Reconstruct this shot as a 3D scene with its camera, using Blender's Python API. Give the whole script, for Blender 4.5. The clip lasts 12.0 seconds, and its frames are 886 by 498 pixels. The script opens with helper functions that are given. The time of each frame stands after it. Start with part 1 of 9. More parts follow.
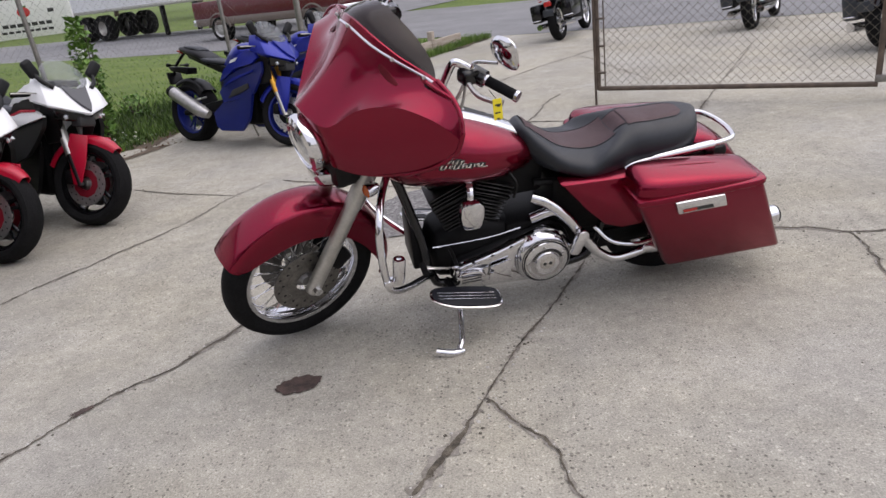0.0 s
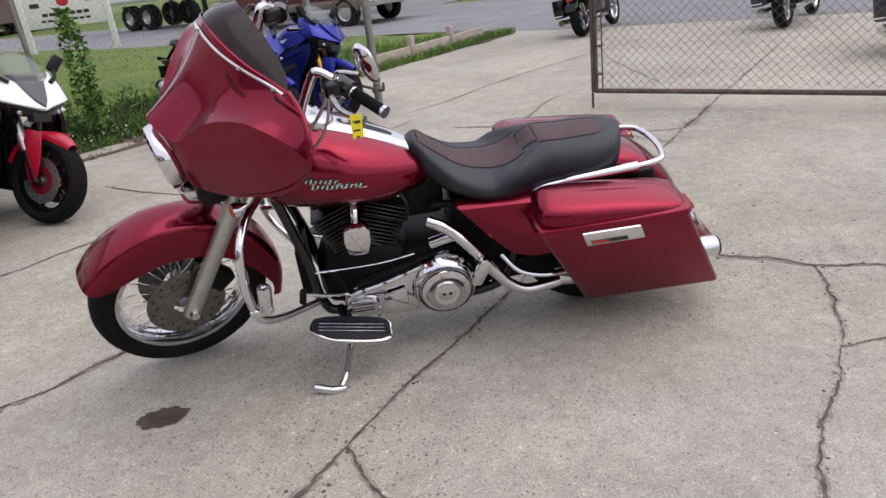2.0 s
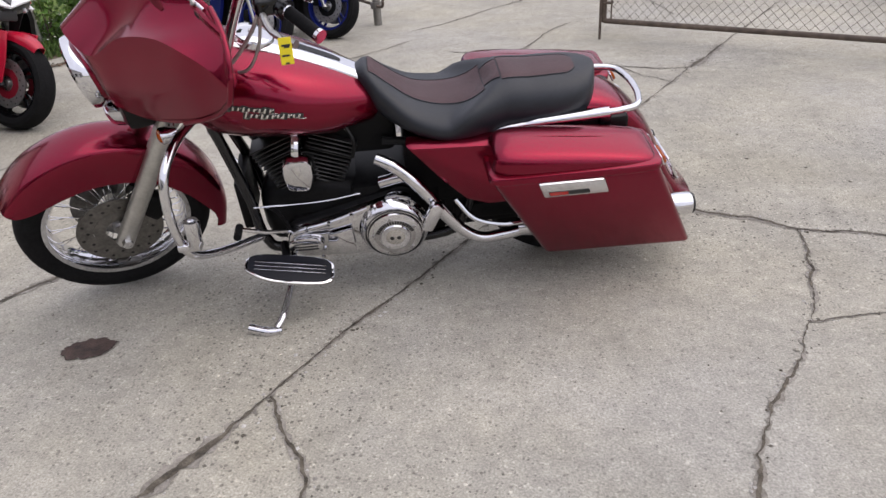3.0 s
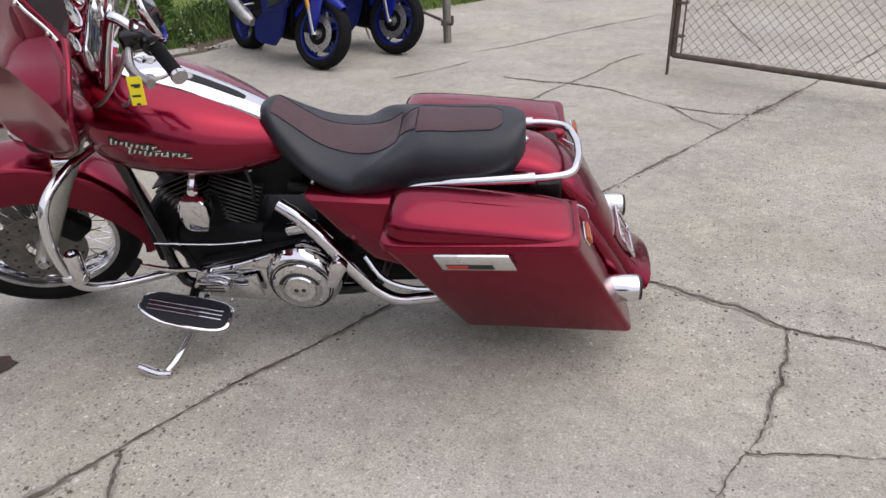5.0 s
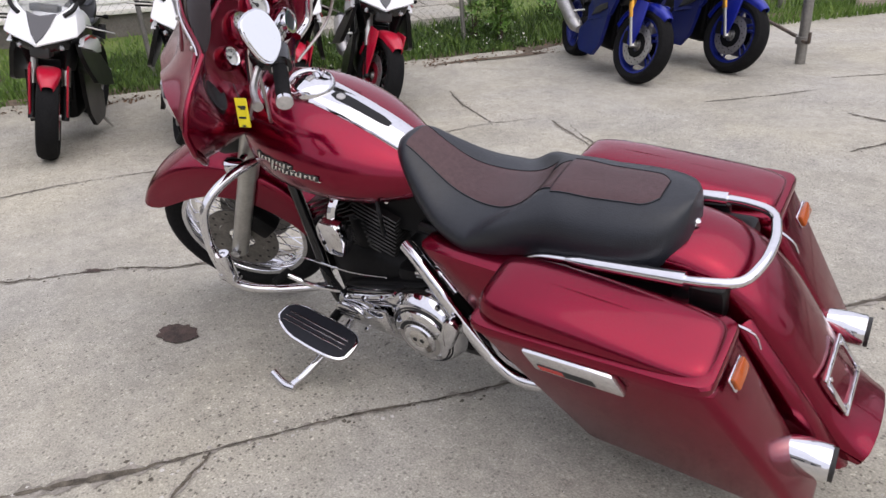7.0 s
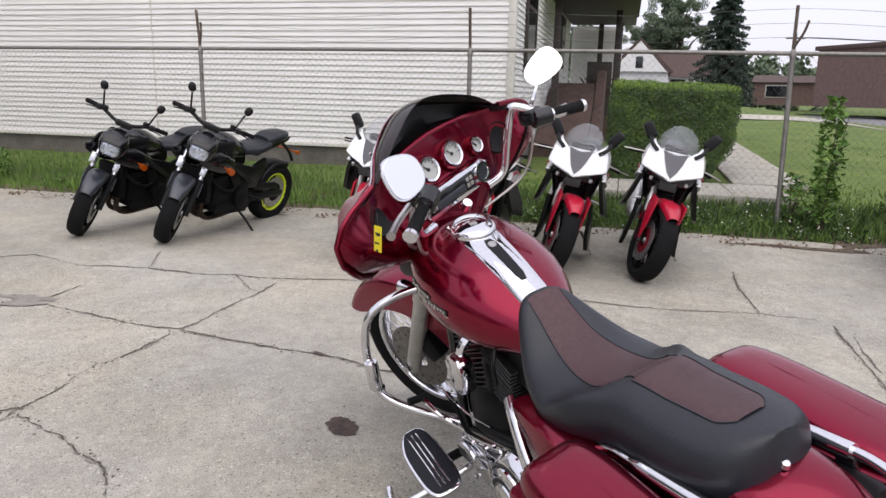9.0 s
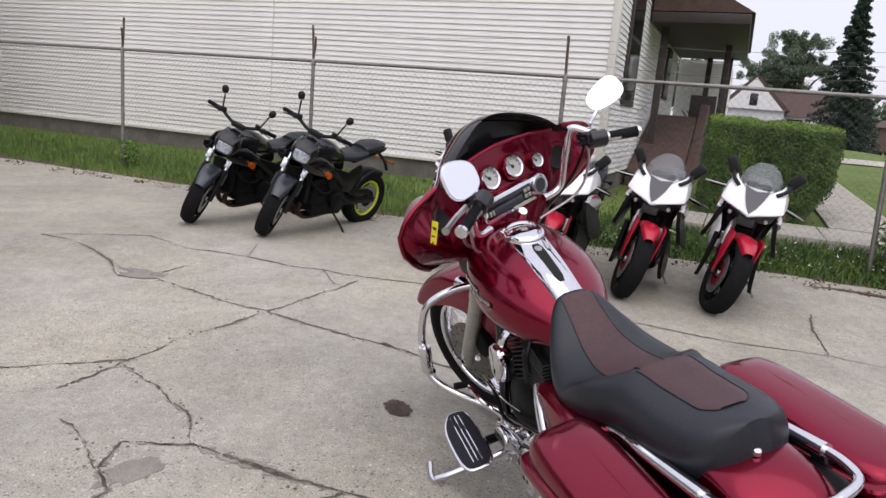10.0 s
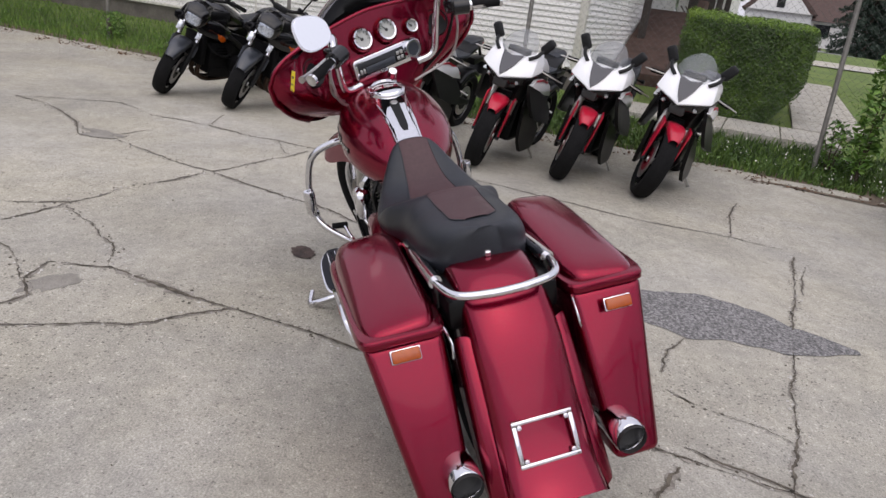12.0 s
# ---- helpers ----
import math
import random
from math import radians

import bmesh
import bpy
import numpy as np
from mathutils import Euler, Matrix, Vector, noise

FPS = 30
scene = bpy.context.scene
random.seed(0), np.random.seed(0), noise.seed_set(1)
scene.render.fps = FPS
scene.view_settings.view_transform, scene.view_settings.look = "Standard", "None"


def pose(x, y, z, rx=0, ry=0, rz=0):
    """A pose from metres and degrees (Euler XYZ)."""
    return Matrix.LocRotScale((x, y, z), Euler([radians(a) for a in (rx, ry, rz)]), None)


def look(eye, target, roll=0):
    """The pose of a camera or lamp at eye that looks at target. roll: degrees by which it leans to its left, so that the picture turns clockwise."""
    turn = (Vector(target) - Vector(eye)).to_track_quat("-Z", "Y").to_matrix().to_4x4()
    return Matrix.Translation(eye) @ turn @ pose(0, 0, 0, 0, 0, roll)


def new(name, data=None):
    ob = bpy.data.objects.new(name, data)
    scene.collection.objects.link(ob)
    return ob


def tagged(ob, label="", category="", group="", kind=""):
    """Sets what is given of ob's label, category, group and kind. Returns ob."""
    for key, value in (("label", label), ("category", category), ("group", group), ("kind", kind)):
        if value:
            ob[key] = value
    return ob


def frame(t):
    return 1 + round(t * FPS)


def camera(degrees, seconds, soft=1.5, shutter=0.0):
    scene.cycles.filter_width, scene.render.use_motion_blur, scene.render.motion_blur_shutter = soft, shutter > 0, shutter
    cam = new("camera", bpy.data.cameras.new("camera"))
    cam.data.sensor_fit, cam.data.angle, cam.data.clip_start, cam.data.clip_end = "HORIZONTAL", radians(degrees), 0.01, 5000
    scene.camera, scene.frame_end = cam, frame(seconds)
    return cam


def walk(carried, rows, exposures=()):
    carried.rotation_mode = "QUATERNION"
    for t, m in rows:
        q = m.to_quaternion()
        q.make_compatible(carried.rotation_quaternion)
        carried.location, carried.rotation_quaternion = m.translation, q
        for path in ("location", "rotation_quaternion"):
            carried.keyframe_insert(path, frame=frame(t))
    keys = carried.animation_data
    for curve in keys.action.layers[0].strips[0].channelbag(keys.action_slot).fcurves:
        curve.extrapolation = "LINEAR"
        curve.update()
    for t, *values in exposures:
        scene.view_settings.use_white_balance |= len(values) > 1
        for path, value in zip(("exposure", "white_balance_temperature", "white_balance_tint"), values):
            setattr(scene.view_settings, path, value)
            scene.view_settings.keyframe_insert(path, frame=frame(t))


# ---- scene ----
cam = camera(64.6, 12.0)

PATH = [
    (0, (0.302, -0.074, 1.42), (0.102, 1.772, 0.678), -7.3),
    (0.5, (0.444, -0.027, 1.411), (0.077, 1.853, 0.836), -9.4),
    (1, (0.496, 0.145, 1.366), (0.306, 2.029, 0.721), -6.5),
    (1.5, (0.597, 0.239, 1.362), (0.494, 2.073, 0.57), -4.5),
    (2, (0.855, 0.278, 1.371), (0.526, 2.104, 0.624), -6.9),
    (2.5, (0.953, 0.361, 1.361), (0.431, 2.122, 0.568), -9.0),
    (3, (1.035, 0.498, 1.344), (0.675, 2.226, 0.404), -4.0),
    (3.2, (1.113, 0.549, 1.352), (0.777, 2.258, 0.369), -3.6),
    (4.8, (1.55, 0.902, 1.362), (0.861, 2.562, 0.483), -3.0),
    (5, (1.587, 0.946, 1.363), (0.927, 2.603, 0.459), -2.3),
    (5.5, (1.796, 1.108, 1.357), (0.894, 2.7, 0.55), -4.5),
    (6, (1.84, 1.27, 1.324), (0.684, 2.646, 0.446), -7.4),
    (6.5, (1.822, 1.436, 1.351), (0.677, 2.803, 0.446), -2.9),
    (7, (1.862, 1.607, 1.348), (0.426, 2.707, 0.494), -4.2),
    (7.5, (1.938, 1.817, 1.336), (0.159, 2.498, 0.726), -7.2),
    (7.7, (1.957, 1.832, 1.335), (0.156, 2.509, 0.79), -5.5),
    (9.3, (2.147, 2.12, 1.347), (0.204, 2.394, 0.957), 1.1),
    (9.5, (2.18, 2.13, 1.347), (0.227, 2.335, 0.97), 0.4),
    (10, (2.392, 2.169, 1.334), (0.433, 2.273, 0.945), 4.9),
    (10.5, (2.506, 2.282, 1.329), (0.583, 2.482, 0.818), 10.8),
    (11, (2.56, 2.494, 1.322), (0.626, 2.558, 0.817), 8.3),
    (11.5, (2.627, 2.671, 1.29), (0.707, 2.781, 0.743), 8.0),
    (12, (2.79, 2.718, 1.303), (0.909, 2.814, 0.632), 7.5),
]
walk(cam, [(t, look(eye, target, roll)) for t, eye, target, roll in PATH], exposures=[(0.0, 0.34), (1.5, 0.38), (3.0, 0.40), (6.0, 0.42), (7.5, 0.52), (9.5, 0.44), (10.0, 0.36), (10.5, 0.33), (11.0, 0.29), (12.0, 0.23)])

# ---- daylight: bright overcast sky, very soft sun ----
world = bpy.data.worlds.new("world")
scene.world = world
world.use_nodes = True
wn, wl = world.node_tree.nodes, world.node_tree.links
sky = wn.new("ShaderNodeTexSky")
sky.sky_type = "NISHITA"
sky.sun_disc = False
sky.sun_elevation, sky.sun_rotation = radians(60), radians(86)
sky.air_density, sky.dust_density, sky.ozone_density = 1.0, 4.0, 1.0
cloud = wn.new("ShaderNodeMix")
cloud.data_type = "RGBA"
cloud.inputs["Factor"].default_value = 0.72
cloud.inputs["B"].default_value = (8.4, 8.2, 9.3, 1)
wl.new(sky.outputs["Color"], cloud.inputs["A"])
# an overcast dome is darker towards the horizon
dome = wn.new("ShaderNodeTexCoord")
split = wn.new("ShaderNodeSeparateXYZ")
wl.new(dome.outputs["Generated"], split.inputs["Vector"])
height = wn.new("ShaderNodeMapRange")
height.inputs["From Min"].default_value, height.inputs["From Max"].default_value = 0.0, 1.0
height.inputs["To Min"].default_value, height.inputs["To Max"].default_value = 0.82, 1.06
wl.new(split.outputs["Z"], height.inputs["Value"])
shade = wn.new("ShaderNodeVectorMath")
shade.operation = "SCALE"
wl.new(cloud.outputs["Result"], shade.inputs[0])
wl.new(height.outputs["Result"], shade.inputs["Scale"])
wl.new(shade.outputs["Vector"], wn["Background"].inputs["Color"])
wn["Background"].inputs["Strength"].default_value = 0.121
sun_data = bpy.data.lights.new("sun", "SUN")
sun_data.energy, sun_data.angle, sun_data.color = 0.95, radians(85), (1.0, 0.94, 0.90)
sun = new("sun", sun_data)
sun.matrix_world = look((0, 0, 30), (-17.3, -1.2, 0))


# ---- materials ----
def mat(name, color, rough=0.5, metal=0.0, var=0.15, scale=8.0, fine=90.0, bump=0.0, coat=0.0, alpha=1.0,
        trans=0.0, color2=None, rough_var=0.1, bump_scale=None, spec=0.5, stain=0.0, emit=0.0):
    m = bpy.data.materials.new(name)
    m.use_nodes = True
    n, l = m.node_tree.nodes, m.node_tree.links
    b = n["Principled BSDF"]
    co = n.new("ShaderNodeTexCoord")
    big, small = n.new("ShaderNodeTexNoise"), n.new("ShaderNodeTexNoise")
    big.inputs["Scale"].default_value, big.inputs["Detail"].default_value = scale, 6
    small.inputs["Scale"].default_value, small.inputs["Detail"].default_value = fine, 4
    for t in (big, small):
        l.new(co.outputs["Object"], t.inputs["Vector"])
    add = n.new("ShaderNodeMath")
    add.operation = "ADD"
    l.new(big.outputs["Fac"], add.inputs[0])
    l.new(small.outputs["Fac"], add.inputs[1])
    ramp = n.new("ShaderNodeMapRange")
    ramp.inputs["From Min"].default_value, ramp.inputs["From Max"].default_value = 0.7, 1.3
    l.new(add.outputs[0], ramp.inputs["Value"])
    mix = n.new("ShaderNodeMix")
    mix.data_type = "RGBA"
    c2 = color2 or tuple(min(1, c * (1 + var)) for c in color)
    c1 = color if color2 else tuple(c * (1 - var) for c in color)
    mix.inputs["A"].default_value, mix.inputs["B"].default_value = (*c1, 1), (*c2, 1)
    l.new(ramp.outputs["Result"], mix.inputs["Factor"])
    l.new(mix.outputs["Result"], b.inputs["Base Color"])
    rr = n.new("ShaderNodeMapRange")
    rr.inputs["To Min"].default_value, rr.inputs["To Max"].default_value = max(0.02, rough - rough_var / 2), min(1, rough + rough_var / 2)
    l.new(big.outputs["Fac"], rr.inputs["Value"])
    l.new(rr.outputs["Result"], b.inputs["Roughness"])
    b.inputs["Metallic"].default_value = metal
    b.inputs["Specular IOR Level"].default_value = spec
    b.inputs["Coat Weight"].default_value, b.inputs["Coat Roughness"].default_value = coat, 0.06
    b.inputs["Transmission Weight"].default_value = trans
    b.inputs["Alpha"].default_value = alpha
    if bump:
        bp = n.new("ShaderNodeBump")
        bp.inputs["Strength"].default_value, bp.inputs["Distance"].default_value = bump, 0.004
        src = small
        if bump_scale:
            src = n.new("ShaderNodeTexNoise")
            src.inputs["Scale"].default_value, src.inputs["Detail"].default_value = bump_scale, 5
            l.new(co.outputs["Object"], src.inputs["Vector"])
        l.new(src.outputs["Fac"], bp.inputs["Height"])
        l.new(bp.outputs["Normal"], b.inputs["Normal"])
    return m


def ramp_mat(name, stops, scale, detail=8, rough=0.9, bump=0.3, fine=None, coords="Object", per_object=0.0, per_island=0.0, stretch=None):
    """A noise run through a colour ramp; a fine noise on top gives grain."""
    m = bpy.data.materials.new(name)
    m.use_nodes = True
    n, l = m.node_tree.nodes, m.node_tree.links
    b = n["Principled BSDF"]
    co = n.new("ShaderNodeTexCoord")
    vec = co.outputs[coords]
    if stretch:
        mp = n.new("ShaderNodeMapping")
        mp.inputs["Scale"].default_value = stretch
        l.new(vec, mp.inputs["Vector"])
        vec = mp.outputs["Vector"]
    a = n.new("ShaderNodeTexNoise")
    a.inputs["Scale"].default_value, a.inputs["Detail"].default_value, a.inputs["Roughness"].default_value = scale, detail, 0.65
    l.new(vec, a.inputs["Vector"])
    fac = a.outputs["Fac"]
    if per_object or per_island:
        src = n.new("ShaderNodeObjectInfo").outputs["Random"] if per_object else n.new("ShaderNodeNewGeometry").outputs["Random Per Island"]
        mr = n.new("ShaderNodeMapRange")
        k = per_object or per_island
        mr.inputs["To Min"].default_value, mr.inputs["To Max"].default_value = -k, k
        l.new(src, mr.inputs["Value"])
        ad = n.new("ShaderNodeMath")
        l.new(fac, ad.inputs[0])
        l.new(mr.outputs["Result"], ad.inputs[1])
        fac = ad.outputs[0]
    r = n.new("ShaderNodeValToRGB")
    while len(r.color_ramp.elements) < len(stops):
        r.color_ramp.elements.new(0.5)
    for e, (p, c) in zip(r.color_ramp.elements, stops):
        e.position, e.color = p, (*c, 1)
    l.new(fac, r.inputs["Fac"])
    col = r.outputs["Color"]
    h = a.outputs["Fac"]
    if fine:
        f = n.new("ShaderNodeTexNoise")
        f.inputs["Scale"].default_value, f.inputs["Detail"].default_value = fine, 3
        l.new(co.outputs[coords], f.inputs["Vector"])
        mr = n.new("ShaderNodeMapRange")
        mr.inputs["From Min"].default_value, mr.inputs["From Max"].default_value = 0.3, 0.7
        mr.inputs["To Min"].default_value, mr.inputs["To Max"].default_value = 0.82, 1.16
        l.new(f.outputs["Fac"], mr.inputs["Value"])
        mx = n.new("ShaderNodeVectorMath")
        mx.operation = "SCALE"
        l.new(col, mx.inputs[0])
        l.new(mr.outputs["Result"], mx.inputs["Scale"])
        col = mx.outputs["Vector"]
        h = f.outputs["Fac"]
    l.new(col, b.inputs["Base Color"])
    b.inputs["Roughness"].default_value = rough
    bp = n.new("ShaderNodeBump")
    bp.inputs["Strength"].default_value, bp.inputs["Distance"].default_value = bump, 0.006
    l.new(h, bp.inputs["Height"])
    l.new(bp.outputs["Normal"], b.inputs["Normal"])
    return m


def concrete_mat(name, tone=1.0):
    """Old exposed concrete: broad stains, blotches, pale and dark aggregate."""
    m = bpy.data.materials.new(name)
    m.use_nodes = True
    n, l = m.node_tree.nodes, m.node_tree.links
    b = n["Principled BSDF"]
    co = n.new("ShaderNodeTexCoord")

    def noise_tex(scale, detail=5, rough=0.6, dist=0.0):
        t = n.new("ShaderNodeTexNoise")
        t.inputs["Scale"].default_value, t.inputs["Detail"].default_value = scale, detail
        t.inputs["Roughness"].default_value, t.inputs["Distortion"].default_value = rough, dist
        l.new(co.outputs["Object"], t.inputs["Vector"])
        return t.outputs["Fac"]

    def ranged(v, a, c, lo, hi):
        r = n.new("ShaderNodeMapRange")
        r.inputs["From Min"].default_value, r.inputs["From Max"].default_value = a, c
        r.inputs["To Min"].default_value, r.inputs["To Max"].default_value = lo, hi
        l.new(v, r.inputs["Value"])
        return r.outputs["Result"]

    def times(a, c):
        x = n.new("ShaderNodeMath")
        x.operation = "MULTIPLY"
        l.new(a, x.inputs[0])
        l.new(c, x.inputs[1])
        return x.outputs[0]

    stains = ranged(noise_tex(0.45, 6, 0.6, 0.6), 0.35, 0.65, 0.84, 1.12)
    blotch = ranged(noise_tex(3.5, 6, 0.7), 0.3, 0.7, 0.86, 1.12)
    sand = noise_tex(160, 2, 0.5)
    grain = ranged(sand, 0.35, 0.65, 0.81, 1.17)
    vor = n.new("ShaderNodeTexVoronoi")
    vor.inputs["Scale"].default_value = 75
    l.new(co.outputs["Object"], vor.inputs["Vector"])
    pits = ranged(noise_tex(62, 4, 0.65), 0.60, 0.70, 1.0, 0.50)
    chips = ranged(noise_tex(46, 3, 0.6), 0.60, 0.68, 1.0, 1.28)
    mottle = ranged(noise_tex(15, 5, 0.7, 0.3), 0.3, 0.7, 0.86, 1.13)
    v = times(times(times(times(times(times(stains, mottle), blotch), grain), pits), chips), ranged(vor.outputs["Distance"], 0.0, 0.6, 1.07, 0.95))
    worn = ranged(noise_tex(0.7, 3, 0.5), 0.40, 0.60, 0.35, 1.0)
    for scale, keep, size, value in ((52, 0.73, 0.32, 0.40), (85, 0.71, 0.36, 0.52), (44, 0.80, 0.28, 1.50), (95, 0.74, 0.36, 1.36)):
        cell = n.new("ShaderNodeTexVoronoi")
        cell.inputs["Scale"].default_value = scale
        l.new(co.outputs["Object"], cell.inputs["Vector"])
        sep = n.new("ShaderNodeSeparateColor")
        l.new(cell.outputs["Color"], sep.inputs["Color"])
        spot = times(times(ranged(sep.outputs["Red"], keep - 0.01, keep + 0.01, 0, 1), ranged(cell.outputs["Distance"], size * 0.7, size, 1, 0)), worn)
        v = times(v, ranged(spot, 0, 1, 1.0, value))
    hue = n.new("ShaderNodeMix")
    hue.data_type = "RGBA"
    hue.inputs["A"].default_value = (0.366 * tone, 0.351 * tone, 0.312 * tone, 1)
    hue.inputs["B"].default_value = (0.380 * tone, 0.356 * tone, 0.290 * tone, 1)
    l.new(ranged(noise_tex(0.8, 4), 0.35, 0.65, 0, 1), hue.inputs["Factor"])
    sc = n.new("ShaderNodeVectorMath")
    sc.operation = "SCALE"
    l.new(hue.outputs["Result"], sc.inputs[0])
    l.new(v, sc.inputs["Scale"])
    l.new(sc.outputs["Vector"], b.inputs["Base Color"])
    b.inputs["Roughness"].default_value = 0.88
    b.inputs["Specular IOR Level"].default_value = 0.3
    bp = n.new("ShaderNodeBump")
    bp.inputs["Strength"].default_value, bp.inputs["Distance"].default_value = 0.5, 0.004
    l.new(times(sand, pits), bp.inputs["Height"])
    l.new(bp.outputs["Normal"], b.inputs["Normal"])
    return m


M = {}
M["concrete"] = concrete_mat("concrete", 1.02)
M["walk"] = concrete_mat("walk_concrete", 1.12)
M["asphalt"] = ramp_mat("asphalt", [(0.3, (0.16, 0.16, 0.165)), (0.7, (0.23, 0.23, 0.235))], 0.7, 8, 0.9, 0.4, fine=120)
M["gravel"] = ramp_mat("gravel_patch", [(0.36, (0.07, 0.068, 0.068)), (0.5, (0.17, 0.165, 0.163)), (0.64, (0.34, 0.33, 0.325))], 75, 4, 0.95, 0.9, fine=160)
M["crack"] = ramp_mat("crack_dirt", [(0.35, (0.040, 0.034, 0.026)), (0.65, (0.15, 0.13, 0.10))], 18, 5, 1.0, 0.6, fine=200)
M["crumb"] = ramp_mat("concrete_crumb", [(0.25, (0.10, 0.088, 0.07)), (0.5, (0.33, 0.31, 0.28)), (0.8, (0.52, 0.50, 0.47))], 9, 3, 0.95, 0.0, per_island=0.35)
M["patch"] = ramp_mat("mortar_patch", [(0.3, (0.19, 0.178, 0.155)), (0.7, (0.29, 0.272, 0.24))], 9, 6, 0.95, 0.3, fine=160)
M["crack_edge"] = ramp_mat("crack_edge", [(0.35, (0.17, 0.155, 0.13)), (0.65, (0.33, 0.305, 0.27))], 22, 5, 0.95, 0.5, fine=160)
M["oil"] = ramp_mat("oil_spot", [(0.35, (0.030, 0.020, 0.017)), (0.65, (0.085, 0.055, 0.045))], 20, 5, 0.75, 0.4, fine=150)
M["lawn"] = ramp_mat("lawn_soil", [(0.3, (0.074, 0.116, 0.020)), (0.55, (0.110, 0.160, 0.028)), (0.75, (0.155, 0.188, 0.043))], 1.2, 8, 1.0, 0.6, fine=70)
M["bank"] = ramp_mat("grassy_dirt", [(0.30, (0.075, 0.055, 0.034)), (0.42, (0.062, 0.085, 0.022)), (0.56, (0.078, 0.135, 0.022)), (0.75, (0.115, 0.175, 0.032))], 5, 8, 1.0, 0.8, fine=90)
M["dirt"] = ramp_mat("dirt", [(0.3, (0.06, 0.045, 0.03)), (0.7, (0.17, 0.13, 0.095))], 9, 8, 1.0, 0.8, fine=80)
M["grass"] = ramp_mat("grass_blades", [(0.2, (0.060, 0.120, 0.016)), (0.5, (0.102, 0.184, 0.025)), (0.85, (0.175, 0.255, 0.047))], 2.0, 3, 0.75, 0.0, per_island=0.25)
M["leaf"] = ramp_mat("leaf", [(0.2, (0.055, 0.120, 0.018)), (0.5, (0.105, 0.215, 0.032)), (0.8, (0.19, 0.32, 0.06))], 3.0, 3, 0.6, 0.0, per_island=0.28)
M["weed"] = ramp_mat("verge_weed", [(0.2, (0.030, 0.062, 0.012)), (0.5, (0.060, 0.115, 0.020)), (0.8, (0.115, 0.185, 0.038))], 3.0, 3, 0.7, 0.0, per_island=0.28)
M["tree_leaf"] = ramp_mat("tree_leaf", [(0.2, (0.050, 0.085, 0.045)), (0.5, (0.085, 0.130, 0.065)), (0.8, (0.14, 0.19, 0.10))], 3.0, 3, 0.7, 0.0, per_island=0.25)
# far trees: distance haze is put into the leaf colour as a paler green
M["hazy_leaf"] = ramp_mat("hazy_tree_leaf", [(0.2, (0.075, 0.110, 0.070)), (0.5, (0.115, 0.160, 0.095)), (0.8, (0.17, 0.22, 0.13))], 3.0, 3, 0.7, 0.0, per_island=0.2)
M["hedge_leaf"] = ramp_mat("hedge_leaf", [(0.2, (0.018, 0.042, 0.006)), (0.5, (0.046, 0.092, 0.012)), (0.8, (0.115, 0.195, 0.022))], 3.0, 3, 0.6, 0.0, per_island=0.14)
M["bright_leaf"] = ramp_mat("bright_hedge_leaf", [(0.2, (0.07, 0.135, 0.014)), (0.5, (0.125, 0.215, 0.020)), (0.8, (0.20, 0.30, 0.030))], 3.0, 3, 0.6, 0.0, per_island=0.14)
M["conifer"] = ramp_mat("conifer_needles", [(0.2, (0.014, 0.030, 0.020)), (0.8, (0.042, 0.068, 0.045))], 2.0, 3, 0.8, 0.0, per_island=0.2)
M["bark"] = ramp_mat("bark", [(0.3, (0.05, 0.035, 0.025)), (0.7, (0.13, 0.10, 0.075))], 6, 8, 0.95, 0.8, stretch=(4, 4, 1))
M["flower"] = mat("clover_flower", (0.75, 0.72, 0.66), 0.8)
M["litter"] = ramp_mat("leaf_litter", [(0.2, (0.06, 0.035, 0.022)), (0.8, (0.22, 0.13, 0.08))], 4, 3, 0.95, 0.0, per_island=0.25)
M["siding"] = ramp_mat("siding_paint", [(0.3, (0.73, 0.72, 0.69)), (0.7, (0.83, 0.82, 0.79))], 0.9, 8, 0.55, 0.08, per_object=0.05)
M["trim"] = mat("trim_paint", (0.68, 0.66, 0.60), 0.5, var=0.08)
M["found"] = ramp_mat("foundation_block", [(0.3, (0.10, 0.09, 0.08)), (0.7, (0.20, 0.18, 0.16))], 3, 8, 0.95, 0.6, fine=60)
M["brown"] = ramp_mat("brown_shingle", [(0.3, (0.055, 0.032, 0.026)), (0.7, (0.115, 0.07, 0.055))], 5, 6, 0.9, 0.5, fine=50)
M["darkwood"] = mat("dark_stained_wood", (0.035, 0.026, 0.022), 0.6, var=0.3)
M["brick"] = ramp_mat("brown_brick", [(0.3, (0.13, 0.080, 0.072)), (0.7, (0.20, 0.13, 0.115))], 4, 6, 0.9, 0.4, fine=40)
M["shingle"] = ramp_mat("roof_shingle", [(0.3, (0.16, 0.16, 0.165)), (0.7, (0.27, 0.27, 0.28))], 5, 6, 0.9, 0.4)
M["red_roof"] = ramp_mat("red_shingle", [(0.3, (0.060, 0.038, 0.034)), (0.7, (0.105, 0.068, 0.058))], 5, 6, 0.9, 0.4)
M["white_wall"] = mat("white_paint", (0.72, 0.72, 0.70), 0.6, var=0.07, scale=2)
M["grey_block"] = ramp_mat("split_face_block", [(0.3, (0.26, 0.25, 0.245)), (0.7, (0.42, 0.41, 0.40))], 7, 6, 0.95, 0.8, fine=30)
M["green_door"] = mat("green_door", (0.02, 0.10, 0.085), 0.5)
M["glass_dark"] = mat("dark_glass", (0.012, 0.014, 0.016), 0.06, var=0.2, rough_var=0.02, spec=0.6)
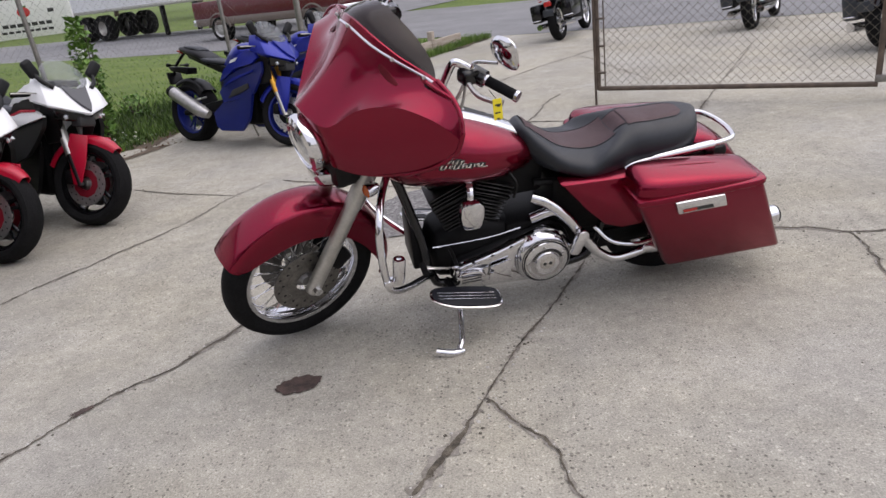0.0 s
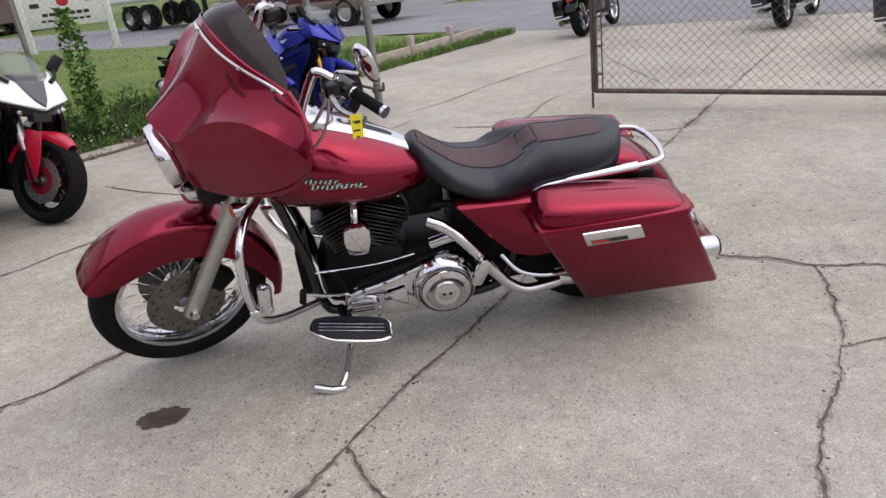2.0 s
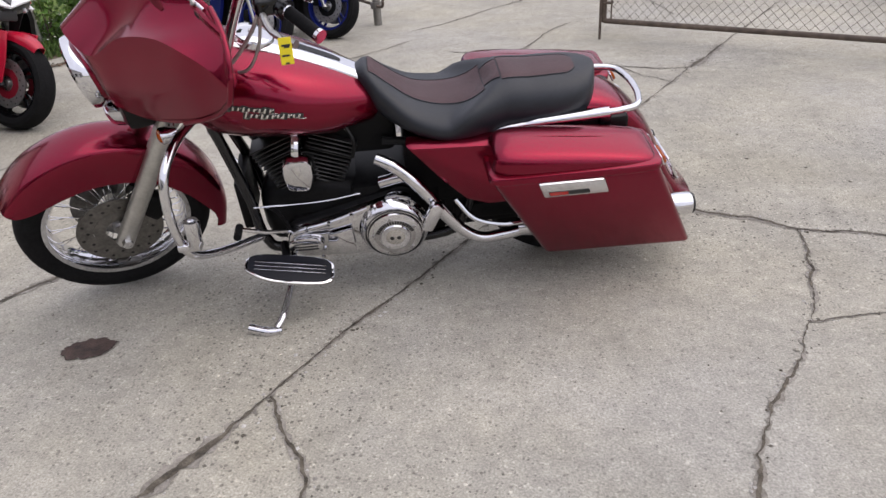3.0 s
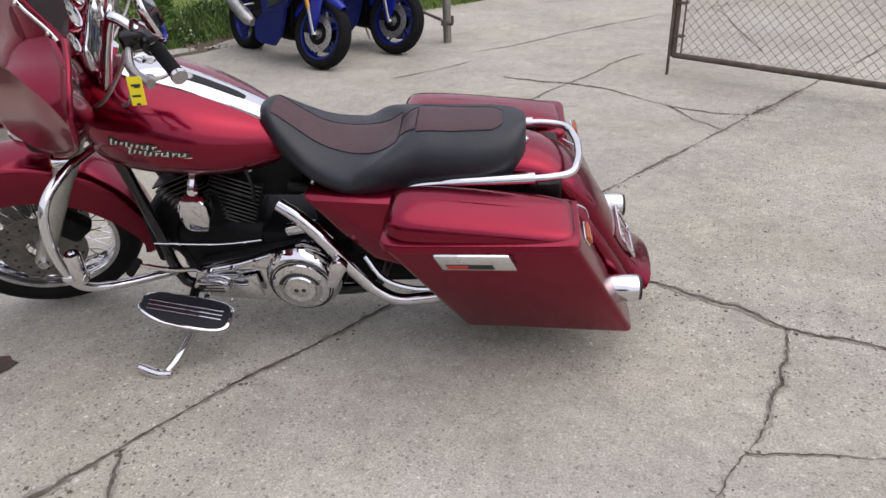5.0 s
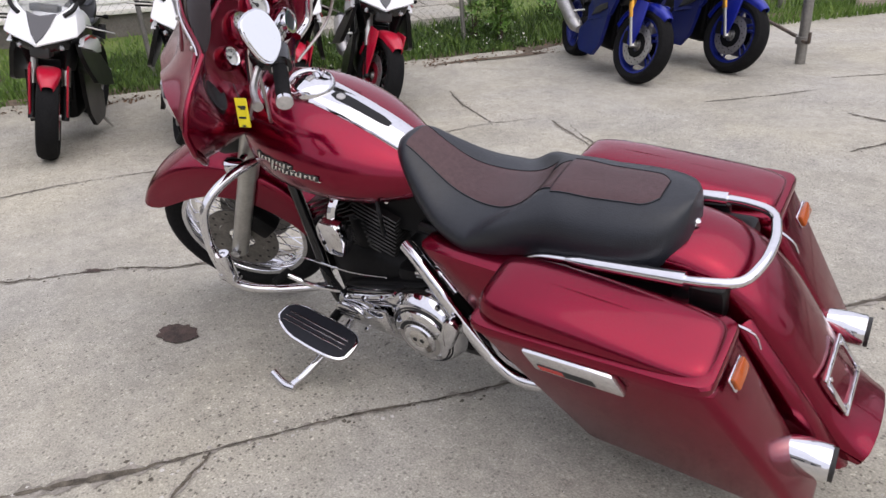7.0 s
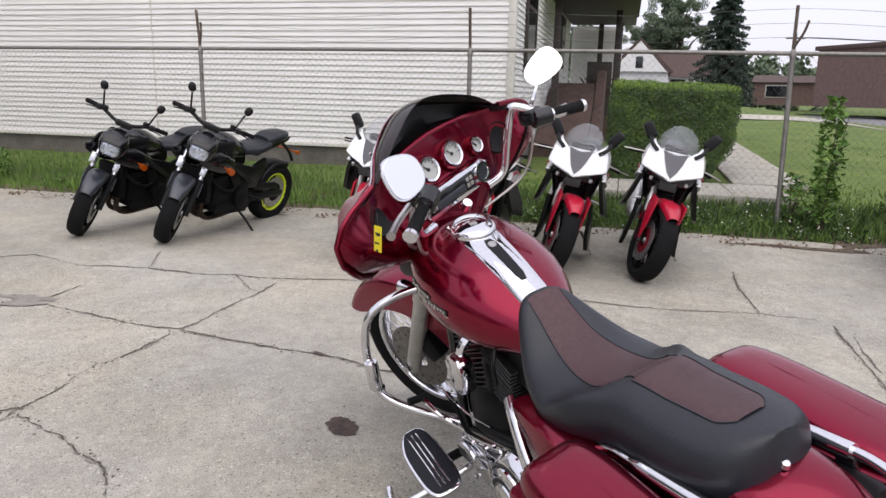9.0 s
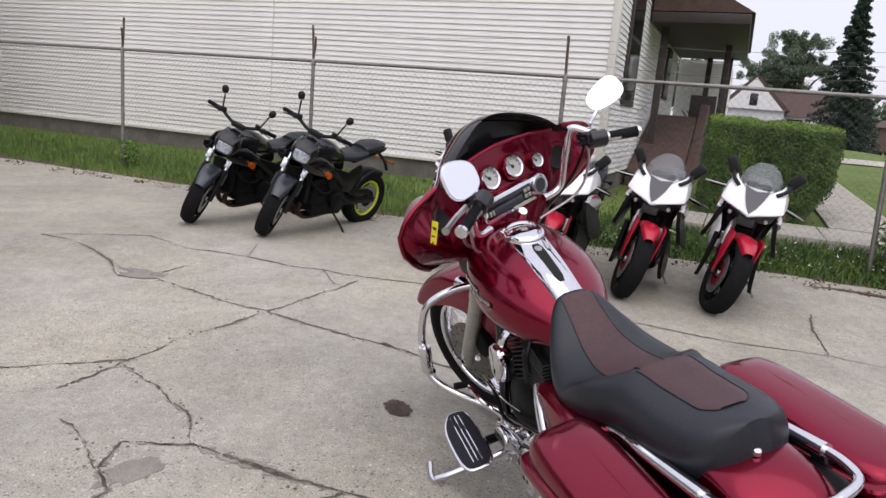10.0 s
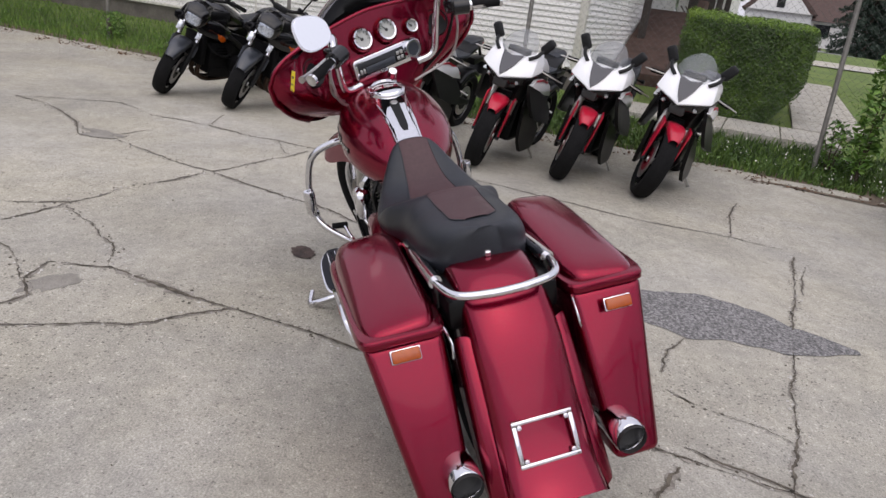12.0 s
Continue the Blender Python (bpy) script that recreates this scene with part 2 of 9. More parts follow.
M["galv"] = mat("galvanised_steel", (0.25, 0.24, 0.22), 0.55, metal=0.7, var=0.25, scale=14)
M["rust"] = ramp_mat("rusty_steel", [(0.3, (0.055, 0.042, 0.034)), (0.55, (0.11, 0.082, 0.062)), (0.75, (0.20, 0.15, 0.11))], 12, 6, 0.75, 0.3)
M["wire"] = mat("fence_wire", (0.13, 0.132, 0.122), 0.7, metal=0.1, var=0.2, spec=0.2)
M["wire_rust"] = mat("gate_wire", (0.16, 0.145, 0.12), 0.6, metal=0.4, var=0.3)
M["timber"] = ramp_mat("weathered_timber", [(0.3, (0.30, 0.25, 0.20)), (0.7, (0.48, 0.42, 0.36))], 4, 6, 0.9, 0.3, stretch=(1, 6, 6))
# vehicles
M["red"] = mat("candy_red_paint", (0.196, 0.0010, 0.0205), 0.235, metal=0.90, var=0.06, scale=3, fine=400, coat=0.48, color2=(0.214, 0.0013, 0.0235), rough_var=0.05)
M["red_shade"] = mat("candy_red_shade", (0.10, 0.002, 0.008), 0.5, metal=0.6, var=0.1)
M["fin"] = mat("engine_fin", (0.045, 0.044, 0.043), 0.38, metal=0.7, var=0.3, scale=20)
M["pad"] = mat("board_rubber", (0.010, 0.011, 0.016), 0.5, var=0.2, spec=0.25)
M["brown_pipe"] = mat("heat_stained_pipe", (0.06, 0.04, 0.03), 0.4, metal=0.8, var=0.4)
M["chrome"] = mat("chrome", (0.70, 0.70, 0.72), 0.045, metal=1.0, var=0.05, rough_var=0.06)
M["alu"] = mat("brushed_aluminium", (0.50, 0.49, 0.46), 0.38, metal=0.9, var=0.12, scale=20)
M["steel"] = mat("dull_steel", (0.46, 0.45, 0.44), 0.40, metal=0.9, var=0.2, scale=20)
M["rotor"] = mat("worn_brake_rotor", (0.20, 0.19, 0.175), 0.36, metal=0.85, var=0.3, scale=25)
M["black"] = mat("satin_black", (0.004, 0.004, 0.0045), 0.38, var=0.25, coat=0.06, spec=0.22)
M["engine"] = mat("black_engine", (0.006, 0.006, 0.0065), 0.46, var=0.35, scale=15, spec=0.11)
M["gloss_black"] = mat("gloss_black", (0.006, 0.006, 0.007), 0.18, var=0.2, coat=0.3, spec=0.35)
M["plastic"] = mat("dark_plastic", (0.011, 0.0115, 0.0125), 0.5, var=0.2, bump=0.1, spec=0.22)
M["rubber"] = mat("tyre_rubber", (0.009, 0.009, 0.0095), 0.78, var=0.35, scale=12, bump=0.15, spec=0.11)
M["leather"] = mat("black_vinyl", (0.0135, 0.0160, 0.0215), 0.42, var=0.2, scale=6, bump=0.2, bump_scale=260, rough_var=0.12, spec=0.44)
M["leather_brown"] = mat("maroon_vinyl", (0.066, 0.036, 0.039), 0.45, var=0.2, scale=6, bump=0.3, bump_scale=300, spec=0.28)
M["smoke"] = mat("smoked_screen", (0.016, 0.009, 0.008), 0.05, var=0.1, alpha=0.90, rough_var=0.02, spec=0.3)
M["clear"] = mat("clear_screen", (0.36, 0.38, 0.40), 0.04, var=0.1, alpha=0.24, rough_var=0.02, coat=0.8)
M["mirror"] = mat("mirror_glass", (0.86, 0.87, 0.88), 0.02, metal=1.0, var=0.01, rough_var=0.0)
M["amber"] = mat("amber_lens", (0.36, 0.066, 0.004), 0.2, var=0.1, coat=0.4)
M["red_lens"] = mat("red_lens", (0.45, 0.015, 0.012), 0.2, var=0.1, coat=0.6)
M["lens"] = mat("headlight_glass", (0.55, 0.57, 0.60), 0.10, metal=0.7, var=0.5, scale=45, coat=1.0)
M["dial"] = mat("dial_white", (0.40, 0.41, 0.39), 0.4, var=0.05)
M["tag"] = mat("yellow_tag", (0.75, 0.62, 0.015), 0.5, var=0.05)
M["ink"] = mat("black_ink", (0.02, 0.02, 0.02), 0.6)
M["silver"] = mat("silver_emblem", (0.62, 0.60, 0.56), 0.25, metal=0.8)
M["lens_cool"] = mat("cool_headlight_glass", (0.50, 0.55, 0.68), 0.10, metal=0.7, var=0.6, scale=45, coat=1.0)
M["white"] = mat("white_fairing", (0.84, 0.85, 0.86), 0.22, var=0.03, coat=0.7)
M["hub_red"] = mat("red_disc_carrier", (0.16, 0.004, 0.014), 0.45, var=0.1)
M["nose_grey"] = mat("dark_nose_paint", (0.040, 0.040, 0.048), 0.38, var=0.08, coat=0.3)
M["sport_red"] = mat("bright_red_plastic", (0.43, 0.004, 0.028), 0.36, var=0.06, coat=0.25)
M["blue"] = mat("deep_blue_fairing", (0.006, 0.015, 0.26), 0.32, metal=0.35, var=0.1, coat=0.25)
M["blue_dark"] = mat("dark_blue_fairing", (0.005, 0.011, 0.125), 0.30, metal=0.2, var=0.1, coat=0.15)
M["blue_rim"] = mat("blue_wheel", (0.012, 0.022, 0.19), 0.35, metal=0.3, var=0.1)
M["gold"] = mat("gold_fork", (0.65, 0.33, 0.05), 0.3, metal=0.8)
M["lime"] = mat("fluorescent_rim", (0.62, 0.75, 0.03), 0.4)
M["slate"] = mat("slate_grey_paint", (0.032, 0.037, 0.047), 0.35, metal=0.3, var=0.1, coat=0.4)
M["maroon"] = mat("maroon_truck_paint", (0.10, 0.005, 0.011), 0.35, var=0.1, coat=0.3, spec=0.3)
M["tan"] = mat("tan_lower_paint", (0.15, 0.115, 0.095), 0.4, var=0.1, coat=0.2)
M["trailer"] = mat("trailer_panel", (0.70, 0.71, 0.72), 0.4, var=0.06, scale=0.8)
M["sign_white"] = mat("sign_board", (0.76, 0.76, 0.75), 0.5, var=0.05)
M["sign_red"] = mat("sign_red", (0.50, 0.02, 0.02), 0.5)


# ---- mesh helpers ----
def link(name, bm, material, parent=None, label="", smooth=True, kind=""):
    me = bpy.data.meshes.new(name)
    bmesh.ops.recalc_face_normals(bm, faces=bm.faces)
    bm.to_mesh(me)
    bm.free()
    for mm in material if isinstance(material, (list, tuple)) else [material]:
        me.materials.append(mm)
    if smooth:
        for p in me.polygons:
            p.use_smooth = True
        me.set_sharp_from_angle(angle=radians(38))
    ob = new(name, me)
    if parent:
        ob.parent = parent
    return tagged(ob, label=label, kind=kind)


def part(name, bm, material, parent, label="", smooth=True):
    return link(name, bm, material, parent, label, smooth)


def share(name, ob, m, parent):
    """Another object on the same mesh."""
    o = new(name, ob.data)
    o.parent = parent
    o.matrix_basis = m
    return o


def thing(name, label, category, m=None, group=""):
    e = new(name)
    e.empty_display_size = 0.1
    if m is not None:
        e.matrix_basis = m
    return tagged(e, label=label, category=category, group=group)


def rings_mesh(rings, closed=True, caps=True, loop_path=False, bm=None):
    """Skin through rings of equally many points."""
    bm = bm or bmesh.new()
    vs = [[bm.verts.new(p) for p in r] for r in rings]
    k = len(vs[0])
    n = len(vs)
    for i in range(n if loop_path else n - 1):
        a, b = vs[i], vs[(i + 1) % n]
        for j in range(k if closed else k - 1):
            q = [a[j], a[(j + 1) % k], b[(j + 1) % k], b[j]]
            bm.faces.new(q)
    if caps and closed and not loop_path:
        bm.faces.new(vs[0][::-1])
        bm.faces.new(vs[-1])
    return bm


def spline(pts, per=6):
    """Catmull-Rom through the points."""
    P = [Vector(p) for p in pts]
    if len(P) < 3:
        return [P[0].lerp(P[-1], i / per) for i in range(per + 1)]
    ext = [2 * P[0] - P[1]] + P + [2 * P[-1] - P[-2]]
    out = []
    for i in range(1, len(ext) - 2):
        a, b, c, d = ext[i - 1:i + 3]
        for j in range(per):
            t = j / per
            out.append(0.5 * (2 * b + (c - a) * t + (2 * a - 5 * b + 4 * c - d) * t * t + (3 * b - a - 3 * c + d) * t ** 3))
    out.append(P[-1].copy())
    return out


def tube(pts, radius, sides=10, per=6, bm=None, squash=1.0, smooth_path=True, caps=True):
    path = spline(pts, per) if smooth_path else [Vector(p) for p in pts]
    n = len(path)
    rad = radius if callable(radius) else (lambda u: radius)
    rings, side = [], None
    for i, p in enumerate(path):
        d = (path[min(i + 1, n - 1)] - path[max(i - 1, 0)]).normalized()
        if side is None:
            side = d.orthogonal().normalized()
        side = (side - d * side.dot(d)).normalized()
        up = d.cross(side)
        r = rad(i / (n - 1))
        rings.append([p + r * (math.cos(a) * side + squash * math.sin(a) * up) for a in (2 * math.pi * j / sides for j in range(sides))])
    return rings_mesh(rings, bm=bm, caps=caps)


def lathe(profile, center, axis, sides=28, bm=None, start=None):
    """Turn (radius, along) pairs round an axis; a closed profile repeats its first pair."""
    axis = Vector(axis).normalized()
    u = (Vector(start) if start else axis.orthogonal()).normalized()
    v = axis.cross(u)
    c = Vector(center)
    rings = []
    for i in range(sides):
        a = 2 * math.pi * i / sides
        d = math.cos(a) * u + math.sin(a) * v
        rings.append([c + axis * z + d * max(r, 1e-5) for r, z in profile])
    bm = rings_mesh(rings, closed=False, loop_path=True, bm=bm)
    bmesh.ops.remove_doubles(bm, verts=bm.verts, dist=3e-5)
    return bm


def box(x0, x1, y0, y1, z0, z1, bevel=0.0, seg=2, bm=None, m=None):
    own = bmesh.new()
    bmesh.ops.create_cube(own, size=1)
    for v in own.verts:
        v.co = Vector(((x0 + x1) / 2 + v.co.x * (x1 - x0), (y0 + y1) / 2 + v.co.y * (y1 - y0), (z0 + z1) / 2 + v.co.z * (z1 - z0)))
    if bevel:
        bmesh.ops.bevel(own, geom=own.edges[:], offset=bevel, segments=seg, affect="EDGES", profile=0.5)
    if m is not None:
        bmesh.ops.transform(own, matrix=m, verts=own.verts)
    if bm is None:
        return own
    tmp = bpy.data.meshes.new("tmp")
    own.to_mesh(tmp)
    own.free()
    bm.from_mesh(tmp)
    bpy.data.meshes.remove(tmp)
    return bm


def hexa(corners, bevel=0.01, seg=2):
    """A body from eight corners: four below, four above, same turn."""
    bm = bmesh.new()
    v = [bm.verts.new(c) for c in corners]
    for f in ((3, 2, 1, 0), (4, 5, 6, 7), (0, 1, 5, 4), (1, 2, 6, 5), (2, 3, 7, 6), (3, 0, 4, 7)):
        bm.faces.new([v[i] for i in f])
    bmesh.ops.recalc_face_normals(bm, faces=bm.faces)
    if bevel:
        bmesh.ops.bevel(bm, geom=bm.edges[:], offset=bevel, segments=seg, affect="EDGES", profile=0.5)
    return bm


def plate(outline, thick, bevel=0.0, axis="w", at=0.0):
    """An outline in the side plane (s, h), given thickness across; axis 'w' or 'z' for plan outlines."""
    bm = bmesh.new()
    if axis == "w":
        lo, hi = [(s, at - thick / 2, h) for s, h in outline], [(s, at + thick / 2, h) for s, h in outline]
    else:
        lo, hi = [(s, w, at - thick / 2) for s, w in outline], [(s, w, at + thick / 2) for s, w in outline]
    rings_mesh([lo, hi], bm=bm)
    bmesh.ops.recalc_face_normals(bm, faces=bm.faces)
    if bevel:
        es = [e for e in bm.edges if len(e.link_faces) == 2 and e.calc_face_angle(0) > 0.5]
        bmesh.ops.bevel(bm, geom=es, offset=bevel, segments=2, affect="EDGES", profile=0.5)
    return bm


def moved(bm, m):
    bmesh.ops.transform(bm, matrix=m, verts=bm.verts)
    return bm


def mirrored(bm):
    c = bm.copy()
    for v in c.verts:
        v.co.y = -v.co.y
    bmesh.ops.reverse_faces(c, faces=c.faces)
    return c


def super_ring(s, h, half_w, half_h, n=20, p=2.6, tilt=0.0, w0=0.0, flat=0.0):
    """A rounded-square ring across the bike at station s."""
    out = []
    for i in range(n):
        a = 2 * math.pi * i / n
        c, d = math.cos(a), math.sin(a)
        y = half_w * math.copysign(abs(c) ** (2 / p), c)
        z = half_h * math.copysign(abs(d) ** (2 / p), d)
        if flat and z < 0:
            z *= flat
        out.append((s + tilt * z, w0 + y, h + z))
    return out


# ---- site frame: the lot's own east and north, turned against the world ----
SITE = Matrix.Rotation(radians(-24.85), 4, "Z")


def en(e, n, z=0.0):
    return SITE @ Vector((e, n, z))


def at_site(e, n, z=0.0, turn=0.0):
    return Matrix.Translation(en(e, n, z)) @ SITE @ Matrix.Rotation(radians(turn), 4, "Z")


EDGE = -5.93


def smooth01(x):
    x = min(1, max(0, x))
    return x * x * (3 - 2 * x)


def land(e, n):
    """Height of the natural ground: a low bank along the lot, then a gentle rise to the west that fades towards the street."""
    z = 0.30 * smooth01((EDGE - e) / 1.5) + 0.027 * max(0, min(-e - 8, 27))
    return z * (1 - 0.75 * smooth01((n - 8) / (4 if e > -9 else 6)))


def sheet(name, es, ns, lift, material, rough=0.0, label="", edge=0.0):
    bm = bmesh.new()
    grid = [[bm.verts.new(en(e + (edge * noise.noise(Vector((n * 1.7, 3.1, 0.2))) if i == len(es) - 1 else 0), n,
                             land(e, n) + lift + rough * noise.noise(Vector((e * 1.3, n * 1.3, 0))))) for n in ns] for i, e in enumerate(es)]
    for a, b in zip(grid, grid[1:]):
        for j in range(len(ns) - 1):
            bm.faces.new([a[j], b[j], b[j + 1], a[j + 1]])
    return tagged(link(name, bm, material, label=label, kind="structure"), category="ground")


def steps(a, b, n):
    return [a + (b - a) * i / n for i in range(n + 1)]


far_line = [-900, -300, -120] + steps(-60, 60, 30) + [120, 300, 900]
sheet("ground", sorted(far_line + steps(-9.5, -4.25, 21)), far_line, -0.06, M["lawn"], label="broad grassy land reaching to the horizon")
sheet("lawn", steps(-40, -10, 10) + steps(-9.5, EDGE - 0.02, 18), steps(-30, 13.3, 80), 0.0, M["lawn"], 0.03, "mown green lawn behind the chain link fence", edge=0.16)
sheet("verge", steps(-7.0, EDGE + 0.10, 6), steps(-30, 12.9, 150), 0.012, M["bank"], 0.02, "strip of dirt and thin grass along the edge of the concrete", edge=0.22)
sheet("dirt_edge", steps(EDGE - 0.38, EDGE + 0.11, 4), steps(-14, 12.9, 170), 0.026, M["dirt"], 0.02, "bare brown dirt along the edge of the concrete", edge=0.20)
sheet("lot", steps(EDGE - 0.4, 30, 30), steps(-30, 13.4, 30), 0.0, M["concrete"], label="old cracked concrete lot with stains and joints")
sheet("road", [-60, -30, -20, -15, -12, -10, -8, -7, -6, -4] + steps(0, 60, 12), steps(13.4, 22.5, 6), 0.006, M["asphalt"], label="grey asphalt street beyond the gate")
sheet("side_street", steps(-21, -14, 4), steps(22.4, 90, 20), -0.035, M["asphalt"], label="grey asphalt side street running away")
sheet("far_pavement", steps(-27.0, -23.6, 3), steps(-12, 13.2, 20), 0.03, M["walk"], label="pale concrete pavement beyond the lawn")
sheet("cross_street", steps(-62, -38, 12), steps(-60, 13.3, 20), 0.03, M["asphalt"], label="grey asphalt cross street beyond the lawn")
sheet("pavement", steps(-8, 60, 10), steps(22.5, 24.2, 2), 0.05, M["walk"], label="pale concrete pavement across the street")


# ---- cracks and joints in the concrete: dirt-filled grooves with ragged sides ----
def crack(pts, width=0.012, seed=0, wob=1.0):
    rnd = random.Random(seed)
    fine = []
    off = Vector((seed * 1.7, 0, 0))
    for a, b in zip(pts, pts[1:]):
        a, b = Vector((*a, 0)), Vector((*b, 0))
        k = max(2, int((b - a).length / 0.014))
        d = (b - a).normalized()
        s = Vector((-d.y, d.x, 0))
        for i in range(k):
            p = a.lerp(b, i / k)
            fine.append((p + s * wob * (0.024 * noise.noise(p * 4 + off) + 0.010 * noise.noise(p * 17 + off) + rnd.uniform(-0.0025, 0.0025)), s))
    fine.append((Vector((*pts[-1], 0)), s))
    objs = []
    for nm, mul, z in (("crack_rim", 3.0, 0.0025), ("crack", 1.0, 0.0045)):
        bm = bmesh.new()
        rows = []
        for i, (p, s) in enumerate(fine):
            end = min(1, i / 6, (len(fine) - 1 - i) / 6) * 0.5 + 0.5
            f = 0.46 + 0.75 * noise.noise(p * 2.6 + Vector((0, seed, 0)))
            lo = 0.04 if mul == 1 else 0.0
            a, b = (width * mul * end * 0.5 * max(lo, f + 0.75 * noise.noise(p * 24 + Vector((seed, q * 9, mul))) + rnd.uniform(-0.2, 0.2) - (0.12 if mul > 1 else 0)) for q in (1, 2))
            rows.append((bm.verts.new((p.x + s.x * a, p.y + s.y * a, z)), bm.verts.new((p.x - s.x * b, p.y - s.y * b, z))))
        for r, q in zip(rows, rows[1:]):
            bm.faces.new([r[0], r[1], q[1], q[0]])
        objs.append(bm)
    for p, s in fine:
        if rnd.random() < 0.5 * min(1.6, width / 0.011):
            CRUMBS.append((p + s * rnd.gauss(0, width * 1.3), rnd.uniform(0.0025, 0.0075) * (0.7 + min(width, 0.02) / 0.03)))
    tagged(link("crack_rim", objs[0], M["crack_edge"], kind="structure", label="worn crumbling rim of a crack in concrete"), category="ground")
    tagged(link("crack", objs[1], M["crack"], kind="structure", label="dark dirt-filled crack in the concrete"), category="ground")


CRUMBS = []
CRACKS = [
    (0.042, [(-0.13, 1.41), (-0.03, 1.59), (0.07, 1.80), (0.15, 2.00)]),
    (0.014, [(0.15, 2.00), (0.28, 2.34), (0.45, 2.69), (0.58, 2.98), (0.84, 3.58), (1.10, 4.17), (1.34, 4.71), (1.67, 5.43), (1.85, 5.85)]),
    (0.026, [(1.85, 5.85), (2.03, 6.20), (2.19, 6.57)]),
    (0.010, [(2.19, 6.57), (2.80, 7.90), (3.60, 9.60)]),
    (0.010, [(0.16, 2.01), (0.28, 1.86), (0.37, 1.72), (0.45, 1.46), (0.50, 1.24), (0.62, 0.70)]),
    (0.013, [(1.40, 3.43), (1.64, 3.35), (1.79, 3.30), (1.93, 3.22), (2.11, 3.21), (2.33, 3.16), (3.20, 3.05)]),
    (0.011, [(1.93, 3.22), (1.90, 2.90), (1.80, 2.54), (1.70, 2.30), (1.57, 2.05), (1.50, 1.92), (1.45, 1.60), (1.40, 0.90)]),
    (0.005, [(1.80, 2.54), (2.05, 2.62), (2.40, 2.70)]),
    (0.014, [(-0.13, 1.41), (-0.39, 1.30), (-0.62, 1.10), (-0.87, 0.86)]),
    (0.018, [(-0.13, 1.41), (-0.11, 1.30), (-0.10, 1.14)]),
    (0.014, [(-0.10, 1.14), (0.09, 1.14), (0.24, 1.24), (0.36, 1.17), (0.60, 1.00)]),
    (0.012, [(-0.26, 0.84), (-0.18, 0.95), (-0.08, 1.04), (0.09, 1.14)]),
    (0.014, [(-0.55, 0.69), (-0.71, 0.78), (-0.93, 0.84), (-1.15, 0.94), (-1.38, 1.01), (-1.57, 1.17), (-1.88, 1.34)]),
    (0.009, [(-0.93, 0.84), (-0.81, 0.55), (-0.70, 0.20)]),
    (0.015, [(-1.88, 1.34), (-1.77, 1.49), (-1.58, 1.77), (-1.46, 1.99), (-1.32, 2.20), (-1.14, 2.40), (-0.98, 2.71), (-0.80, 3.05)]),
    (0.014, [(-1.88, 1.34), (-2.05, 0.99), (-2.25, 0.74), (-2.46, 0.44), (-2.48, 0.16), (-2.86, -0.05), (-3.23, -0.35), (-3.48, -0.60), (-3.65, -0.96)]),
    (0.012, [(-1.88, 1.34), (-2.27, 1.54), (-2.62, 1.72), (-2.82, 1.82)]),
    (0.013, [(-3.37, 0.86), (-3.17, 1.19), (-3.10, 1.52), (-2.95, 1.81), (-2.90, 2.26), (-2.51, 3.21), (-2.27, 3.65)]),
    (0.008, [(-2.27, 3.65), (-2.08, 4.05), (-1.92, 4.34), (-1.77, 4.90), (-1.60, 5.20)]),
    (0.009, [(-3.10, 1.52), (-2.69, 1.65), (-2.62, 1.72)]),
    (0.009, [(-3.65, -0.96), (-3.80, -0.60), (-3.93, -0.13), (-3.51, 0.31), (-3.44, 0.66), (-3.37, 0.86), (-3.95, 0.82)]),
    (0.008, [(-2.48, 0.16), (-2.56, 0.36), (-2.92, 0.51)]),
    (0.010, [(-2.80, 5.37), (-2.32, 5.12), (-1.78, 4.91)]),
    (0.013, [(-1.48, 5.21), (-0.79, 4.88), (-0.23, 4.59), (0.19, 4.39), (0.64, 4.17), (0.94, 4.02), (1.10, 3.95)]),
    (0.008, [(-1.36, 5.23), (-1.04, 5.05), (-0.77, 4.92)]),
    (0.012, [(0.45, 3.76), (0.53, 3.84), (0.66, 4.05), (0.73, 4.12)]),
    (0.010, [(0.83, 3.70), (0.90, 3.82), (0.97, 3.94), (1.02, 4.04)]),
    (0.012, [(-0.04, 4.00), (0.16, 3.85), (0.31, 3.78)]),
    (0.012, [(1.16, 3.48), (1.01, 3.59), (0.94, 3.65)]),
    (0.014, [(-0.04, 6.52), (0.27, 6.43), (0.58, 6.41), (0.90, 6.26), (1.28, 5.96), (1.43, 5.88), (1.66, 5.81), (1.85, 5.85)]),
    (0.010, [(0.31, 5.74), (0.43, 6.16), (0.56, 6.48), (0.66, 6.84), (0.82, 7.40), (0.97, 7.65)]),
    (0.011, [(-0.58, 7.46), (-0.37, 7.67), (-0.12, 8.15), (0.15, 8.70), (0.60, 9.42), (0.94, 9.93), (1.43, 10.52), (2.20, 11.60)]),
    (0.009, [(1.43, 10.52), (1.56, 10.21), (1.77, 8.96), (1.96, 7.90)]),
    (0.009, [(1.30, 5.94), (1.48, 5.68), (1.66, 5.45)]),
    (0.008, [(-0.93, 6.26), (-0.78, 6.49), (-0.62, 6.73), (-0.45, 7.10)]),
    (0.008, [(-0.92, 10.51), (-0.49, 10.89), (-0.05, 11.24)]),
]
for i, (wd, pts) in enumerate(CRACKS):
    crack(pts, wd * (0.8 if i == 0 else 1.3), i + 3, 0.3 if i < 4 else 1.0)
rnd = random.Random(77)
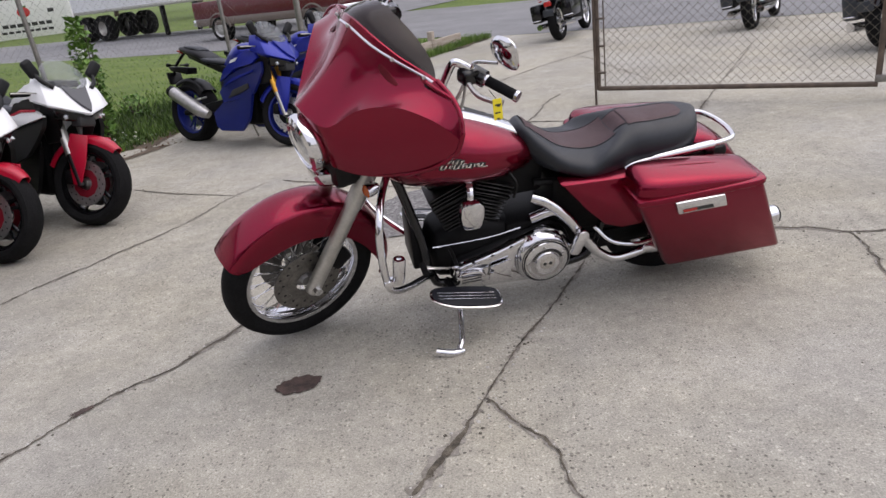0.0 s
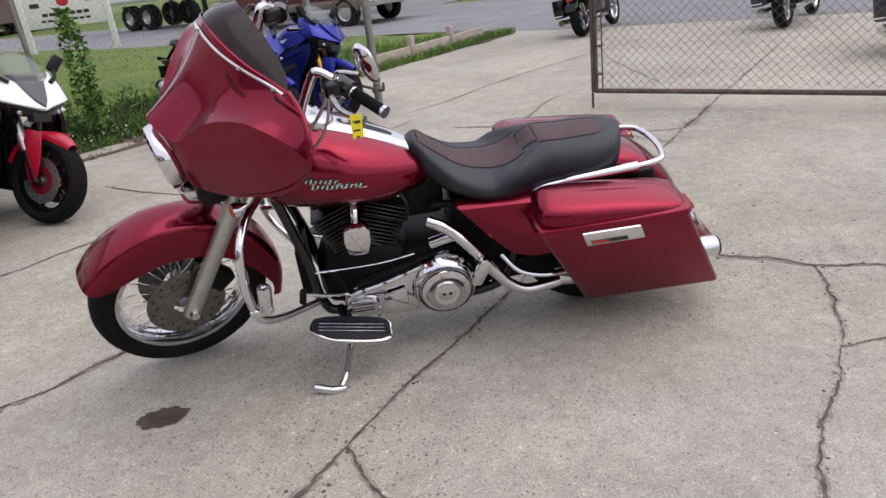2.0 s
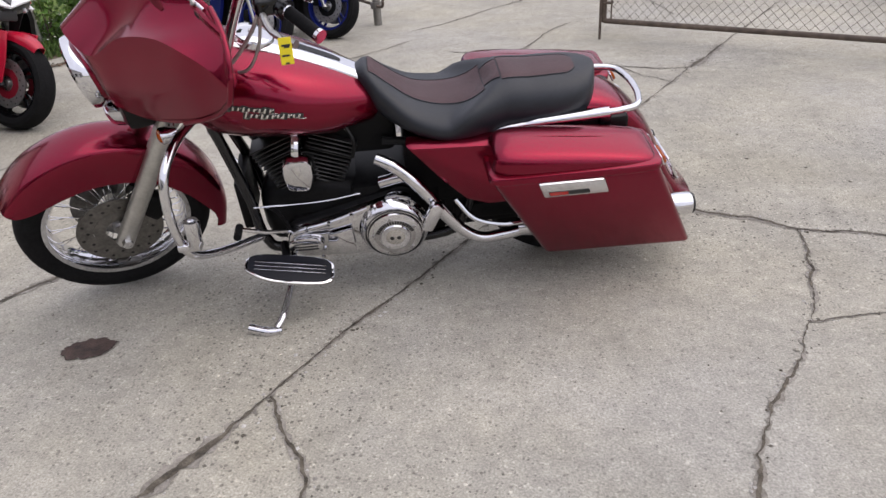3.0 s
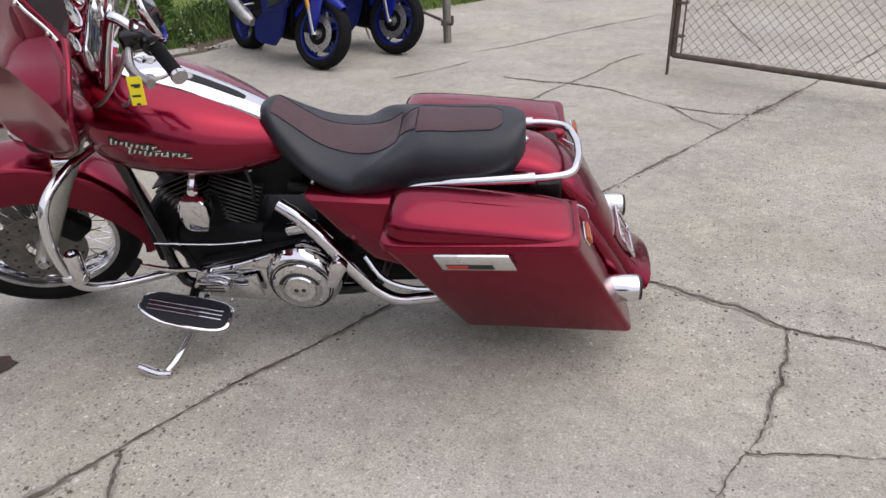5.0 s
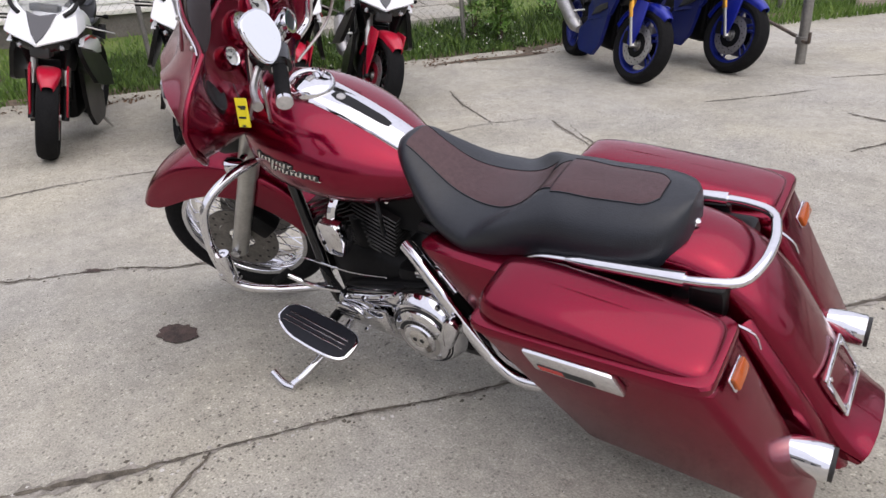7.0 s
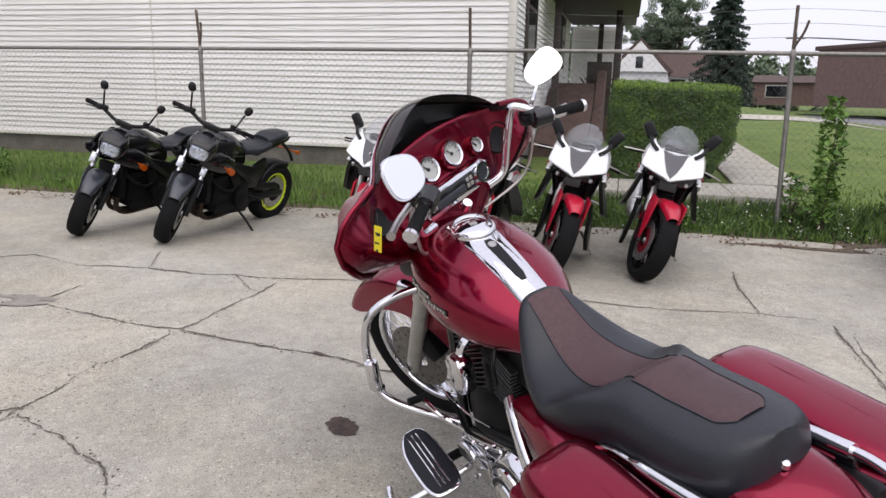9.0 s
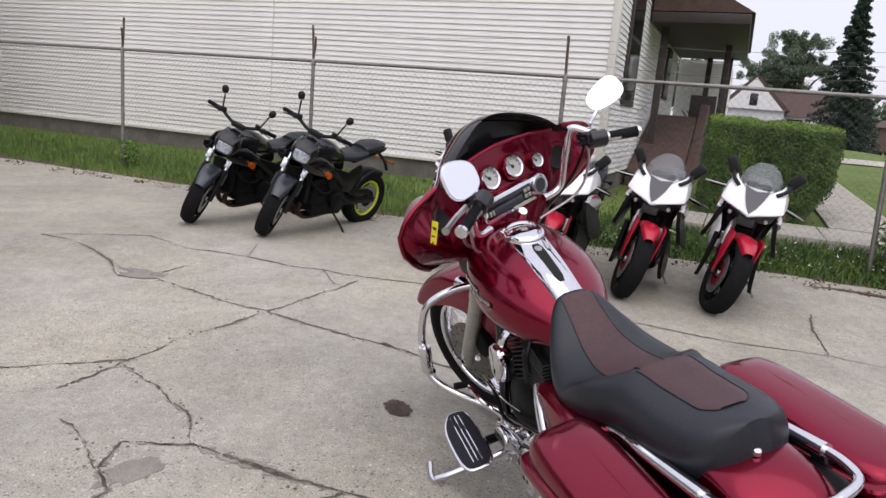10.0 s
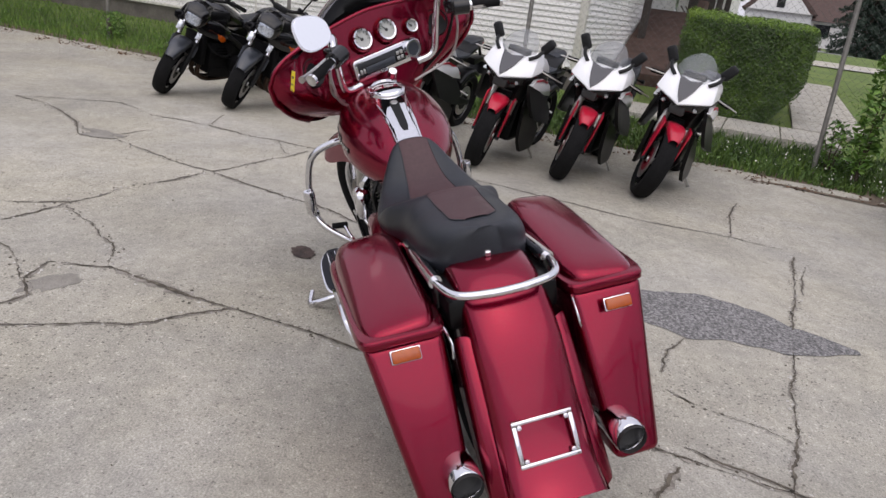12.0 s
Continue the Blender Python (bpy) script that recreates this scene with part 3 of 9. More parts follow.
for _ in range(5200):
    e, n = rnd.uniform(-4.5, 3.0), rnd.uniform(0.0, 7.5)
    if noise.noise(Vector((e * 0.9, n * 0.9, 4.0))) > -0.15:
        CRUMBS.append((Vector((e, n, 0)), rnd.uniform(0.0015, 0.0042)))
cv, cf = [], []
for p, r in CRUMBS:
    k, a = len(cv), rnd.uniform(0, 6.3)
    cv += [p + Vector((r * rnd.uniform(0.6, 1.3) * math.cos(a + q), r * rnd.uniform(0.6, 1.3) * math.sin(a + q), 0.001)) for q in (0, 1.6, 3.1, 4.7)] + [p + Vector((0, 0, 0.002 + r * 0.5))]
    cf += [(k, k + 1, k + 4), (k + 1, k + 2, k + 4), (k + 2, k + 3, k + 4), (k + 3, k, k + 4)]
me = bpy.data.meshes.new("concrete_crumbs")
me.from_pydata(cv, [], cf)
me.materials.append(M["crumb"])
tagged(new("concrete_crumbs", me), label="loose pale and dark concrete crumbs along the cracks", category="gravel", kind="stuff")


def blob(name, center, rx, ry, turn, z, material, label, seed=1, n=44, ragged=0.25):
    bm = bmesh.new()
    c = Vector((*center, z))
    m = Matrix.Rotation(turn, 3, "Z")
    mid = bm.verts.new(c)
    ring = []
    for i in range(n):
        a = 2 * math.pi * i / n
        r = 1 + ragged * noise.noise(Vector((math.cos(a) * 2, math.sin(a) * 2, seed))) + ragged * 0.5 * noise.noise(Vector((math.cos(a) * 6, math.sin(a) * 6, seed)))
        ring.append(bm.verts.new(c + m @ Vector((rx * r * math.cos(a), ry * r * math.sin(a), 0))))
    for i in range(n):
        bm.faces.new([mid, ring[i], ring[(i + 1) % n]])
    return tagged(link(name, bm, material, label=label, kind="structure"), category="ground")


blob("oil_stain", (-0.565, 2.185), 0.088, 0.060, 0.35, 0.006, M["oil"], "dark brown oil stain on the concrete", 4, n=80, ragged=0.30)
blob("oil_stain", (-1.40, 2.10), 0.040, 0.020, 0.8, 0.006, M["oil"], "small rust-brown patch beside a crack", 9, n=70, ragged=0.7)
blob("oil_stain", (-2.52, 0.28), 0.13, 0.07, 1.2, 0.006, M["patch"], "crumbled grey patch where cracks meet", 11, ragged=0.5)
blob("oil_stain", tuple(en(-2.51, -0.86).xy), 0.20, 0.055, 1.15, 0.004, M["patch"], "crumbled grey filler where cracks meet", 14, ragged=0.6)
blob("oil_stain", (0.10, 1.26), 0.12, 0.07, 2.4, 0.0015, M["patch"], "smooth grey mortar patch between cracks", 12, ragged=0.5)
bm = bmesh.new()
up = [(-0.45, 3.70), (-0.58, 3.99), (-0.61, 4.25), (-0.53, 4.43), (-0.41, 4.56), (-0.30, 4.62), (-0.21, 4.74), (-0.11, 4.85)]
lo = [(-0.25, 3.72), (-0.13, 3.92), (-0.05, 4.01), (-0.07, 4.19), (-0.03, 4.33), (0.03, 4.45), (-0.01, 4.66), (-0.07, 4.86)]
rows = []
for (a, b), (c, d) in zip(zip(up, up[1:]), zip(lo, lo[1:])):
    for i in range(8):
        p, q = Vector((*a, 0.003)).lerp(Vector((*b, 0.003)), i / 8), Vector((*c, 0.003)).lerp(Vector((*d, 0.003)), i / 8)
        p.x += 0.03 * noise.noise(p * 9)
        q.x += 0.03 * noise.noise(q * 9)
        rows.append([bm.verts.new(p.lerp(q, t) + Vector((0, 0, 0.006 * math.sin(math.pi * t)))) for t in steps(0, 1, 4)])
for r, q in zip(rows, rows[1:]):
    for j in range(4):
        bm.faces.new([r[j], r[j + 1], q[j + 1], q[j]])
tagged(link("asphalt_patch", bm, M["gravel"], label="long dark asphalt repair patch in the concrete", kind="structure"), category="ground")


# ---- grass, weeds, flowers and litter along the bank ----
def blades(name, count, area, height, material, label, width=0.006, seed=5, bend=0.5, cut=None):
    rnd = random.Random(seed)
    verts, faces = [], []
    for _ in range(count):
        e, n = area(rnd)
        if cut and cut(e, n):
            continue
        h = height(rnd, e, n)
        a = rnd.uniform(0, 2 * math.pi)
        p = en(e, n, land(e, n) - 0.01)
        d = Vector((math.cos(a), math.sin(a), 0))
        lean = Vector((rnd.uniform(-1, 1), rnd.uniform(-1, 1), 0)) * h * bend
        w = width * rnd.uniform(0.7, 1.5)
        i = len(verts)
        mid = p + lean * 0.35 + Vector((0, 0, h * 0.6))
        verts += [p - d * w, p + d * w, mid + d * w * 0.8, mid - d * w * 0.8, p + lean + Vector((0, 0, h))]
        faces += [(i, i + 1, i + 2, i + 3), (i + 3, i + 2, i + 4)]
    me = bpy.data.meshes.new(name)
    me.from_pydata(verts, [], faces)
    me.materials.append(material)
    return tagged(new(name, me), label=label, category="grass", kind="stuff")


def on_walk(e, n):
    return (-8.2 < e < -6.95 and 2.1 < n < 4.75) or (-16 < e < -8 and 4.05 < n < 5.05)


blades("grass", 20000, lambda r: (EDGE - abs(r.gauss(0, 1.0)) - 0.16 - 0.10 * r.random(), r.uniform(-10, 12.5)),
       lambda r, e, n: (r.uniform(0.03, 0.10) + (0.11 * r.random() if -7.1 < e < -6.1 else 0)) * (0.85 if 0.8 < n < 8 else 1.0), M["grass"],
       "long unmown grass along the fence", seed=1, cut=on_walk)
blades("lawn_grass", 12000, lambda r: (r.uniform(-16, -6.4), r.uniform(-9, 13)), lambda r, e, n: r.uniform(0.012, 0.035), M["grass"],
       "short mown lawn grass", 0.008, seed=2, cut=on_walk)
blades("verge_grass", 9000, lambda r: (r.uniform(-7.0, -6.14), r.uniform(0.6, 6.2)), lambda r, e, n: r.uniform(0.04, 0.15), M["weed"],
       "dark rough grass under the fence", seed=4, cut=on_walk)
blades("edge_grass", 5000, lambda r: (EDGE + 0.08 - abs(r.gauss(0, 0.22)), r.uniform(6.5, 13.2)), lambda r, e, n: r.uniform(0.05, 0.18), M["grass"],
       "ragged grass beside the driveway", seed=3)


def leaves(name, centers, count, size, material, label, seed=7, kind="stuff", category="weeds", squash=0.6):
    rnd = random.Random(seed)
    verts, faces = [], []
    for _ in range(count):
        c, r = rnd.choice(centers)
        d = Vector((rnd.gauss(0, 1), rnd.gauss(0, 1), rnd.gauss(0, squash)))
        p = Vector(c) + d.normalized() * r * rnd.random() ** 0.45
        q = Euler((rnd.uniform(-1, 1), rnd.uniform(-1, 1), rnd.uniform(0, 6.3))).to_matrix()
        s = size * rnd.uniform(0.6, 1.4)
        i = len(verts)
        verts += [p + q @ Vector(v) * s for v in ((-0.5, 0, 0), (0, -0.33, 0.08), (0.55, 0, 0), (0, 0.33, 0.08))]
        faces.append((i, i + 1, i + 2, i + 3))
    me = bpy.data.meshes.new(name)
    me.from_pydata(verts, [], faces)
    me.materials.append(material)
    return tagged(new(name, me), label=label, category=category, kind=kind)


rnd = random.Random(11)
spots = []
for _ in range(150):
    e, n = rnd.uniform(-6.9, -6.15), rnd.uniform(1.4, 5.0)
    spots.append((en(e, n, land(e, n) + 0.03), rnd.uniform(0.06, 0.16)))
leaves("weeds", spots, 3400, 0.040, M["weed"], "low leafy clover and weeds under the fence", 8)
for _ in range(60):
    e, n = rnd.uniform(-7.0, -6.1), rnd.uniform(-8, 0.8)
    spots.append((en(e, n, land(e, n) + 0.02), rnd.uniform(0.05, 0.12)))
leaves("fence_weeds", spots[150:], 2500, 0.03, M["leaf"], "scattered leafy weeds in the grass by the fence", 9)
leaves("clover_flowers", [(p + Vector((0, 0, 0.09)), r) for p, r in spots[:150]], 240, 0.020, M["flower"], "tiny white clover flowers among weeds", 10, category="flowers")
litter = [(en(EDGE + rnd.uniform(-0.30, 0.12), rnd.uniform(-8.0, 7.0), 0.03), 0.10) for _ in range(300)]
leaves("leaf_litter", litter, 5200, 0.03, M["litter"], "dry brown leaf litter along the concrete edge", 12, squash=0.12, category="litter")


def stem_plant(name, e, n, height, spread, count, size, label, seed):
    top = thing(name, label, "shrub", at_site(e, n, land(e, n) - 0.02))
    rnd = random.Random(seed)
    for k in range(5):
        a = rnd.uniform(0, 6.3)
        tip = (spread * 0.5 * math.cos(a), spread * 0.5 * math.sin(a), height * rnd.uniform(0.7, 1.0))
        part("stem", tube([(0.02 * math.cos(a), 0.02 * math.sin(a), 0), (tip[0] * 0.4, tip[1] * 0.4, tip[2] * 0.5), tip], lambda u: 0.008 * (1 - u) + 0.002, 6), M["bark"], top)
    verts, faces = [], []
    for _ in range(count):
        z = rnd.uniform(0.12, 1.0)
        r = spread * (0.25 + 0.75 * math.sin(math.pi * min(1, z * 0.95)) ** 0.7) * rnd.random() ** 0.5 * 0.6
        a = rnd.uniform(0, 6.3)
        p = Vector((r * math.cos(a), r * math.sin(a), height * z))
        q = Euler((rnd.uniform(-0.9, 0.9), rnd.uniform(-0.9, 0.9), rnd.uniform(0, 6.3))).to_matrix()
        s = size * rnd.uniform(0.6, 1.4)
        i = len(verts)
        verts += [p + q @ Vector(v) * s for v in ((-0.5, 0, 0), (0, -0.28, 0.06), (0.6, 0, -0.05), (0, 0.28, 0.06))]
        faces.append((i, i + 1, i + 2, i + 3))
    me = bpy.data.meshes.new("foliage")
    me.from_pydata(verts, [], faces)
    me.materials.append(M["leaf"])
    o = new("foliage", me)
    o.parent = top


stem_plant("sapling", -6.35, 4.68, 1.36, 0.24, 620, 0.075, "slender green sapling growing by the fence post", 3)
stem_plant("sapling", -6.55, 4.45, 0.55, 0.24, 220, 0.06, "low leafy sapling beside the taller one", 4)
stem_plant("weed_clump", -6.55, -5.25, 0.42, 0.30, 350, 0.05, "leafy weed clump at a fence post", 5)
stem_plant("weed_clump", -6.9, 5.5, 0.28, 0.3, 200, 0.05, "leafy weed clump in the grass", 6)


# ---- chain link fence along the lot ----
def wires(bm, x0, x1, z0, z1, pitch=0.075, r=0.0019, y=0.0):
    """Two sets of slanting wires clipped to a rectangle in the xz plane."""
    hgt = z1 - z0
    for sgn in (1, -1):
        x = x0 - hgt
        while x < x1 + hgt:
            a, b = (x, z0), (x + sgn * hgt, z1)
            t0, t1 = 0.0, 1.0
            dx = b[0] - a[0]
            ta, tb = sorted(((x0 - a[0]) / dx, (x1 - a[0]) / dx))
            t0, t1 = max(t0, ta), min(t1, tb)
            if t1 - t0 > 0.02:
                p = Vector((a[0] + dx * t0, y + 0.002 * sgn, z0 + hgt * t0))
                q = Vector((a[0] + dx * t1, y + 0.002 * sgn, z0 + hgt * t1))
                d = (q - p).normalized()
                u = Vector((0, 1, 0))
                v = d.cross(u)
                ring = [(u * math.cos(k) + v * math.sin(k)) * r for k in (0, 2.1, 4.2)]
                va, vb = [bm.verts.new(p + o) for o in ring], [bm.verts.new(q + o) for o in ring]
                for k in range(3):
                    bm.faces.new([va[k], va[(k + 1) % 3], vb[(k + 1) % 3], vb[k]])
            x += pitch
    return bm


def raw(name, bm, material, parent=None, label="", kind=""):
    me = bpy.data.meshes.new(name)
    bm.to_mesh(me)
    bm.free()
    me.materials.append(material)
    ob = new(name, me)
    ob.parent = parent
    return tagged(ob, label=label, kind=kind)


FENCE_E = -6.5
fence = thing("chain_link_fence", "weathered galvanised chain link fence with barbed wire arms", "fence", at_site(FENCE_E, 0, 0, 90))
POSTS = [-11.7, -8.5, -5.3, -2.1, 1.13, 4.33, 6.8, 8.25]
for i, n in enumerate(POSTS):
    r = 0.045 if n == 8.25 else 0.024
    tip = n - (0.05 if n == 4.33 else 0.0)
    post = part("post", tube([(n, 0, -0.1), (tip, 0, 1.80)], r, 12, 2), M["galv"], fence)
    part("post_cap", lathe([(0, 0.03), (r * 0.7, 0.025), (r * 1.25, 0.0), (r * 1.25, -0.05), (r, -0.05)], (tip, 0, 1.80), (0, 0, 1), 12), M["galv"], post)
    lean = {-2.1: -0.05, -8.5: -0.08}.get(n, 0.0)
    if n in (-5.3, -2.1, 4.33, -8.5):
        part("barb_arm", tube([(tip, 0, 1.80), (tip + lean * 0.5, 0.02, 2.0), (tip + lean, 0.03, 2.23)], 0.016, 8, 3), M["rust"], post)
        part("barb_arm", tube([(tip, 0, 1.84), (tip + 0.06, -0.06, 1.97), (tip + 0.085, -0.10, 2.08)], 0.012, 8, 3), M["rust"], post)
    elif n != 8.25:
        part("barb_arm", tube([(n, 0, 1.80), (n, -0.03, 2.0), (n, -0.06, 2.22)], 0.016, 8, 3), M["rust"], post)
part("top_rail", tube([(-12, 0, 1.795), (-6, 0, 1.79), (0, 0, 1.80), (4, 0, 1.79), (9.4, 0, 1.76)], 0.021, 10, 8), M["galv"], fence)
part("brace", tube([(8.25, 0, 1.75), (9.6, 0, 2.35)], 0.02, 8, 2), M["galv"], fence)
part("tension_wire", tube([(-12, 0, 0.12), (9.4, 0, 0.12)], 0.003, 5, 2), M["wire"], fence)
for k, (y, z) in enumerate(((0.01, 1.93), (0.02, 2.06), (0.03, 2.19))):
    pts = []
    for a, b in zip(POSTS, POSTS[1:]):
        pts += [(a, y, z + 0.01), ((a + b) / 2, y, z - 0.05)]
    part("barbed_wire", tube(pts + [(9.4, y, z)], 0.0018, 5, 5), M["wire"], fence)
o = raw("mesh", wires(bmesh.new(), -12, 9.4, 0.10, 1.79, 0.075, 0.0009), M["wire"], fence, "woven diamond wire mesh", "stuff")

# gate: a rusty leaf hung from a galvanised post, its free end on a drop rod
gate = thing("gate", "rusty tubular chain link gate with drop rod", "gate", at_site(-1.76, 6.79))
GL = 2.32
for x, nm in ((0.0, "stile"), (GL, "stile")):
    part(nm, tube([(x, 0, 0.14), (x, 0, 1.88)], 0.024, 10, 2), M["rust"], gate)
for z, nm in ((0.15, "bottom_rail"), (1.03, "middle_rail"), (1.87, "top_rail")):
    part(nm, tube([(0, 0, z), (GL, 0, z - 0.03)], 0.022, 10, 2), M["rust"], gate)
part("drop_rod", tube([(-0.015, -0.04, 0.0), (-0.015, -0.04, 1.2)], 0.012, 8, 2), M["rust"], gate)
part("tension_bar", tube([(0.07, -0.01, 0.17), (0.07, -0.01, 1.85)], 0.007, 6, 2), M["rust"], gate)
for z in (0.3, 0.55, 0.8, 1.05, 1.3, 1.55):
    part("tie_band", box(-0.03, 0.075, -0.03, 0.03, z - 0.008, z + 0.008, 0.003), M["rust"], gate)
raw("mesh", wires(bmesh.new(), 0.02, GL, 0.16, 1.86, 0.075, 0.0017), M["wire_rust"], gate, "woven diamond wire mesh", "stuff")
post = thing("gate_post", "grey galvanised steel gate post with hinges", "post", at_site(0.74, 6.79))
part("pipe", tube([(0, 0, -0.05), (0, 0, 2.0)], 0.05, 14, 2), M["galv"], post)
for z in (0.17, 1.6):
    part("hinge", box(-0.20, 0.055, -0.03, 0.03, z - 0.03, z + 0.03, 0.008), M["galv"], post)
post = thing("latch_post", "grey galvanised steel post at the drive", "post", at_site(-4.22, 6.69))
part("pipe", tube([(0, 0, -0.05), (0, 0, 2.1)], 0.042, 14, 2), M["galv"], post)
part("collar", lathe([(0.043, 0), (0.062, 0.0), (0.062, 0.06), (0.043, 0.06)], (0, 0, 0.17), (0, 0, 1), 14), M["galv"], post)
part("latch", tube([(0, -0.03, 0.20), (0.12, -0.05, 0.20), (0.13, -0.05, 0.28)], 0.014, 8), M["rust"], post)
part("foot_rail", tube([(-0.05, 0.02, 0.20), (-0.6, 0.1, 0.28)], 0.016, 8), M["rust"], post)
east = thing("side_fence", "chain link fence panel beside the gate", "fence", at_site(0.80, 6.79))
part("bottom_rail", tube([(0, 0, 0.12), (5, 0, 0.12)], 0.005, 6, 2), M["wire"], east)
part("top_rail", tube([(0, 0, 1.85), (5, 0, 1.85)], 0.021, 8, 2), M["galv"], east)
for x in (2.5, 5.0):
    part("post", tube([(x, 0, -0.05), (x, 0, 1.9)], 0.026, 10, 2), M["galv"], east)
raw("mesh", wires(bmesh.new(), 0, 5, 0.1, 1.85, 0.075, 0.0019), M["wire"], east, "woven diamond wire mesh", "stuff")

# low timber edging in the grass by the driveway
edging = thing("timber_edging", "low weathered timber edging with short posts in grass", "edging", at_site(-6.15, 9.0, land(-6.3, 10.0) - 0.02, 90))
part("board", box(0, 3.4, -0.03, 0.03, 0.02, 0.22, 0.008), M["timber"], edging)
for x in (1.1, 2.3):
    part("post", box(x - 0.05, x + 0.05, -0.05, 0.05, 0, 0.38, 0.01), M["timber"], edging)

# ---- house with clapboards, foundation, windows and porch ----
house = thing("house", "cream clapboard house with dark porch behind the fence", "house", at_site(-8.32, 1.32, 0))
HX, HY, HT = 9.0, 18.0, 5.4
part("foundation", box(-HX + 0.04, -0.04, -HY, -0.04, -0.2, 0.62), M["found"], house, "dark grey stone foundation", smooth=False)
bm = box(-HX + 0.03, -0.03, -HY, -0.03, 0.62, HT)
part("wall", bm, M["siding"], house, smooth=False)


def clap(length):
    bm = bmesh.new()
    pr = [(0.0, 0.0), (0.024, 0.0), (0.024, 0.010), (0.006, 0.081), (0.0, 0.081)]
    rings_mesh([[(0, y, z) for y, z in pr], [(length, y, z) for y, z in pr]], bm=bm)
    return bm


first = None
PITCH = 0.0768
rows_n = int((HT - 0.62) / PITCH)
for i in range(rows_n):
    z = 0.62 + i * PITCH
    m = Matrix.Translation((-0.03, -HY, z)) @ Matrix.Rotation(radians(90), 4, "Z") @ Matrix.Scale(-1, 4, (0, 1, 0))
    if first is None:
        first = part("clapboard", clap(HY - 0.09), M["siding"], house, smooth=False)
        first.matrix_basis = m
    else:
        share("clapboard", first, m, house)
first = None
for i in range(rows_n):
    z = 0.62 + i * PITCH
    m = Matrix.Translation((-HX, -0.03, z))
    if first is None:
        first = part("clapboard", clap(HX - 0.09), M["siding"], house, smooth=False)
        first.matrix_basis = m
    else:
        share("clapboard", first, m, house)
part("corner_board", box(-0.09, 0.012, -0.09, 0.012, 0.6, HT, 0.004), M["trim"], house, "pale corner board")
part("joint_strip", box(-0.006, 0.0, -5.40, -5.38, 0.62, HT), M["trim"], house, "thin vertical joint strip")
part("sill_board", box(-0.05, 0.02, -HY, -0.17, 0.57, 0.62, 0.004), M["trim"], house)
for x0, x1, z0, z1 in ((-2.05, -0.95, 1.62, 3.55), (-7.15, -6.25, 1.95, 3.02)):
    w = part("window", box(x0, x1, -0.02, 0.03, z0, z1, 0.006), M["darkwood"], house, "tall window in dark brown frame")
    part("pane", box(x0 + 0.08, x1 - 0.08, 0.02, 0.036, z0 + 0.08, (z0 + z1) / 2 - 0.03), M["glass_dark"], w)
    part("pane", box(x0 + 0.08, x1 - 0.08, 0.02, 0.036, (z0 + z1) / 2 + 0.03, z1 - 0.08), M["glass_dark"], w)
bm = bmesh.new()
rings_mesh([[(-HX - 0.5, -HY - 0.4, HT), (0.5, -HY - 0.4, HT), (-HX / 2, -HY - 0.4, HT + 3.2)], [(-HX - 0.5, 0.5, HT), (0.5, 0.5, HT), (-HX / 2, 0.5, HT + 3.2)]], bm=bm)
part("roof", bm, M["brown"], house, "brown shingle roof", smooth=False)
# porch: deck, dark posts, brown shingled roof and stair wall
part("porch_deck", box(-8.6, -5.6, 0.55, 1.35, 0.1, 0.95, 0.01), M["brown"], house, "brown shingled porch base", smooth=False)
part("porch_roof", box(-8.9, -2.9, 0.02, 1.55, 3.05, 3.22, 0.02), M["darkwood"], house, "dark porch eave")
bm = bmesh.new()
rings_mesh([[(-8.9, 0.03, 3.23), (-8.9, 1.6, 3.23), (-8.9, 0.03, 4.1)], [(-2.9, 0.03, 3.23), (-2.9, 1.6, 3.23), (-2.9, 0.03, 4.1)]], bm=bm)
part("porch_gable", bm, M["brown"], house, "brown shingled porch roof", smooth=False)
for x, y in ((-3.55, 0.20), (-5.9, 1.2), (-8.4, 1.2), (-8.6, 0.75)):
    part("porch_post", box(x - 0.06, x + 0.06, y - 0.06, y + 0.06, 0.3, 3.06, 0.01), M["darkwood"], house)
wing = part("wing_wall", box(-13.0, -9.2, 0.02, 1.22, 0.1, 3.05), M["siding"], house, "pale clapboard wing behind the porch", smooth=False)
first = None
for i in range(36):
    m = Matrix.Translation((-9.2, 0.03, 0.25 + i * PITCH)) @ Matrix.Rotation(radians(90), 4, "Z") @ Matrix.Scale(-1, 4, (0, 1, 0))
    if first is None:
        first = part("clapboard", clap(1.19), M["siding"], wing, smooth=False)
        first.matrix_basis = m
    else:
        share("clapboard", first, m, wing)
lattice = part("porch_lattice", box(-5.86, -5.83, 0.62, 1.12, 0.95, 2.05), M["darkwood"], house, "dark lattice porch screen")
for k in range(5):
    for sgn in (-1, 1):
        part("slat", box(-0.006, 0.006, -0.012, 0.012, -0.30, 0.30, m=Matrix.Translation((-5.82 + 0.008 * sgn, 0.68 + 0.095 * k, 1.5)) @ Matrix.Rotation(radians(sgn * 40), 4, "X")), M["brown"], lattice)
part("porch_rail", box(-8.4, -5.9, 1.16, 1.24, 1.70, 1.78, 0.01), M["darkwood"], house)
for k in range(12):
    x = -8.3 + k * 0.2
    part("baluster", box(x - 0.02, x + 0.02, 1.18, 1.22, 0.95, 1.72), M["darkwood"], house)
part("stair_wall", plate([(-5.6, 0.25), (-2.6, 0.25), (-2.6, 0.55), (-3.3, 0.75), (-5.2, 1.85), (-5.6, 1.85)], 0.16, 0.015, at=0.95), M["brown"], house, "sloping brown shingled stair wall", smooth=False)
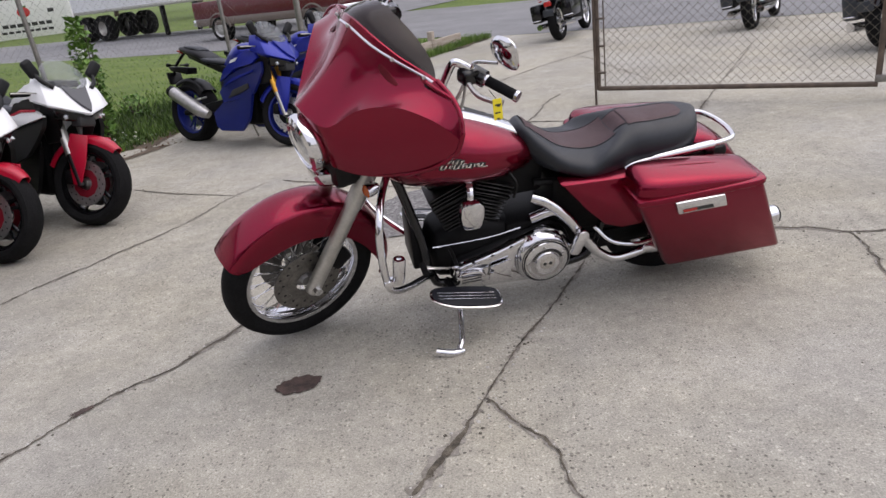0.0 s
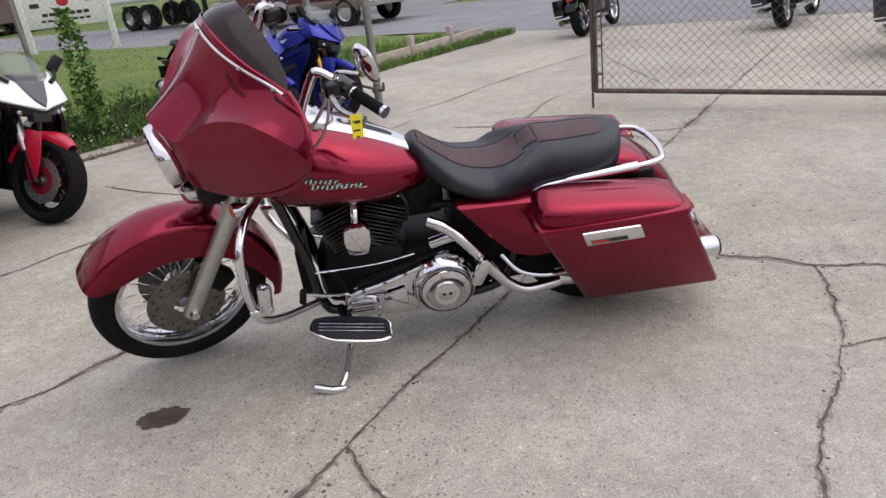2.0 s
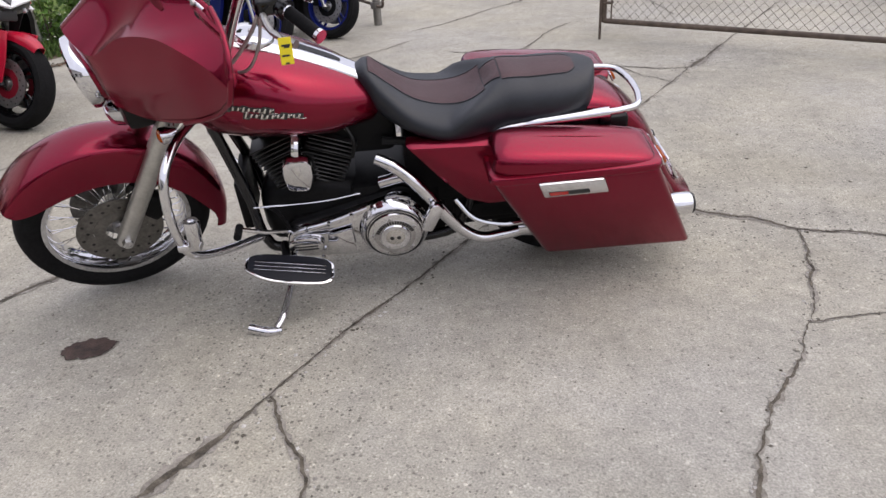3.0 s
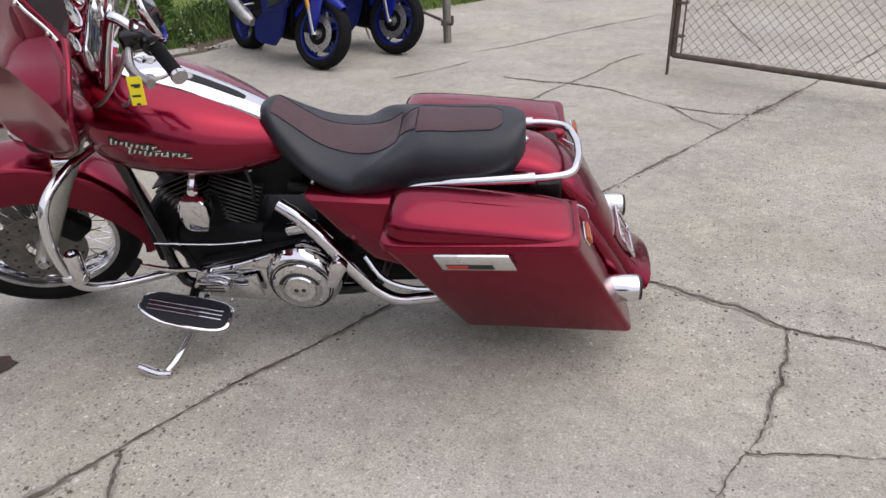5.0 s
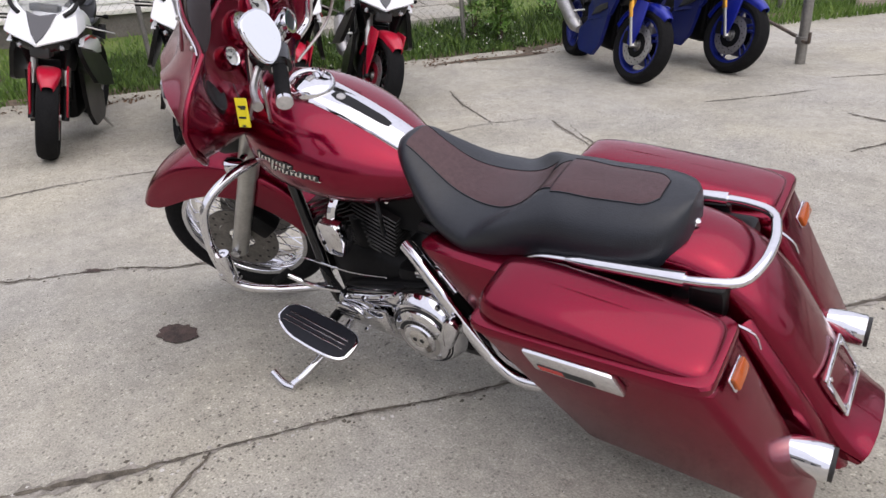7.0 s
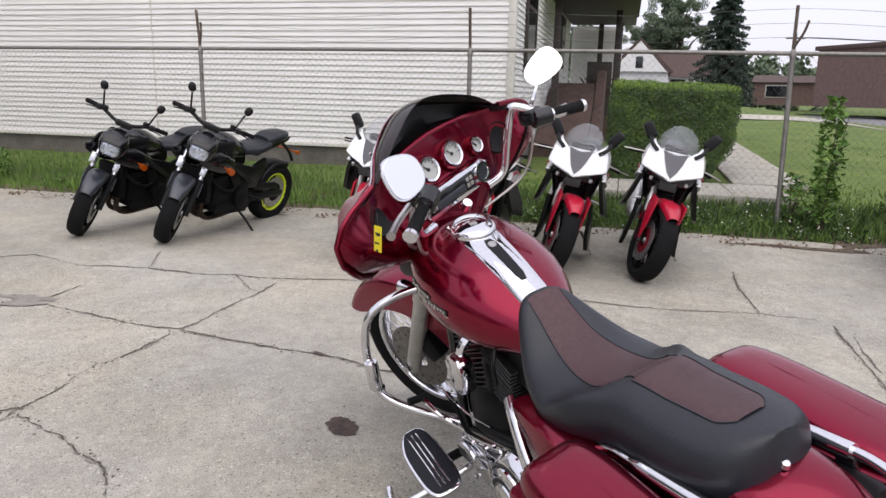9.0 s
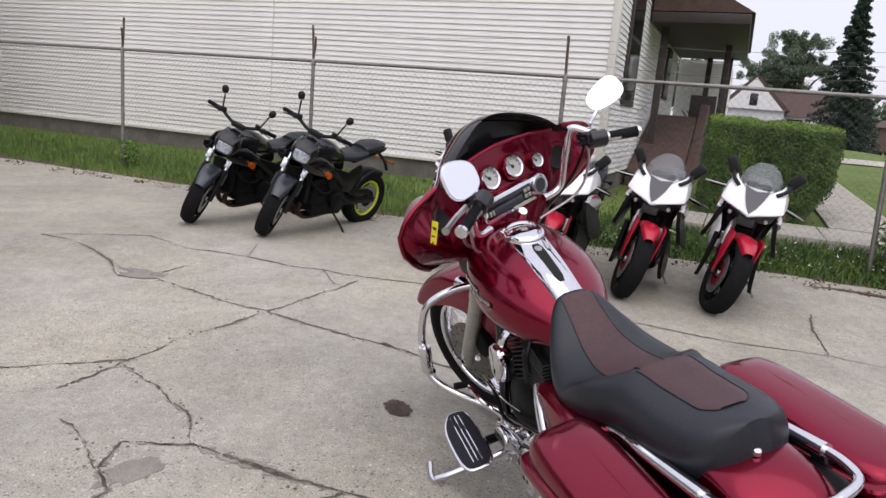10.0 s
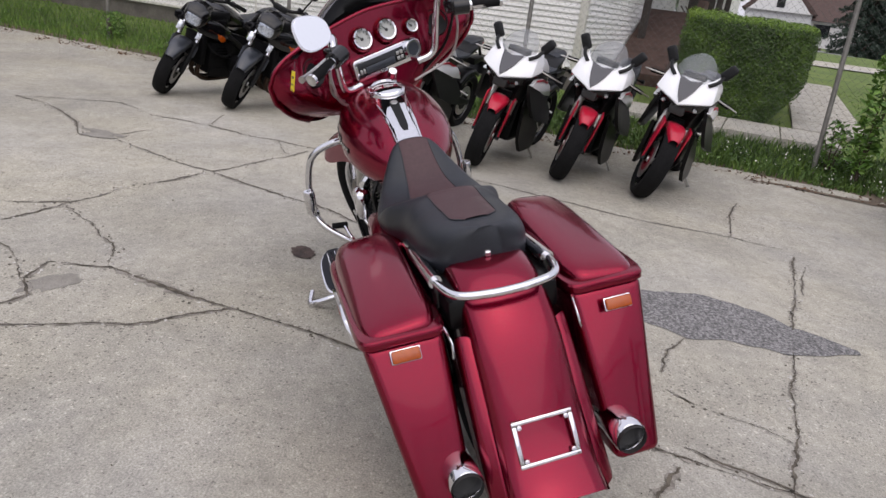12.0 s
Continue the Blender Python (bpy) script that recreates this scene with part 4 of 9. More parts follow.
part("bulkhead", hexa([(-4.9, 0.02, 0.2), (-2.2, 0.02, 0.2), (-2.2, 0.86, 0.2), (-4.9, 0.86, 0.2), (-4.9, 0.02, 1.60), (-2.2, 0.02, 0.55), (-2.2, 0.86, 0.55), (-4.9, 0.86, 1.60)], 0.012), M["brown"], house, "sloping brown shingled cellar hatch", smooth=False)

# front walk: slabs between hedge and fence, and the path along the hedge
walk_slab = None
for k in range(4):
    bm = box(0, 1.18, 0, 0.60, 0, 0.10, 0.008)
    if walk_slab is None:
        front = thing("front_walk", "pale concrete walk slabs behind the fence", "walkway", at_site(-8.15, 2.15, land(-7.5, 3.2) - 0.062))
        tagged(front, kind="structure")
        walk_slab = part("slab", bm, M["walk"], front)
    else:
        bm.free()
        share("slab", walk_slab, Matrix.Translation((0, 0.61 * k, 0)), front)
bm = box(0, 0.75, 0, 0.86, 0, 0.10, 0.008)
path_slab = None
for k in range(10):
    m = Matrix.Translation((-0.755 * (k + 1) - 0.01, 1.97, 0.0205 * (k + 1) + 0.012)) @ Matrix.Rotation(math.atan(0.0205 / 0.755), 4, "Y")
    if path_slab is None:
        path_slab = part("slab", bm, M["walk"], front)
        path_slab.matrix_basis = m
    else:
        share("slab", path_slab, m, front)


def hedge(label, e0, e1, n0, n1, z0, z1, count, seed):
    h = thing("hedge", label, "hedge", at_site(e0, n0, z0))
    L, W, H = e1 - e0, n1 - n0, z1 - z0
    def waist(p):
        """The clipped end draws in towards the ground and the top dips a little."""
        k = max(0.0, (0.62 - p.z) / 0.62)
        if p.y > W / 2:
            p.y = W / 2 + (p.y - W / 2) * (1 - 0.42 * k ** 1.4)
        p.z -= 0.045 * (p.y / W) * max(0, p.z / H)
        return p
    core = box(0.12, L - 0.12, 0.12, W - 0.12, 0, H - 0.12, 0.15)
    bmesh.ops.subdivide_edges(core, edges=[e for e in core.edges if e.calc_length() > 0.5], cuts=4, use_grid_fill=True)
    for v in core.verts:
        v.co = waist(v.co.copy())
    part("core", core, M["hedge_leaf"], h, "dense leafy inside")
    for k in range(8):
        part("stem", tube([(L * (0.15 + 0.1 * k), W / 2, -0.1), (L * (0.15 + 0.1 * k), W / 2, 0.4)], 0.015, 6, 2), M["bark"], h)
    rnd = random.Random(seed)
    # leaves near the top go in a second mesh of brighter yellow-green
    sets = {"foliage": ([], [], "hedge_leaf"), "new_growth": ([], [], "bright_leaf")}
    for _ in range(count):
        f = rnd.random()
        a, b = rnd.random(), rnd.random()
        if f < 0.34:
            p, d = Vector((a * L, b * W, H)), Vector((0, 0, 1))
        elif f < 0.66:
            p, d = Vector((L, a * W, b * H)), Vector((1, 0, 0))
        elif f < 0.90:
            p, d = Vector((a * L, W, b * H)), Vector((0, 1, 0))
        else:
            p, d = Vector((a * L, 0, b * H)), Vector((0, -1, 0))
        k = 0.17
        for ax, lim in ((0, L), (1, W)):
            p[ax] = min(max(p[ax], 0), lim)
        cx = Vector((min(max(p.x, k), L - k), min(max(p.y, k), W - k), min(p.z, H - k)))
        off = p - cx
        if off.length > k:
            d = off.normalized()
            p = cx + d * k
        p = waist(p + d * (0.05 * noise.noise(p * 5) - 0.10 * rnd.random()))
        q = d.to_track_quat("Z", "Y").to_matrix() @ Euler((rnd.gauss(0, 0.5), rnd.gauss(0, 0.5), rnd.uniform(0, 6.3))).to_matrix()
        s = rnd.uniform(0.016, 0.030)
        verts, faces, _ = sets["new_growth" if p.z > H * 0.93 - 0.06 * rnd.random() and f < 0.9 else "foliage"]
        i = len(verts)
        verts += [p + q @ Vector(v) * s for v in ((-0.5, 0, 0), (0, -0.35, 0.05), (0.6, 0, 0), (0, 0.35, 0.05))]
        faces.append((i, i + 1, i + 2, i + 3))
    for name, (verts, faces, leaf) in sets.items():
        me = bpy.data.meshes.new(name)
        me.from_pydata(verts, [], faces)
        me.materials.append(M[leaf])
        o = new(name, me)
        o.parent = h


hedge("square-clipped bright green privet hedge by the walk", -10.4, -8.18, 2.55, 4.15, 0.32, 1.57, 80000, 21)


# ---- shared vehicle pieces; bikes are built with s to the rear, w to the right, h up, front axle at s = 0 ----
def wheel(parent, name, m, R, width, rim_r, tyre_mat, rim_mat, style="spoked", disc=(0.15,), label="", rim_label="", spoke_mat=None, hub_mat=None):
    hw = width / 2
    d = R - rim_r
    prof = [(rim_r + 0.004, -hw * 0.66), (rim_r + d * 0.25, -hw * 0.9), (rim_r + d * 0.5, -hw), (rim_r + d * 0.76, -hw * 0.88), (R - d * 0.08, -hw * 0.55), (R, -hw * 0.2),
            (R, hw * 0.2), (R - d * 0.08, hw * 0.55), (rim_r + d * 0.76, hw * 0.88), (rim_r + d * 0.5, hw), (rim_r + d * 0.25, hw * 0.9), (rim_r + 0.004, hw * 0.66)]
    tyre = part(name, lathe(prof + [prof[0]], (0, 0, 0), (0, 1, 0), 48), tyre_mat, parent, label or "black rubber tyre on its rim")
    tyre.matrix_basis = m
    rw = hw * 0.62
    rp = [(rim_r + 0.010, -rw), (rim_r + 0.010, -rw - 0.006), (rim_r - 0.008, -rw - 0.004), (rim_r - 0.022, -rw * 0.5), (rim_r - 0.022, rw * 0.5), (rim_r - 0.008, rw + 0.004), (rim_r + 0.010, rw + 0.006), (rim_r + 0.010, rw)]
    part("rim", lathe(rp + [rp[0]], (0, 0, 0), (0, 1, 0), 40), rim_mat, tyre, rim_label)
    part("hub", lathe([(0, -0.075), (0.022, -0.075), (0.026, -0.05), (0.046, -0.045), (0.046, -0.035), (0.028, -0.03), (0.028, 0.03), (0.046, 0.035), (0.046, 0.045), (0.026, 0.05), (0.022, 0.075), (0, 0.075)], (0, 0, 0), (0, 1, 0), 18), M["steel"], tyre)
    if style == "spoked":
        a = part("spoke", tube([(0.008, -0.038, 0.043), (-0.045, 0, rim_r - 0.018)], 0.0024, 5, 1, smooth_path=False), M["chrome"], tyre)
        b = part("spoke", tube([(-0.008, 0.038, 0.043), (0.045, 0, rim_r - 0.018)], 0.0024, 5, 1, smooth_path=False), M["chrome"], tyre)
        for k in range(1, 20):
            r = Matrix.Rotation(2 * math.pi * k / 20, 4, "Y")
            share("spoke", a, r, tyre)
            share("spoke", b, r @ Matrix.Rotation(0.15, 4, "Y"), tyre)
    else:
        n = 5
        bm = tube([(0, 0, 0.03), (0.02, 0.012, rim_r * 0.55), (0.0, 0, rim_r - 0.012)], lambda u: 0.020 - 0.006 * u, 6, 3, squash=0.7)
        a = part("spoke", bm, spoke_mat or rim_mat, tyre)
        for k in range(1, n * 2):
            share("spoke", a, Matrix.Rotation(2 * math.pi * (k // 2) / n + (0.32 if k % 2 else 0), 4, "Y"), tyre)
    for y in disc if style == "spoked" else (-0.062, 0.062)[:len(disc)]:
        yy = y
        rr = 0.145 if style == "spoked" else 0.158
        bm = lathe([(rr * 0.62, yy - 0.003), (rr, yy - 0.003), (rr, yy + 0.003), (rr * 0.62, yy + 0.003), (rr * 0.62, yy - 0.003)], (0, 0, 0), (0, 1, 0), 40)
        part("brake_disc", bm, M["rotor" if style == "spoked" else "steel"], tyre, "drilled steel brake disc")
        part("disc_carrier", lathe([(0.052, yy - 0.005), (rr * 0.64, yy - 0.004), (rr * 0.64, yy + 0.004), (0.052, yy + 0.005), (0.052, yy - 0.005)], (0, 0, 0), (0, 1, 0), 10), M["rotor"] if style == "spoked" else hub_mat or M["engine"], tyre)
        sgn = math.copysign(1, yy)
        hole = None
        for k in range(24):
            r = rr * (0.74 if k % 2 else 0.88)
            aa = 2 * math.pi * k / 24
            mm = Matrix.Translation((r * math.cos(aa), yy + sgn * 0.0034, r * math.sin(aa)))
            if hole is None:
                hole = part("disc_hole", lathe([(0, 0), (0.006, 0)], (0, 0, 0), (0, 1, 0), 8), M["ink"], tyre)
                hole.matrix_basis = mm
            else:
                share("disc_hole", hole, mm, tyre)
    return tyre


def arch(path, half_w, skirt, thick=0.004, crown=0.02, n=9):
    """A mudguard: an arched section swept along a path in the side plane."""
    P = [Vector((p.x, p.y)) for p in (Vector(q) for q in path)]
    rings = []
    for i, p in enumerate(P):
        d = (P[min(i + 1, len(P) - 1)] - P[max(i - 1, 0)]).normalized()
        nr = Vector((-d.y, d.x))
        if nr.y < 0 and abs(d.x) > 0.3:
            nr = -nr
        hw = half_w(i / (len(P) - 1)) if callable(half_w) else half_w
        sk = skirt(i / (len(P) - 1)) if callable(skirt) else skirt
        prof = [(-hw, -sk), (-hw, -sk * 0.5), (-hw * 0.99, -0.028)]
        for k in range(n):
            a = math.pi * (k + 0.5) / n
            prof.append((-hw * 0.97 * math.cos(a), -0.022 + (0.022 + crown * 0.3) * math.sin(a) ** 0.7))
        prof += [(hw * 0.99, -0.028), (hw, -sk * 0.5), (hw, -sk)]
        inner = [(w * (1 - thick / hw), o - thick * (0.2 if abs(w) > hw * 0.95 else 1)) for w, o in reversed(prof)]
        rings.append([(p.x + nr.x * o, w, p.y + nr.y * o) for w, o in prof + inner])
    return rings_mesh(rings)


def path2(pts, per=6):
    return [(p.x, p.y) for p in spline([(a, b, 0) for a, b in pts], per)]


# ---- the red touring motorcycle on its side stand ----
BIKE = Matrix.Translation((-0.577, 2.630, 0.0)) @ Matrix.Rotation(radians(15.9), 4, "Z") @ Matrix.Rotation(radians(14.0), 4, "X")
tour = thing("touring_motorcycle", "candy red touring motorcycle with saddlebags leaning on its side stand", "motorcycle", BIKE)
HEAD = Vector((-0.19, 0, 0))
RAKE = Vector((math.sin(radians(26)), 0, math.cos(radians(26))))
STEER = Matrix.Translation(HEAD) @ Matrix.Rotation(radians(22), 4, RAKE) @ Matrix.Translation(-HEAD)


def fixed(name, bm, material, parent=tour, label="", smooth=True):
    return part(name, bm, material, parent, label, smooth)


def turned(name, bm, material, parent=tour, label="", smooth=True):
    return part(name, moved(bm, STEER), material, parent, label, smooth)


def both(maker, name, bm, material, label="", parent=tour):
    c = mirrored(bm)
    return maker(name, bm, material, parent, label), maker(name, c, material, parent, label)


AX = Vector((-0.030, 0.01, 0.334))
wheel(tour, "front_wheel", STEER @ Matrix.Translation(AX), 0.328, 0.13, 0.240, M["rubber"], M["chrome"], "spoked", (-0.072, 0.072), "black tyre on chrome spoked front wheel", "polished chrome rim")
for s in (-1, 1):
    turned("brake_caliper", box(-0.045, 0.045, s * 0.072 - 0.032, s * 0.072 + 0.032, -0.06, 0.06, 0.015, m=Matrix.Translation((0.10, 0, 0.425)) @ Matrix.Rotation(-0.6, 4, "Y")), M["engine"])
    # fork: alloy slider, chrome tube, cover
    top = Vector((0.31, s * 0.105, 0.86))
    bot = Vector((-0.02, s * 0.105, 0.33))
    turned("fork_slider", tube([bot + (top - bot) * t for t in (-0.05, 0.03, 0.3, 0.66)], lambda u: 0.031 if u > 0.06 else 0.022, 16, 4), M["alu"], label="grey alloy fork slider")
    turned("fork_tube", tube([bot + (top - bot) * 0.64, top], 0.036, 14, 2), M["alu"])
    turned("axle_nut", lathe([(0, -0.012), (0.018, -0.012), (0.018, 0.012), (0, 0.012)], (-0.02, s * 0.14, 0.336), (0, 1, 0), 6), M["chrome"])
# front mudguard
arc = [(-0.02 - (0.388 - 0.0001 * a) * math.cos(radians(a)), 0.336 + (0.388 - 0.0001 * a) * math.sin(radians(a))) for a in (37, 44, 53, 64, 78, 92, 108, 124, 140, 156, 170, 184, 200)]
front_guard = arch(path2(arc, 3), 0.088, lambda u: 0.040 + 0.105 * math.sin(math.pi * min(1, u * 1.05)) ** 0.6)
turned("front_fender", front_guard, M["red"], label="candy red deep front fender")
# headlight and its pod
hl = Vector((0.112, 0, 0.945))
fwd = Vector((-1, 0, -0.12)).normalized()
turned("headlight_pod", lathe([(0.0, -0.16), (0.06, -0.15), (0.095, -0.08), (0.104, 0.0), (0.104, 0.03), (0, 0.03)], hl, fwd, 28), M["red"])
turned("headlight_ring", lathe([(0.088, 0.03), (0.106, 0.012), (0.113, 0.028), (0.109, 0.05), (0.092, 0.058), (0.088, 0.03)], hl, fwd, 36), M["chrome"], label="chrome headlight ring")
turned("headlight_lens", lathe([(0, 0.062), (0.045, 0.060), (0.077, 0.054), (0.093, 0.044), (0.093, 0.03), (0, 0.03)], hl, fwd, 32), M["lens"], label="clear round headlight")
for s in (-1, 1):
    turned("turn_signal", lathe([(0, -0.040), (0.018, -0.030), (0.027, 0.0), (0.027, 0.02), (0, 0.02)], (0.235, s * 0.182, 0.778), (-1, 0, 0), 16), M["chrome"])
    turned("signal_lens", lathe([(0, 0.032), (0.016, 0.029), (0.0255, 0.02), (0, 0.02)], (0.235, s * 0.182, 0.778), (-1, 0, 0), 16), M["amber"], label="small amber signal lens")
    turned("signal_arm", tube([(0.27, s * 0.1, 0.785), (0.245, s * 0.182, 0.778)], 0.010, 8, 2), M["chrome"])
turned("nacelle", box(0.13, 0.32, -0.115, 0.115, 0.76, 0.90, 0.03), M["black"])
turned("lower_trim", hexa([(0.09, -0.05, 0.755), (0.20, -0.10, 0.755), (0.20, 0.10, 0.755), (0.09, 0.05, 0.755), (0.08, -0.06, 0.825), (0.24, -0.12, 0.835), (0.24, 0.12, 0.835), (0.08, 0.06, 0.825)], 0.02), M["chrome"], label="chrome trim under the headlight")

# fairing: three curves over the distance from the middle: chin, brow and top; each entry: distance, s, h
CHIN = [(0.0, 0.168, 0.872), (0.06, 0.140, 0.880), (0.12, 0.124, 0.892), (0.20, 0.186, 0.880), (0.30, 0.262, 0.905), (0.38, 0.325, 0.952), (0.44, 0.378, 1.003), (0.488, 0.412, 1.072)]
BROW = [(0.0, 0.070, 1.098), (0.06, 0.084, 1.074), (0.12, 0.122, 1.060), (0.20, 0.204, 1.142), (0.30, 0.285, 1.180), (0.38, 0.338, 1.174), (0.44, 0.385, 1.146), (0.488, 0.416, 1.108)]
BRIM = [(0.0, 0.316, 1.350), (0.06, 0.320, 1.342), (0.12, 0.335, 1.322), (0.20, 0.370, 1.286), (0.30, 0.440, 1.232), (0.36, 0.446, 1.216), (0.42, 0.444, 1.196), (0.465, 0.434, 1.164), (0.488, 0.422, 1.124)]


def along(curve, a):
    """Catmull-Rom value (s, h) of a curve at distance a."""
    a = min(max(a, curve[0][0]), curve[-1][0])
    i = max(k for k in range(len(curve) - 1) if curve[k][0] <= a)
    b, c = curve[i], curve[i + 1]
    f = (a - b[0]) / (c[0] - b[0])

    def slope(k):
        lo, hi = curve[max(0, k - 1)], curve[min(len(curve) - 1, k + 1)]
        return [(hi[q] - lo[q]) / (hi[0] - lo[0]) if 0 < k else 0.0 for q in (1, 2)]
    m0, m1, w = slope(i), slope(i + 1), c[0] - b[0]
    h = (2 * f ** 3 - 3 * f ** 2 + 1, f ** 3 - 2 * f ** 2 + f, 3 * f ** 2 - 2 * f ** 3, f ** 3 - f ** 2)
    return [h[0] * b[q] + h[1] * w * m0[q - 1] + h[2] * c[q] + h[3] * w * m1[q - 1] for q in (1, 2)]


def fair_point(x, t):
    """Outer skin: x from -1 to 1 across, t from 0 at the chin over 4 at the brow to 8 at the brim."""
    a = 0.488 * abs(x) ** 0.9
    lo, mid, hi = along(CHIN, a), along(BROW, a), along(BRIM, a)
    if t < 4:
        u = t / 4
        p = [q + (r - q) * u for q, r in zip(lo, mid)]
        p[0] -= 0.016 * math.sin(math.pi * u) * (1 - abs(x) ** 3) * min(1, abs(x) * 3)
    else:
        u = (t - 4) / 4
        p = [q + (r - q) * u for q, r in zip(mid, hi)]
        hollow = math.sin(math.pi * u) * (1 - abs(x) ** 2)
        p[0] += 0.020 * hollow
        p[1] -= 0.012 * hollow
    return Vector((p[0], math.copysign(a, x), p[1]))


# inner fairing: rows from below upward: centre s, h; half width; edge s, h
DASH = [(0.168, 0.868, 0.120, 0.150, 0.868), (0.120, 0.903, 0.260, 0.232, 0.900), (0.090, 0.975, 0.395, 0.335, 0.970), (0.092, 1.042, 0.462, 0.398, 1.045),
        (0.143, 1.085, 0.480, 0.420, 1.112), (0.208, 1.150, 0.462, 0.436, 1.166), (0.246, 1.232, 0.416, 0.444, 1.197), (0.280, 1.312, 0.358, 0.445, 1.217), (0.312, 1.350, 0.303, 0.444, 1.230)]


def fair_row(t):
    i = min(int(t), len(DASH) - 2)
    f = t - i

    def cat(k):
        a, b, c, d = (DASH[max(0, min(len(DASH) - 1, j))][k] for j in (i - 1, i, i + 1, i + 2))
        return 0.5 * (2 * b + (c - a) * f + (2 * a - 5 * b + 4 * c - d) * f * f + (3 * b - a - 3 * c + d) * f ** 3)
    return [cat(k) for k in range(5)]


def dash_point(x, t):
    """Inner skin, facing the rider, up to the lip at t = 6.3."""
    sc, hc, W, se, he = fair_row(t)
    ax = abs(x)
    s = 0.398 + 0.020 * (1 - t / 6.3) + (se - 0.40) * ax ** 3
    s += (se + 0.004 - s) * ax ** 14
    if ax > 0.66:
        s += 0.040 * math.sin(math.pi * (ax - 0.66) / 0.34) ** 0.8 * math.exp(-((t - 3.4) / 1.5) ** 2)
    s -= 0.014 * math.exp(-((ax - 0.60) / 0.06) ** 2) * math.exp(-((t - 3.6) / 1.4) ** 2)
    return Vector((s, W * x, hc + (he - hc) * ax ** 1.5))


def skin(rows, off):
    """A sheet through rows of points, with thickness off along s, closed at its edges."""
    bm = bmesh.new()
    A = [[bm.verts.new(p) for p in r] for r in rows]
    B = [[bm.verts.new(p + Vector((off, 0, 0))) for p in r] for r in rows]
    m, n = len(rows), len(rows[0])
    for j in range(m - 1):
        for i in range(n - 1):
            bm.faces.new([A[j][i], A[j][i + 1], A[j + 1][i + 1], A[j + 1][i]])
            bm.faces.new([B[j][i], B[j + 1][i], B[j + 1][i + 1], B[j][i + 1]])
    for i in range(n - 1):
        bm.faces.new([A[0][i], B[0][i], B[0][i + 1], A[0][i + 1]])
        bm.faces.new([A[-1][i], A[-1][i + 1], B[-1][i + 1], B[-1][i]])
    for j in range(m - 1):
        bm.faces.new([A[j][0], A[j + 1][0], B[j + 1][0], B[j][0]])
        bm.faces.new([A[j][-1], B[j][-1], B[j + 1][-1], A[j + 1][-1]])
    bmesh.ops.recalc_face_normals(bm, faces=bm.faces)
    return bm


xs = steps(-1, 1, 56)
fairing = turned("fairing", skin([[fair_point(x, t) for x in xs] for t in steps(0, 8, 32)], 0.006), M["red"], label="candy red handlebar-mounted fairing")
inner = turned("inner_fairing", skin([[dash_point(x, t) for x in xs] for t in steps(0.5, 6.3, 30)], -0.006), M["red"], label="red inner fairing facing the rider")
rim_line = [fair_point(x, 8) for x in (-0.60, -0.70, -0.80, -0.88, -0.94, -0.98, -1)] + [fair_point(x, 0) for x in (-0.99, -0.96, -0.90, -0.80, -0.66)]
for s in (-1, 1):
    turned("fairing_edge", tube([(p.x + 0.004, -s * p.y, p.z) for p in rim_line], 0.0085, 10, 3), M["red"], fairing)
lip = [dash_point(x * 0.985, 6.3) for x in xs]
turned("dash_lip", tube(lip, 0.009, 8, 1), M["red"], inner)
# black sheet puts the shade of the cavity under the screen into colour
top_in = [fair_point(x * 0.59, 7.95) + Vector((0.010, 0, -0.004)) for x in xs]
turned("screen_liner", skin([[a.lerp(b, f) + Vector((-0.02 * math.sin(math.pi * f), 0, -0.025 * math.sin(math.pi * f))) for a, b in zip(lip, top_in)] for f in (0, 0.25, 0.5, 0.75, 1)], 0.004), M["black"], inner, "black sheet that darkens the cavity under the screen")
# air slots beside the screen: flat sheets, their inner shade painted as darker red
for s in (-1, 1):
    slot = [[fair_point(s * (0.28 + 0.16 * u), 7.1 - 0.9 * u + v * (0.42 * math.sin(math.pi * (0.12 + 0.76 * u)))) + Vector((-0.002, s * 0.001, 0.002)) for v in (-0.5, -0.2, 0.2, 0.5)] for u in steps(0, 1, 8)]
    turned("air_slot", skin(slot, 0.004), M["red_shade"], fairing, "air slot drawn as a shaded red sheet")
# smoked screen
rows = []
for v in steps(0, 1, 10):
    row = []
    for x in steps(-1, 1, 28):
        b = fair_point(x * 0.585, 7.8)
        up = 1 - abs(x) ** 2.76
        row.append(b + Vector((0.002 + 0.010 * v + 0.112 * v * up - 0.012 * math.sin(math.pi * v) * up, -0.03 * v * b.y, 0.036 * up * v + 0.010 * math.sin(math.pi * v) * up)))
    rows.append(row)
turned("windshield", skin(rows, 0.004), M["smoke"], label="low dark smoked windshield")
turned("windshield_trim", tube([fair_point(x * 0.595, 7.7) + Vector((-0.004, 0, 0.003)) for x in steps(-1, 1, 24)], 0.0050, 8, 2, squash=0.7), M["chrome"], fairing, "chrome windshield trim")
for x in (-0.92, -0.6, 0, 0.6, 0.92):
    turned("trim_screw", lathe([(0, 0.006), (0.006, 0.005), (0.007, 0), (0, 0)], fair_point(x * 0.595, 7.7) + Vector((-0.010, 0, 0.006)), (-1, x * 0.5, 0.6), 8), M["steel"], fairing)
